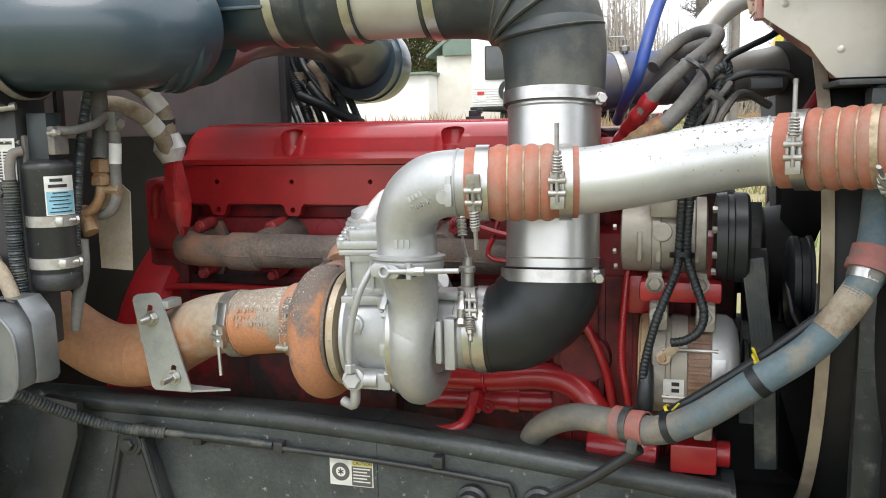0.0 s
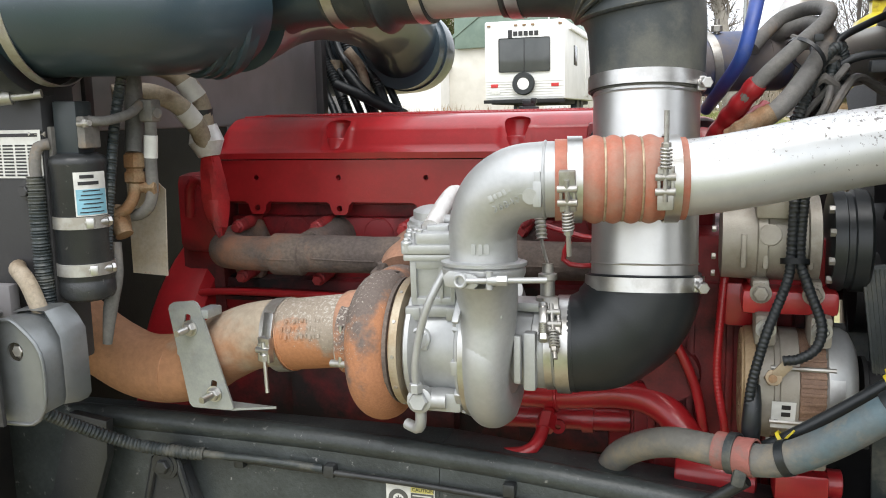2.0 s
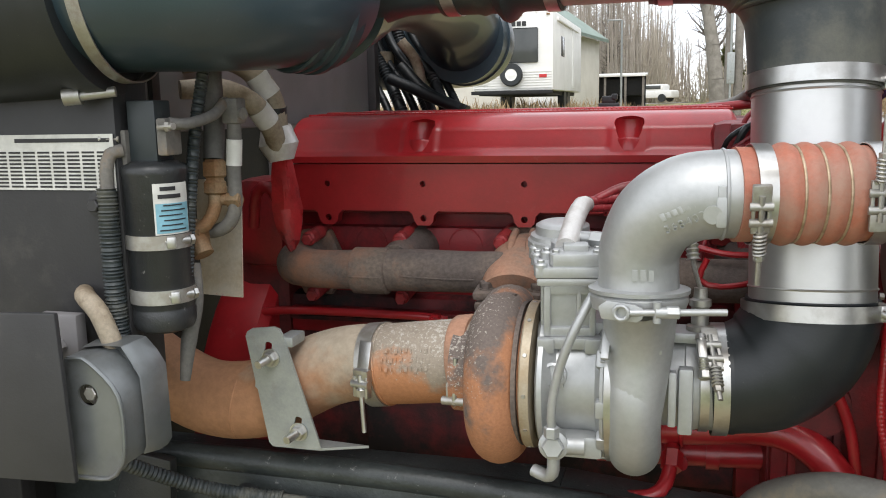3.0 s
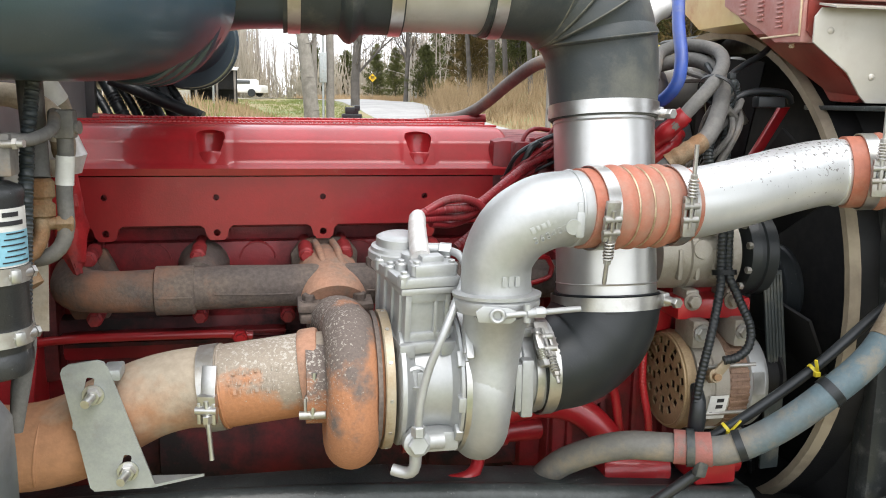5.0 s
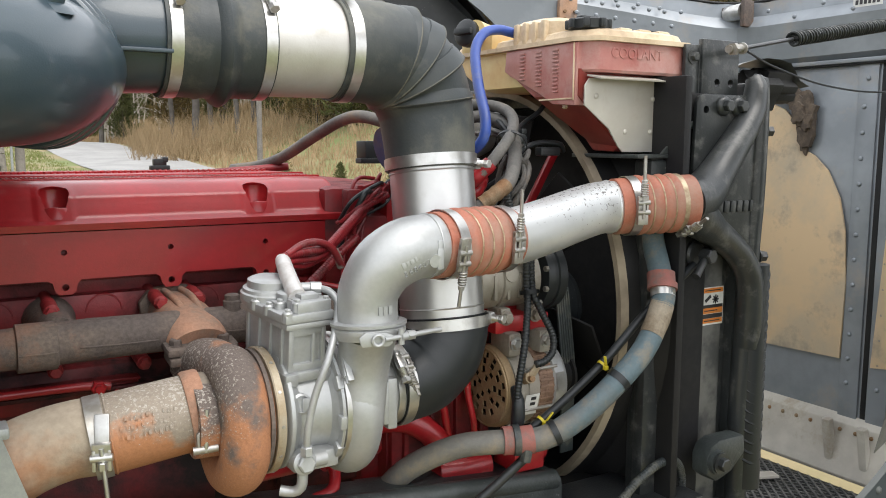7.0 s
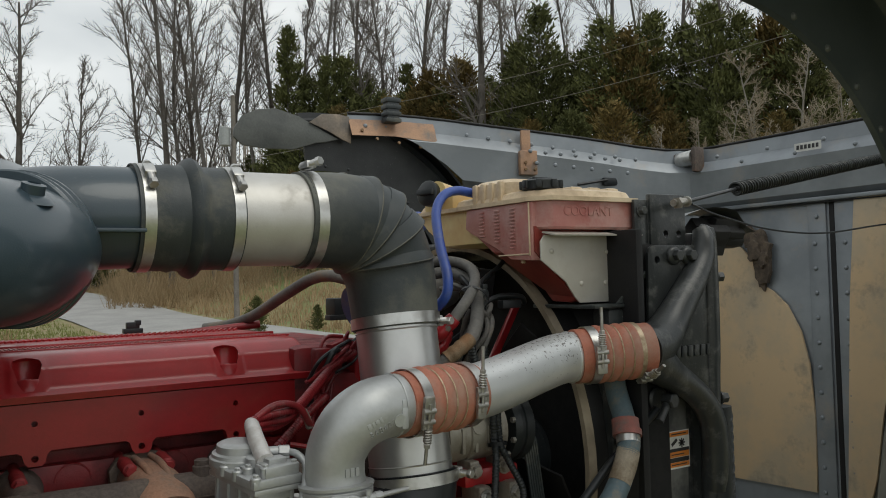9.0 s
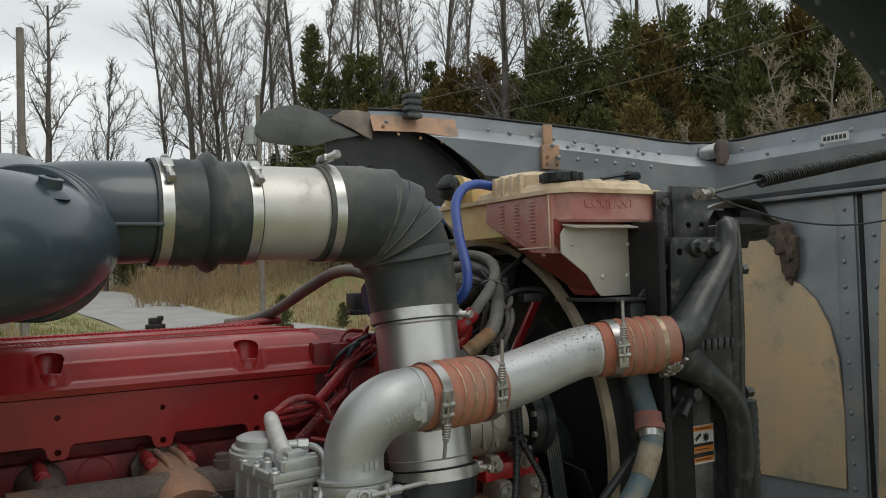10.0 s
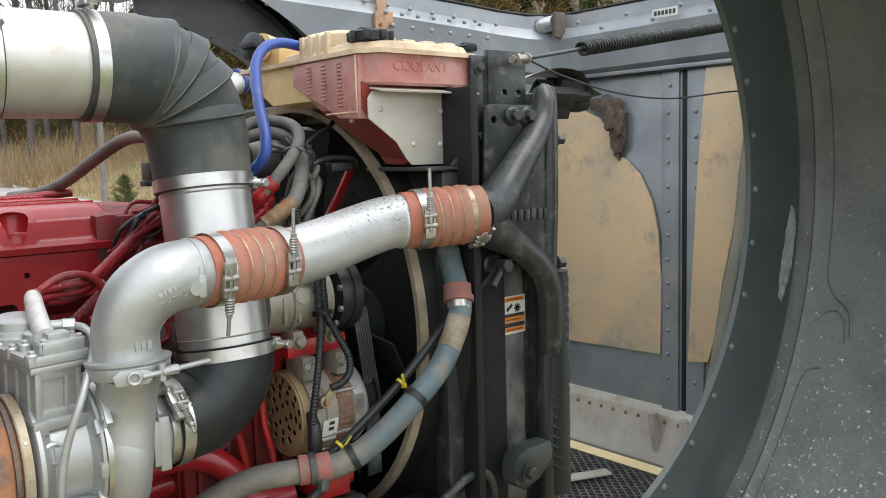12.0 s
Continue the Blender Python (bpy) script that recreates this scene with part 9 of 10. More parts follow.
# ---- surroundings: ground, road, buildings, trees ----
GRASS = mat("winter_grass", (0.30, 0.235, 0.13), 0.95, col2=(0.22, 0.185, 0.09), s=0.35, lo=0.35, hi=0.65, fine=0.1, dirt=(0.15, 0.185, 0.06), ds=0.12, dlo=0.46, dhi=0.60, bump=0.6, bs=6)
STRAW = mat("dry_straw_grass", (0.34, 0.245, 0.135), 0.95, col2=(0.26, 0.18, 0.095), s=0.8, fine=0.2)
ROAD = mat("pale_worn_asphalt", (0.36, 0.355, 0.345), 0.9, col2=(0.30, 0.298, 0.29), s=0.6, fine=0.1, bump=0.3, bs=40)
BARK = mat("grey_bark", (0.125, 0.112, 0.100), 0.9, col2=(0.085, 0.077, 0.068), s=3, fine=0.15, bump=0.6, bs=30)
PALE_BARK = mat("pale_grey_bark", (0.27, 0.25, 0.215), 0.9, col2=(0.19, 0.175, 0.15), s=4, fine=0.2, bump=0.7, bs=24)
TWIG = mat("brown_grey_twigs", (0.15, 0.13, 0.113), 0.9, col2=(0.115, 0.10, 0.085), s=1.5)
PALE_TWIG = mat("pale_straw_twigs", (0.30, 0.255, 0.19), 0.9, col2=(0.22, 0.185, 0.135), s=1.5)
# Distance haze is mixed into these two pale colours.
TWIG_FAR = mat("haze_paled_twigs", (0.40, 0.36, 0.31), 0.9, col2=(0.31, 0.275, 0.235), s=0.2)
BRUSH_FAR = mat("haze_paled_scrub", (0.46, 0.405, 0.33), 0.95, col2=(0.35, 0.32, 0.26), s=0.12, lo=0.4, hi=0.6)
WHITE = mat("white_trailer_siding", (0.74, 0.74, 0.72), 0.45, col2=(0.68, 0.68, 0.66), s=1.5, dirt=(0.5, 0.47, 0.42), ds=1.2, dlo=0.6, dhi=0.85)
GLASS_DARK = mat("dark_tinted_glass", (0.05, 0.055, 0.055), 0.12, col2=(0.065, 0.07, 0.07), s=1)
ROOF_GREEN = mat("faded_green_metal_roof", (0.17, 0.23, 0.19), 0.55, 0.2, col2=(0.14, 0.195, 0.16), s=1.5)
CREAM = mat("cream_wall_boards", (0.62, 0.60, 0.54), 0.7, col2=(0.56, 0.54, 0.48), s=1.2)
TIMBER = mat("grey_weathered_timber", (0.22, 0.20, 0.175), 0.85, col2=(0.16, 0.145, 0.125), s=2, fine=0.2)
SIGN = mat("yellow_road_sign", (0.72, 0.46, 0.02), 0.45, s=3)


def foliage(name, a, b, patch=0.9):
    """Leaves whose colour drifts over the crown, with a little from spray to spray."""
    m = bpy.data.materials.new(name)
    m.use_nodes = True
    n, l = m.node_tree.nodes, m.node_tree.links
    p = n["Principled BSDF"]
    p.inputs["Roughness"].default_value = 0.85
    p.inputs["Specular IOR Level"].default_value = 0.2
    g, r, co, t = n.new("ShaderNodeNewGeometry"), n.new("ShaderNodeMixRGB"), n.new("ShaderNodeTexCoord"), n.new("ShaderNodeTexNoise")
    r.inputs["Color1"].default_value, r.inputs["Color2"].default_value = (*a, 1), (*b, 1)
    t.inputs["Scale"].default_value, t.inputs["Detail"].default_value = patch, 3.0
    l.new(co.outputs["Object"], t.inputs["Vector"])
    w, s_ = n.new("ShaderNodeMapRange"), n.new("ShaderNodeMath")
    w.inputs["From Min"].default_value, w.inputs["From Max"].default_value = 0.3, 0.7
    w.inputs["To Max"].default_value = 0.7
    l.new(t.outputs["Fac"], w.inputs["Value"])
    s_.operation = "MULTIPLY_ADD"
    s_.inputs[1].default_value = 0.3
    l.new(g.outputs["Random Per Island"], s_.inputs[0])
    l.new(w.outputs["Result"], s_.inputs[2])
    o, h = n.new("ShaderNodeObjectInfo"), n.new("ShaderNodeHueSaturation")
    mr = n.new("ShaderNodeMapRange")
    mr.inputs["To Min"].default_value, mr.inputs["To Max"].default_value = 0.8, 1.25
    l.new(o.outputs["Random"], mr.inputs["Value"])
    l.new(mr.outputs["Result"], h.inputs["Value"])
    l.new(s_.outputs[0], r.inputs["Fac"])
    l.new(r.outputs["Color"], h.inputs["Color"])
    l.new(h.outputs["Color"], p.inputs["Base Color"])
    return m


CEDAR = foliage("cedar_green_needles", (0.052, 0.062, 0.023), (0.130, 0.136, 0.048))
CEDAR_BROWN = foliage("bronzed_cedar_needles", (0.070, 0.062, 0.022), (0.16, 0.105, 0.036))
WEED = foliage("dry_meadow_stalks", (0.27, 0.19, 0.105), (0.40, 0.295, 0.175))
GREEN_WEED = foliage("short_green_grass", (0.12, 0.15, 0.045), (0.20, 0.205, 0.08))


def height(x, y):
    """The lie of the land: a rise towards the farmyard, a level road, a bank beyond it."""
    def smooth(v):
        v = min(1.0, max(0.0, v))
        return v * v * (3 - 2 * v)
    d = math.hypot(x, y)
    h = max(1.25 * smooth((y - 9) / 14) * smooth((3.0 - x) / 6), 1.45 * smooth((y - 29) / 48))
    h += (2.9 * smooth((x - 12.3) / 11.0) + 1.6 * smooth((x - 26) / 30)) * smooth((y + 6) / 12)
    h += 0.6 * smooth((y - 112) / 40) * smooth((x + 25) / 20)
    h += 0.06 * math.sin(x * 0.9 + 1.3 * math.sin(y * 0.35)) * smooth((d - 8) / 10)
    return h - 0.02


def terrain():
    xs = sorted(set([-400, -250, -160, -110] + [-80 + 2.5 * i for i in range(77)] + [140, 200, 300, 420]))
    ys = sorted(set([-60, -30, -15] + [-8 + 2.0 * i for i in range(70)] + [140, 160, 200, 260, 340, 450]))
    v = [(x, y, height(x, y)) for y in ys for x in xs]
    k = len(xs)
    f = [(j * k + i, j * k + i + 1, (j + 1) * k + i + 1, (j + 1) * k + i) for j in range(len(ys) - 1) for i in range(k - 1)]
    return v, f


single("ground", terrain(), GRASS, (0, 0, 0), "winter grass ground round the truck", "ground", kind="structure", smooth=60)


def road_strip():
    line = [(8.3, -30), (8.4, 0), (8.6, 20), (8.7, 40), (8.6, 60), (8.2, 76), (5.6, 89), (-2, 97), (-15, 102), (-40, 106), (-80, 110)]
    pts, _ = curve_points([(x, y, 0) for x, y in line], 2.0)
    v, f = [], []
    for i, p in enumerate(pts):
        d = (pts[min(i + 1, len(pts) - 1)] - pts[max(i - 1, 0)]).normalized()
        n = V((d.y, -d.x, 0))
        for w in (-2.9, -1.0, 1.0, 2.9):
            q = p + n * w
            v.append((q.x, q.y, height(q.x, q.y) + 0.06 - 0.006 * abs(w)))
    for i in range(len(pts) - 1):
        for j in range(3):
            a = 4 * i + j
            f.append((a, a + 1, a + 5, a + 4))
    return v, f


single("road", road_strip(), ROAD, (0, 0, 0), "pale worn country road", "road", kind="structure", smooth=60)


def tuft(rnd, n, h, spread, width):
    v, f = [], []
    for _ in range(n):
        a, r = rnd.uniform(0, 6.28), rnd.uniform(0, spread)
        x, y = r * math.cos(a), r * math.sin(a)
        hh, lx, ly = h * rnd.uniform(0.5, 1.1), rnd.uniform(-0.35, 0.35) * h, rnd.uniform(-0.35, 0.35) * h
        k = len(v)
        ux, uy = math.cos(a * 3) * width, math.sin(a * 3) * width
        v += [(x - ux, y - uy, 0), (x + ux, y + uy, 0), (x + lx * 0.5 + ux * 0.6, y + ly * 0.5, hh * 0.6), (x + lx, y + ly, hh)]
        f += [(k, k + 1, k + 2), (k, k + 2, k + 3)]
    return v, f


def meadow(name, count, box_, h, spread, blades, material, label, seed, width=0.012, keep=None):
    rnd = random.Random(seed)
    v, f = [], []
    placed = 0
    while placed < count:
        x, y = rnd.uniform(box_[0], box_[1]), rnd.uniform(box_[2], box_[3])
        if keep and not keep(x, y):
            continue
        placed += 1
        tv, tf = tuft(rnd, blades, h * rnd.uniform(0.5, 1.25), spread, width)
        k, z = len(v), height(x, y)
        v += [(a + x, b + y, c + z) for a, b, c in tv]
        f += [tuple(i + k for i in t) for t in tf]
    return single(name, (v, f), material, (0, 0, 0), label, "grass", kind="stuff", smooth=0)


beyond = lambda x, y: x > 11.9 + (0.0 if y < 76 else -0.45 * (y - 76))
meadow("meadow_grass", 14000, (3, 52, 14, 100), 0.6, 0.5, 7, WEED, "tall dry straw-coloured meadow grass", 21, 0.022, beyond)
meadow("verge_grass", 3500, (-4, 5.2, 10, 70), 0.16, 0.4, 7, GREEN_WEED, "short green and straw roadside grass", 22, 0.02)
meadow("farmyard_weeds", 900, (-16, 2, 17, 40), 0.5, 0.3, 7, WEED, "dry weeds in front of the farm buildings", 23, 0.02)


# ---- trees ----
def cone_piece(v, f, a, b, ra, rb, n):
    d = (b - a)
    if d.length < 1e-6:
        return
    d.normalize()
    u = d.orthogonal().normalized()
    w = d.cross(u)
    k = len(v)
    for p, r in ((a, ra), (b, rb)):
        for j in range(n):
            t = 2 * math.pi * j / n
            v.append(p + u * (math.cos(t) * r) + w * (math.sin(t) * r))
    for j in range(n):
        f.append((k + j, k + (j + 1) % n, k + n + (j + 1) % n, k + n + j))


def bare_tree(seed, tall, spread=1.0, limbs=2.2, girth=0.0095, bare_to=0.28):
    """A trunk with rising limbs, and a separate mesh of branches and fine twigs."""
    rnd = random.Random(seed)
    tv, tf, wv, wf = [], [], [], []

    def grow(p, d, length, r, level):
        segs, n = (9, 6, 4, 2)[level], (8, 5, 3, 3)[level]
        v, f = (tv, tf) if level < 2 else (wv, wf)
        kids = (limbs, 1.75, 2.5, 0)[level]
        r0 = r
        for s in range(segs):
            frac = (s + 1) / segs
            q = p + d * (length / segs)
            r2 = r0 * (1 - (0.80 if level < 3 else 0.6) * frac)
            cone_piece(v, f, p, q, r, r2, n)
            if level < 3 and frac > (bare_to, 0.16, 0.2)[level]:
                for _ in range(int(kids + rnd.random())):
                    at = p.lerp(q, rnd.random())
                    side_ = V((rnd.uniform(-1, 1), rnd.uniform(-1, 1), rnd.uniform(-0.7, 0.7)))
                    side_ = (side_ - d * side_.dot(d)).normalized()
                    lean_ = rnd.uniform(0.55, 1.15) * spread * (1.0 if level == 0 else 1.25)
                    dd = (d + side_ * lean_ + V((0, 0, 0.10))).normalized()
                    if level == 0:
                        way = tall * rnd.uniform(0.17, 0.36) * (1.2 - 0.75 * frac)
                    else:
                        way = length * rnd.uniform(0.28, 0.6) * (1.15 - 0.5 * frac)
                    grow(at, dd, way, max((0, 0.035, 0.016, 0.0105)[level + 1] if level < 3 else 0.01, r2 * rnd.uniform(0.35, 0.62)), level + 1)
            d = (d + V((rnd.uniform(-1, 1), rnd.uniform(-1, 1), rnd.uniform(-0.25, 0.55))) * (0.07, 0.20, 0.26, 0.3)[level]).normalized()
            p, r = q, r2
    grow(V((0, 0, -0.2)), V((rnd.uniform(-0.06, 0.06), rnd.uniform(-0.06, 0.06), 1)).normalized(), tall * 0.92, tall * girth, 0)
    k = tall / max(q.z for q in wv)
    return ([q * k for q in tv], tf), ([q * k for q in wv], wf)


def cedar(seed, tall, wide, sprays=66):
    """A conifer: trunk, and a crown of thousands of small pointed sprays set in clumps on rising boughs."""
    rnd = random.Random(seed)
    tv, tf, cv, cf = [], [], [], []
    cone_piece(tv, tf, V((0, 0, -0.2)), V((0, 0, tall * 0.95)), tall * 0.013, 0.01, 7)
    lobe = [rnd.uniform(0.7, 1.2) for _ in range(7)]
    for _ in range(int(120 + tall * 9)):
        t = rnd.random() ** 0.95
        z = tall * (0.03 + 0.93 * t)
        a = rnd.uniform(0, 6.283)
        reach = wide * ((1 - t) ** 0.75) * lobe[int(a / 6.284 * 7)] * rnd.uniform(0.45, 1.1) + 0.12
        out = V((math.cos(a), math.sin(a), rnd.uniform(0.15, 0.75)))
        root = V((0, 0, z))
        cone_piece(tv, tf, root, root + out * reach * 0.9, 0.018, 0.006, 3)
        for _ in range(int(0.76 * sprays * (0.5 + reach / wide))):
            u = rnd.random() ** 0.5
            c = root + out * reach * u + V((rnd.gauss(0, 0.2), rnd.gauss(0, 0.2), rnd.gauss(0, 0.17))) * (0.4 + 0.2 * wide) * (1.15 - 0.5 * u)
            sz = rnd.uniform(0.09, 0.225)
            e1 = (out + V((rnd.gauss(0, 0.5), rnd.gauss(0, 0.5), rnd.uniform(0, 1.1)))).normalized() * sz
            e2 = V((rnd.uniform(-1, 1), rnd.uniform(-1, 1), rnd.uniform(-1, 1))).cross(e1).normalized() * sz * 0.33
            k = len(cv)
            cv += [c - e2, c + e1 * 1.5, c + e2]
            cf.append((k, k + 1, k + 2))
    return (tv, tf), (cv, cf)


def make_tree(name, shapes, mats, names, label, category, group, at):
    o = thing(name, at, label, category, group)
    for nm, s, m_ in zip(names, shapes, mats):
        p = mesh_object(nm, s, m_, (0, 0, 0), 60 if nm == "trunk" else 0)
        p.parent = o
    return o


def place(x, y, turn=0.0, scale=1.0):
    return Matrix.Translation((x, y, height(x, y))) @ Matrix.Rotation(turn, 4, "Z") @ Matrix.Diagonal((scale, scale, scale, 1))


def polar(az, dist):
    """A place by its bearing (degrees, leftwards from +Y) and distance from the truck's side."""
    return -0.5 - dist * math.sin(radians(az)), 0.15 + dist * math.cos(radians(az))


bare = [make_tree("bare_tree", bare_tree(40 + i, t, sp_, lb_, g_, bt_), (BARK, TWIG), ("trunk", "crown"), "leafless grey-barked tree with fine twigs", "tree", "bare trees", (0, -40, -30 - 30 * i)) for i, (t, sp_, lb_, g_, bt_) in enumerate(((14, 0.95, 2.2, 0.0155, 0.15), (18, 0.60, 2.1, 0.0095, 0.3), (12, 0.70, 2.4, 0.0105, 0.12), (19, 0.50, 1.9, 0.0075, 0.35)))]
GREEN_LABEL, BRONZE_LABEL = "dark green cedar with a ragged crown", "bronze-tinted winter cedar with ragged crown"
ced = [make_tree("cedar_tree", cedar(70 + i, t, w, k_), (BARK, m_), ("trunk", "crown"), lb, "tree", "cedars", (0, -40, -30 - 30 * i)) for i, (t, w, k_, m_, lb) in enumerate(((10, 3.2, 66, CEDAR, GREEN_LABEL), (8, 3.1, 66, CEDAR, GREEN_LABEL), (9, 3.4, 66, CEDAR_BROWN, BRONZE_LABEL), (12, 3.6, 70, CEDAR, "tall dark green cedar with a ragged crown"), (13, 2.0, 52, CEDAR, "slender dark cedar spire with thin boughs")))]
TALL = {"bare": (14, 18, 12, 19), "cedar": (10, 8, 9, 12, 13)}
used = set()


def plant(kind, i, az, dist, scale, turn):
    x, y = polar(az, dist)
    src = kind[i]
    if id(src) not in used:
        used.add(id(src))
        src.matrix_basis = place(x, y, turn, scale)
        return
    copy_thing(src, Matrix.Translation((x, y, height(x, y))) @ Matrix.Rotation(turn, 4, "Z")).scale = (scale, scale, scale)


def plant_to(kind, tall, i, az, dist, top, turn):
    """A tree whose top stands at the elevation top (degrees) seen from the truck's side."""
    x, y = polar(az, dist)
    plant(kind, i, az, dist, (dist * math.tan(radians(top)) + 1.65 - height(x, y)) / tall[i], turn)


rnd = random.Random(9)
# single bare trees against the open sky, then the tall trees of the grove
for i, az, dist, top in ((0, -6.0, 62, 19.0), (2, -9.3, 74, 14.8), (1, -14.9, 60, 24.5), (3, -15.9, 63, 25.0), (3, -17.6, 57, 26.0), (1, -18.6, 60, 24.0), (3, -20.6, 58, 24.0), (1, -21.8, 62, 23.0), (3, -24.2, 58, 24.5), (1, -26.6, 60, 23.0), (3, -28.2, 57, 24.0), (1, -31.0, 56, 24.0), (3, -33.0, 60, 25.0), (0, -35.3, 47, 26.0), (1, -37.2, 58, 23.0), (3, -41.5, 55, 23.5), (1, -44.0, 52, 25.0), (3, -46.4, 50, 25.0), (1, -48.2, 54, 24.0), (0, -51.5, 46, 23.0), (3, -54.0, 48, 24.0), (1, -57.5, 50, 24.0), (3, -62.0, 50, 24.0), (2, -16.8, 66, 21.0), (3, -13.6, 64, 22.0), (2, -23.0, 60, 20.0), (1, -25.4, 62, 21.5), (2, -29.6, 60, 21.0), (2, -38.6, 56, 21.0)):
    plant_to(bare, TALL["bare"], i, az, dist, top, rnd.uniform(0, 6.28))
plant(bare, 0, 4.0, 85, 0.9, 0.4)
for k in range(10):
    plant(bare, (1, 3)[k % 2], 24 - rnd.random() * 20, rnd.uniform(80, 105), rnd.uniform(0.7, 0.95), rnd.uniform(0, 6.28))
# the cedars' skyline along the road
for i, az, dist, top in ((4, -22.5, 56, 17.0), (3, -23.9, 58, 13.8), (4, -25.1, 56, 15.2), (0, -26.3, 57, 15.0), (4, -27.8, 58, 14.0), (2, -29.2, 52, 12.4), (4, -30.5, 56, 14.6), (2, -32.0, 54, 14.0), (2, -34.0, 52, 14.8), (3, -36.0, 54, 13.6), (0, -38.0, 48, 15.6), (3, -39.5, 45, 18.0), (4, -40.9, 50, 15.0), (0, -42.2, 46, 14.8), (3, -43.7, 44, 16.9), (2, -45.4, 44, 16.0), (0, -47.0, 45, 16.8), (3, -48.9, 46, 16.0), (0, -50.5, 44, 17.0), (3, -52.3, 44, 16.4), (2, -54.2, 46, 16.0), (0, -56.0, 44, 15.4), (3, -58.0, 46, 15.0), (0, -60.5, 46, 15.0), (3, -63.5, 46, 15.0), (0, -67.0, 46, 15.0)):
    plant_to(ced, TALL["cedar"], i, az, dist, top, rnd.uniform(0, 6.28))
# lower bronze ones in front of them
for i, az, dist, top in ((0, -23.2, 54, 11.0), (3, -24.6, 55, 11.5), (2, -26.0, 53, 11.8), (0, -27.2, 55, 12.4), (3, -28.6, 54, 12.8), (0, -30.0, 53, 12.4), (2, -31.2, 51, 12.6), (0, -32.8, 52, 12.8), (3, -34.9, 50, 12.6), (0, -21.4, 56, 9.5), (1, -20.2, 58, 7.5), (0, -36.9, 49, 12.6), (2, -27.5, 46, 9.5), (2, -33.2, 44, 10.0), (2, -38.8, 40, 10.5), (1, -41.5, 39, 11.0), (2, -44.2, 38, 11.5), (2, -47.8, 38, 10.5), (1, -50.8, 38, 10.5), (2, -54.5, 38, 10.0), (1, -57.5, 38, 10.5), (2, -61.5, 38, 10.0), (1, -36.2, 43, 9.5), (1, -30.6, 46, 9.0), (1, -24.8, 48, 8.5), (2, -22.6, 50, 7.5)):
    plant_to(ced, TALL["cedar"], i, az, dist, top, rnd.uniform(0, 6.28))
for i, az, dist, sc in ((1, -10.6, 74, 0.6), (2, -13.5, 68, 0.7), (1, -16.5, 66, 0.7), (0, -20.0, 64, 0.75), (1, 13.5, 66, 1.2), (0, 16.5, 66, 1.2), (3, 20.0, 64, 1.1), (1, -5.4, 108, 0.75), (0, -8.6, 92, 0.55), (2, -14.2, 78, 0.75), (1, -3.2, 112, 0.9), (0, -7.4, 96, 0.62), (2, -9.8, 98, 0.70), (0, -11.2, 94, 0.66), (1, -12.4, 97, 0.85), (2, -15.4, 92, 0.75), (0, -17.4, 95, 0.80), (1, -18.9, 90, 0.95), (2, -21.0, 92, 0.8)):
    plant(ced, i, az, dist, sc, rnd.uniform(0, 6.28))
lone = make_tree("bare_tree", bare_tree(51, 11, 0.85, 1.8, 0.027, 0.3), (PALE_BARK, TWIG), ("trunk", "crown"), "stout pale-barked roadside tree without leaves", "tree", "bare trees", (0, 0, 0))
lone.matrix_basis = place(*polar(-3.3, 31), 0.6, 1.0)
# pale crooked saplings at the edge of the grove
sapling = make_tree("bare_sapling", bare_tree(58, 7, 1.1, 1.7, 0.011, 0.2), (PALE_BARK, PALE_TWIG), ("trunk", "crown"), "crooked pale sapling without leaves", "tree", "saplings", (0, -40, -60))
sapling.matrix_basis = place(*polar(-49.5, 36), 2.0, 0.75)
for az, dist, sc in ((-53.2, 33, 1.0), (-55.6, 34, 1.05), (-47.0, 35, 0.7), (-45.0, 36, 0.65), (-51.3, 35, 0.8), (-58.0, 34, 0.9), (-42.8, 37, 0.6), (-37.0, 40, 0.7), (-30.5, 43, 0.7), (-62.0, 34, 0.8)):
    x, y = polar(az, dist)
    copy_thing(sapling, Matrix.Translation((x, y, height(x, y))) @ Matrix.Rotation(az * 1.7, 4, "Z")).scale = (sc, sc, sc)
# small bushes in the meadow
for az, dist, sc in ((-20.0, 26, 0.16), (-27.5, 22, 0.13), (-24.0, 30, 0.12)):
    plant(ced, 1, az, dist, sc, rnd.uniform(0, 6.28))


# far woods: thin stems behind everything
def far_woods():
    r = random.Random(77)
    v, f = [], []
    for i in range(2100):
        az = 34 - r.random() * 116 if i < 1500 else 26 - r.random() * 25
        dist = r.uniform(75, 130)
        if -9.5 < az < 2 and dist < 118:
            dist = r.uniform(118, 135)
        low = 0.62 if -15 < az < 0 else 1.0
        x, y = polar(az, dist)
        z = height(x, y)
        t = r.uniform(8, 16) * low
        p = V((x, y, z - 0.3))
        top = p + V((r.uniform(-0.8, 0.8), r.uniform(-0.8, 0.8), t))
        cone_piece(v, f, p, top, r.uniform(0.08, 0.2), 0.03, 3)
        for _ in range(9):
            b = p.lerp(top, r.uniform(0.25, 0.98))
            cone_piece(v, f, b, b + V((r.uniform(-1, 1), r.uniform(-1, 1), r.uniform(0.2, 1.0))).normalized() * r.uniform(1.0, 3.2), 0.035, 0.012, 3)
    return v, f


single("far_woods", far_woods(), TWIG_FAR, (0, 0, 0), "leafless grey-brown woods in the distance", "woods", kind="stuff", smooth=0)


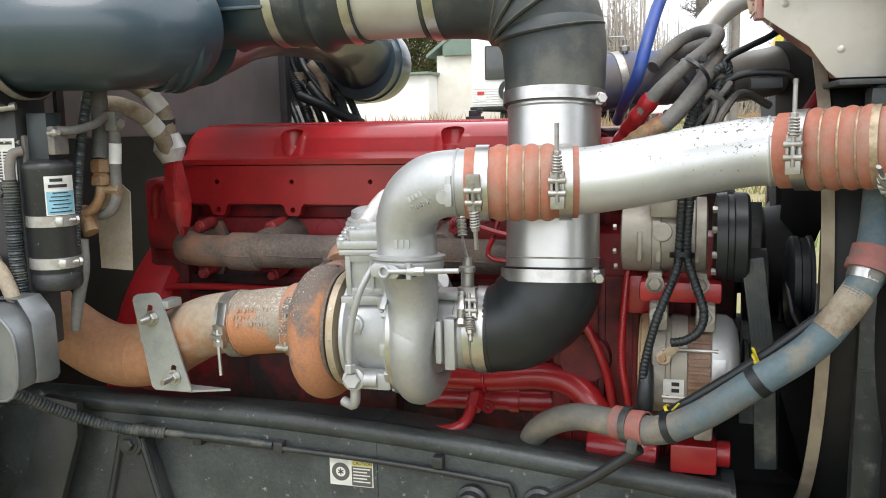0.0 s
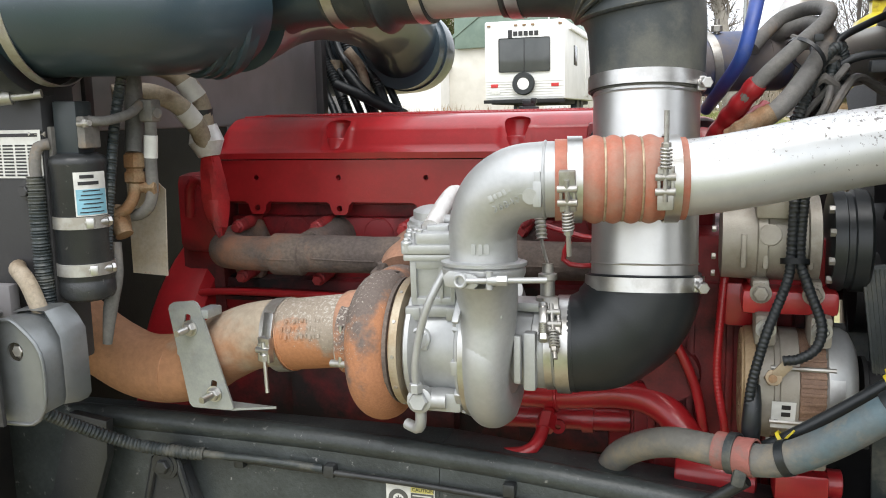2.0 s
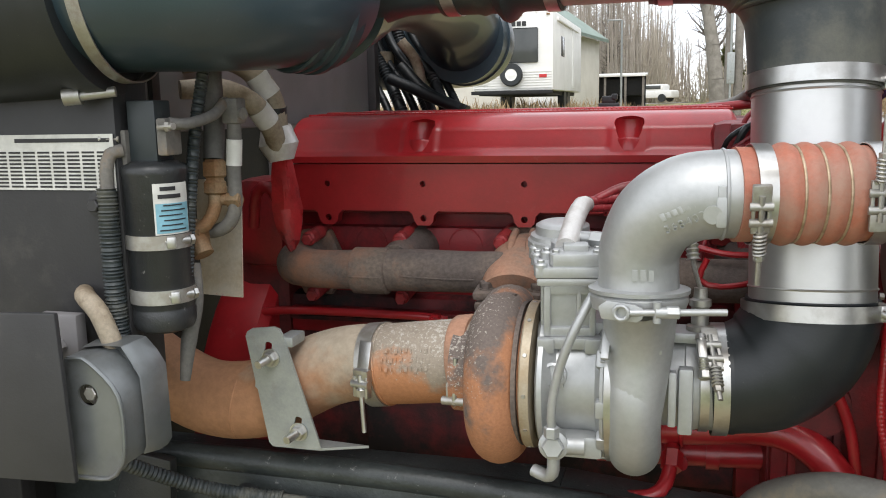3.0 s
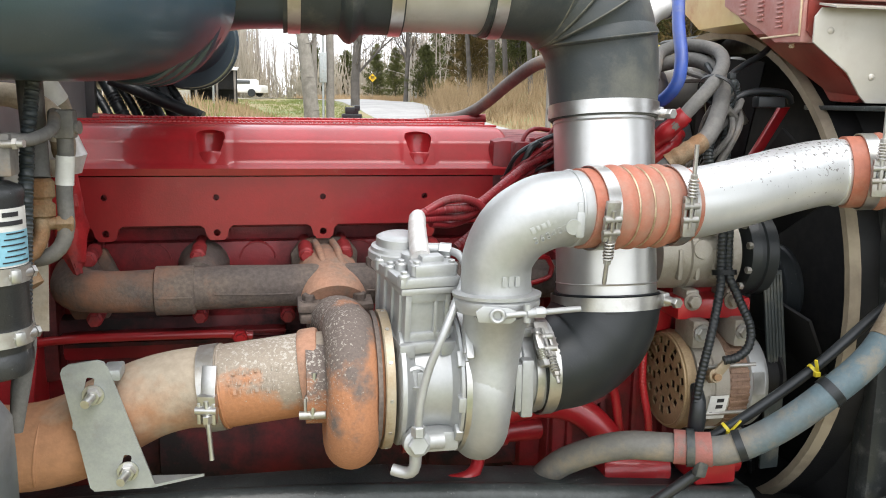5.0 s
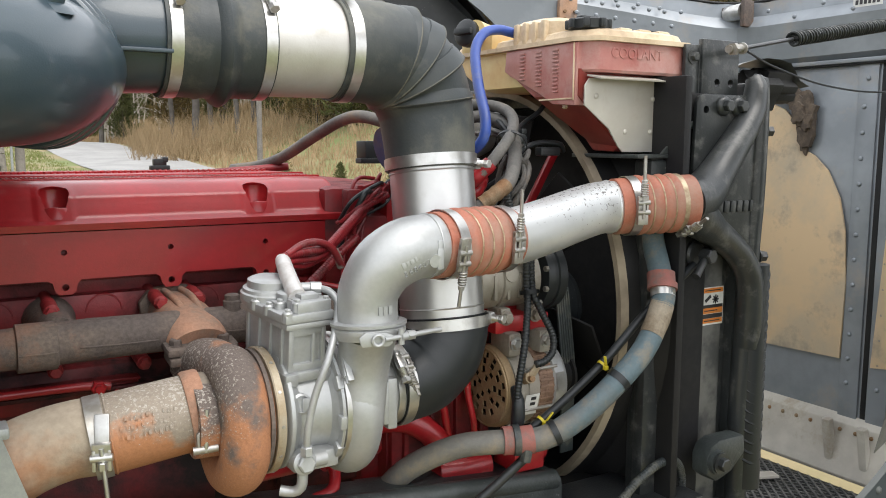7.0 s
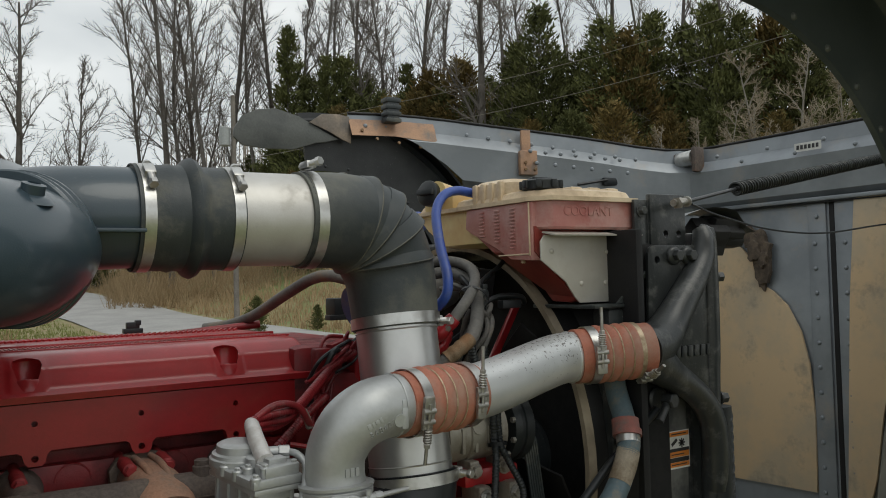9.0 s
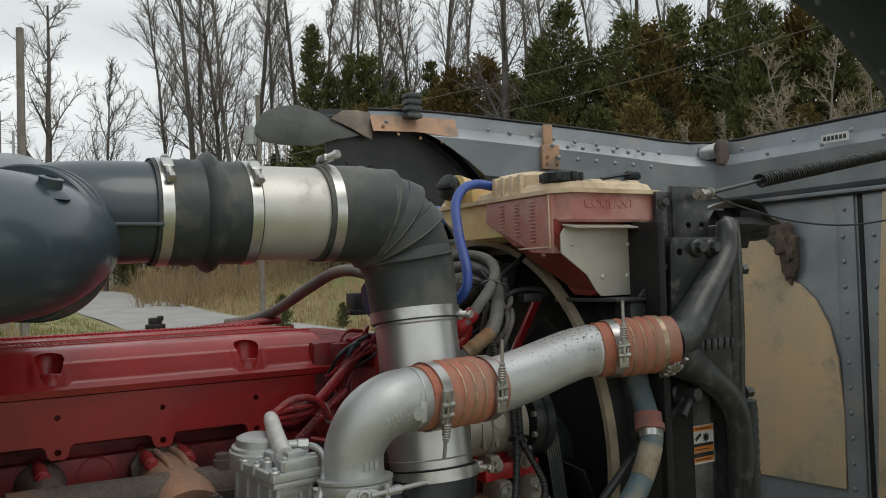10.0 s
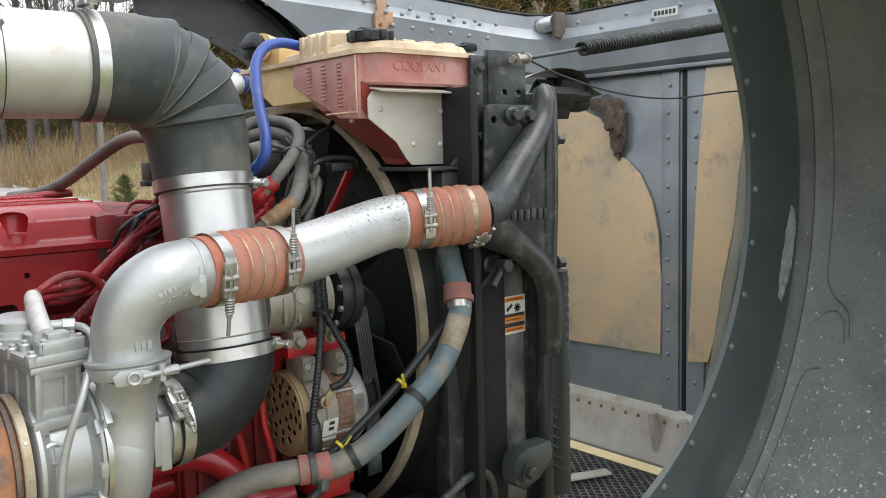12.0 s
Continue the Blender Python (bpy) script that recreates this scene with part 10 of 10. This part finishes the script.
def brush():
    r = random.Random(78)
    v, f = [], []
    for _ in range(2500):
        az, dist = -11 - r.random() * 61, r.uniform(48, 70)
        x, y = polar(az, dist)
        p = V((x, y, height(x, y)))
        for _ in range(6):
            q = p + V((r.uniform(-0.9, 0.9), r.uniform(-0.9, 0.9), r.uniform(0.6, 2.4)))
            cone_piece(v, f, p + V((r.uniform(-0.2, 0.2), 0, 0)), q, 0.014, 0.005, 3)
    return v, f


def far_brush():
    """Saplings and scrub that close the view under the far trees."""
    r = random.Random(79)
    v, f = [], []
    for _ in range(3450):
        az = 34 - r.random() * 66
        if -2.4 < az < -0.4 and r.random() < 0.85:
            continue
        dist = r.uniform(104, 128)
        x, y = polar(az, dist)
        tall = r.uniform(4.0, 12.0) if az > 0.8 else (r.uniform(2.0, 6.5) if az > -13 else r.uniform(3.0, 10.0))
        p = V((x, y, height(x, y)))
        for _ in range(6):
            q = p + V((r.uniform(-1.3, 1.3), r.uniform(-1.3, 1.3), tall * r.uniform(0.5, 1.0)))
            cone_piece(v, f, p + V((r.uniform(-0.6, 0.6), 0, 0)), q, 0.075, 0.03, 3)
    return v, f


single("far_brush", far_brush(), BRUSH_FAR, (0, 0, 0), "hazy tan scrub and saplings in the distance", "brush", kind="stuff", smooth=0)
single("brush", brush(), STRAW, (0, 0, 0), "tangled leafless brush under the trees", "brush", kind="stuff", smooth=0)


# ---- farmyard: travel trailer, barn, car shed ----
def boxm(m, centre, size, bevel=0.01, rot=(0, 0, 0)):
    return moved(box(centre, size, bevel, rot), m)


RM = Matrix.Translation((-4.72, 25.2, height(-4.7, 25.2) + 0.16)) @ pose(0, 0, 0, 0, 0, -0.5)
rv = thing("travel_trailer", tuple(RM.translation), "white travel trailer with a spare wheel on its back", "travel trailer")
part("body", boxm(RM, (0, 3.4, 1.70), (2.38, 6.8, 2.26), 0.06), WHITE, rv)
part("siding", join(*[boxm(RM, (0, -0.012, 0.66 + 0.075 * i), (2.30, 0.02, 0.03), 0.004) for i in range(7)]), WHITE, rv)
part("rear_window", boxm(RM, (0.0, -0.02, 1.85), (1.52, 0.03, 0.98), 0.05), GLASS_DARK, rv, "dark tinted rear window")
part("window_bar", boxm(RM, (0.0, -0.04, 1.85), (0.02, 0.02, 0.95), 0.003), INK, rv)
for x in (-0.9, 0.9):
    part("tail_light", boxm(RM, (x, -0.02, 0.98), (0.22, 0.03, 0.10), 0.01), INK_RED, rv, "red tail light")
for x in (-1.05, -0.25, 0.0, 0.25, 1.05):
    part("marker_light", boxm(RM, (x, -0.02, 2.70), (0.10, 0.03, 0.05), 0.005), FITTING, rv)
part("name_mark", join(*[boxm(RM, (-0.42 + 0.155 * i, -0.015, 2.46), (0.12, 0.01, 0.13 if i else 0.22), 0.0) for i in range(6)]), INK, rv, "row of plain dark bars")
part("number_plate", boxm(RM, (-0.88, -0.02, 0.80), (0.30, 0.02, 0.15), 0.01), LABEL_WHITE, rv)
wheel = part("spare_wheel", moved(lathe([(0, 0.14), (0.02, 0.31), (0.08, 0.33), (0.16, 0.33), (0.2, 0.30), (0.2, 0.18), (0.17, 0.16), (0.17, 0.0)], (0, -0.02, 1.02), (0, -1, 0), 32), RM), RUBBER, rv, "black spare tyre")
part("rim", moved(lathe([(0, 0.19), (0.02, 0.185), (0.01, 0.10), (0.03, 0.06), (0.03, 0.0)], (0, -0.19, 1.02), (0, -1, 0), 28), RM), WHITE, wheel, "white steel rim")
part("bumper", boxm(RM, (0, -0.10, 0.52), (2.4, 0.10, 0.10), 0.01), DARK, rv)
part("chassis", boxm(RM, (0, 3.2, 0.5), (2.0, 6.4, 0.12), 0.01), DARK, rv)
for x in (-0.85, 0.85):
    for y in (3.6, 4.5):
        part("road_wheel", moved(lathe([(0, 0.1), (0.0, 0.33), (0.2, 0.33), (0.2, 0.1)], (x, y, 0.33), (1 if x > 0 else -1, 0, 0), 24), RM), RUBBER, rv)
part("side_window", boxm(RM, (1.19, 2.0, 1.9), (0.03, 0.7, 0.6), 0.02), GLASS_DARK, rv)
part("side_door", boxm(RM, (1.195, 4.6, 1.65), (0.03, 0.75, 1.9), 0.02), WHITE, rv)
part("awning_rail", boxm(RM, (1.22, 3.2, 2.62), (0.08, 5.0, 0.09), 0.02), WHITE, rv)
for dx in (0, 0.3):
    part("ladder_rail", moved(rod((0.72 + dx, -0.06, 2.75), (0.72 + dx, 0.1, 3.10), 0.02, 8), RM), WHITE, rv)
BM = Matrix.Translation((-8.9, 39.0, height(-8, 39))) @ pose(0, 0, 0, 0, 0, -8)
barn = thing("barn", tuple(BM.translation), "cream barn with faded green metal roof and white annex", "barn")
part("wall", boxm(BM, (1.0, 3.0, 1.7), (6.4, 6.0, 3.4), 0.02), CREAM, barn)
part("roof", moved(prism([(-3.6, 3.3), (-3.6, 3.45), (-1.6, 4.9), (1.6, 4.9), (3.6, 3.45), (3.6, 3.3), (1.5, 4.75), (-1.5, 4.75)], 6.6, Matrix.Translation((1.0, 6.3, 0)) @ XZ), BM), ROOF_GREEN, barn)
part("roof_side", boxm(BM, (1.0, -0.15, 4.1), (5.6, 0.2, 1.5), 0.05), ROOF_GREEN, barn)
part("door", boxm(BM, (3.0, -0.05, 1.1), (1.1, 0.1, 2.2), 0.02), WHITE, barn)
part("annex", boxm(BM, (-5.2, 1.0, 1.25), (6.0, 4.0, 2.5), 0.03), WHITE, barn, "low white annex")
part("annex_roof", boxm(BM, (-5.2, 0.9, 2.56), (6.3, 4.4, 0.12), 0.02), ROOF_GREEN, barn)
cx, cy = polar(3.4, 50)
SM = Matrix.Translation((cx, cy, height(cx, cy) + 0.4))
shed = thing("car_shed", tuple(SM.translation), "open timber shed with a flat pale roof", "shed")
part("roof", boxm(SM, (0, 0, 1.45), (3.4, 3.0, 0.12), 0.02, (3, 0, 0)), WHITE, shed)
part("back_wall", boxm(SM, (0, 1.3, 0.45), (3.2, 0.08, 1.9), 0.01), DARK, shed)
for x in (-1.55, -0.5, 0.6, 1.55):
    part("post", boxm(SM, (x, -1.35, 0.40), (0.12, 0.12, 2.0), 0.01), TIMBER, shed)
# Dark block filling the shed, in place of the shade inside.
part("painted_shade", boxm(SM, (0, 0.2, 0.75), (3.1, 2.0, 0.9), 0.01), DARK, shed)


def post_thing(name, az, dist, r, tall, material, label, category, group=""):
    x, y = polar(az, dist)
    o = thing(name, (x, y, height(x, y)), label, category, group)
    part("pole", rod((x, y, height(x, y) - 0.3), (x, y, height(x, y) + tall), r, 12, r * 0.8), material, o)
    return o, V((x, y, height(x, y)))


o, p = post_thing("lamp_post", 3.0, 44, 0.06, 4.4, ZINC, "thin grey yard lamp post", "lamp post")
part("arm", rod(p + V((0, 0, 4.4)), p + V((-0.7, 0, 4.42)), 0.04, 8), ZINC, o)
o, p = post_thing("utility_pole", -4.5, 27, 0.13, 9.0, TIMBER, "grey wooden utility pole with meter box", "utility pole", "utility poles")
part("meter_box", join(box(p + V((-0.22, -0.1, 2.3)), (0.22, 0.16, 0.9), 0.03), rod(p + V((-0.22, -0.1, 0)), p + V((-0.22, -0.1, 6.0)), 0.035, 8)), ZINC, o)
o, p = post_thing("utility_pole", -18.8, 34, 0.11, 9.0, TIMBER, "grey wooden utility pole with transformer", "utility pole", "utility poles")
part("transformer", lathe([(0, 0.2), (0.02, 0.22), (0.7, 0.22), (0.75, 0.1)], p + V((-0.35, 0, 7.0)), (0, 0, 1), 16), ZINC, o)
P1 = p
o, p = post_thing("utility_pole", -3.4, 50, 0.15, 10.5, TIMBER, "grey wooden utility pole", "utility pole", "utility poles")
wires_ = thing("power_line", tuple(P1 + V((0, 0, 8))), "thin power lines sagging across the trees", "power line")
for dz, far_end in ((7.4, V((30, 17, 12.6))), (6.4, V((30, 17, 11.2))), (8.2, p + V((0, 0, 9.8)))):
    a = P1 + V((0, 0, dz))
    part("wire", sweep([a, (a + far_end) / 2 - V((0, 0, 0.5)), far_end], 0.010, n=5, step=1.0), TIMBER, wires_)
o, p = post_thing("road_sign", -7.1, 88, 0.045, 2.0, TIMBER, "yellow diamond warning road sign", "road sign")
part("panel", moved(prism([(-0.42, 0), (0, -0.42), (0.42, 0), (0, 0.42)], 0.02, Matrix.Identity(4), 0), face_to(p + V((0, -0.06, 2.2)), (0.15, -1, 0))), SIGN, o)
part("text_bar", join(*[moved(box((0, dz, 0.024), (0.4, 0.07, 0.004), 0), face_to(p + V((0, -0.06, 2.2)), (0.15, -1, 0))) for dz in (-0.1, 0.02, 0.14)]), INK, o)
cx, cy = polar(1.4, 74)
CM = Matrix.Translation((cx, cy, height(cx, cy) + 0.25)) @ pose(0, 0, 0, 0, 0, 70)
car = thing("parked_car", tuple(CM.translation), "small white car far off on the road", "car")
part("body", join(boxm(CM, (0, 0, 0.62), (1.75, 4.3, 0.62), 0.15), boxm(CM, (0, -0.2, 1.15), (1.6, 2.4, 0.55), 0.2)), WHITE, car)
part("window", boxm(CM, (0, -0.2, 1.18), (1.64, 2.0, 0.32), 0.08), GLASS_DARK, car)
for x in (-0.8, 0.8):
    for y in (-1.35, 1.35):
        part("wheel", moved(lathe([(0, 0.1), (0, 0.32), (0.2, 0.32), (0.2, 0.1)], (x, y, 0.32), (1 if x > 0 else -1, 0, 0), 20), CM), RUBBER, car)
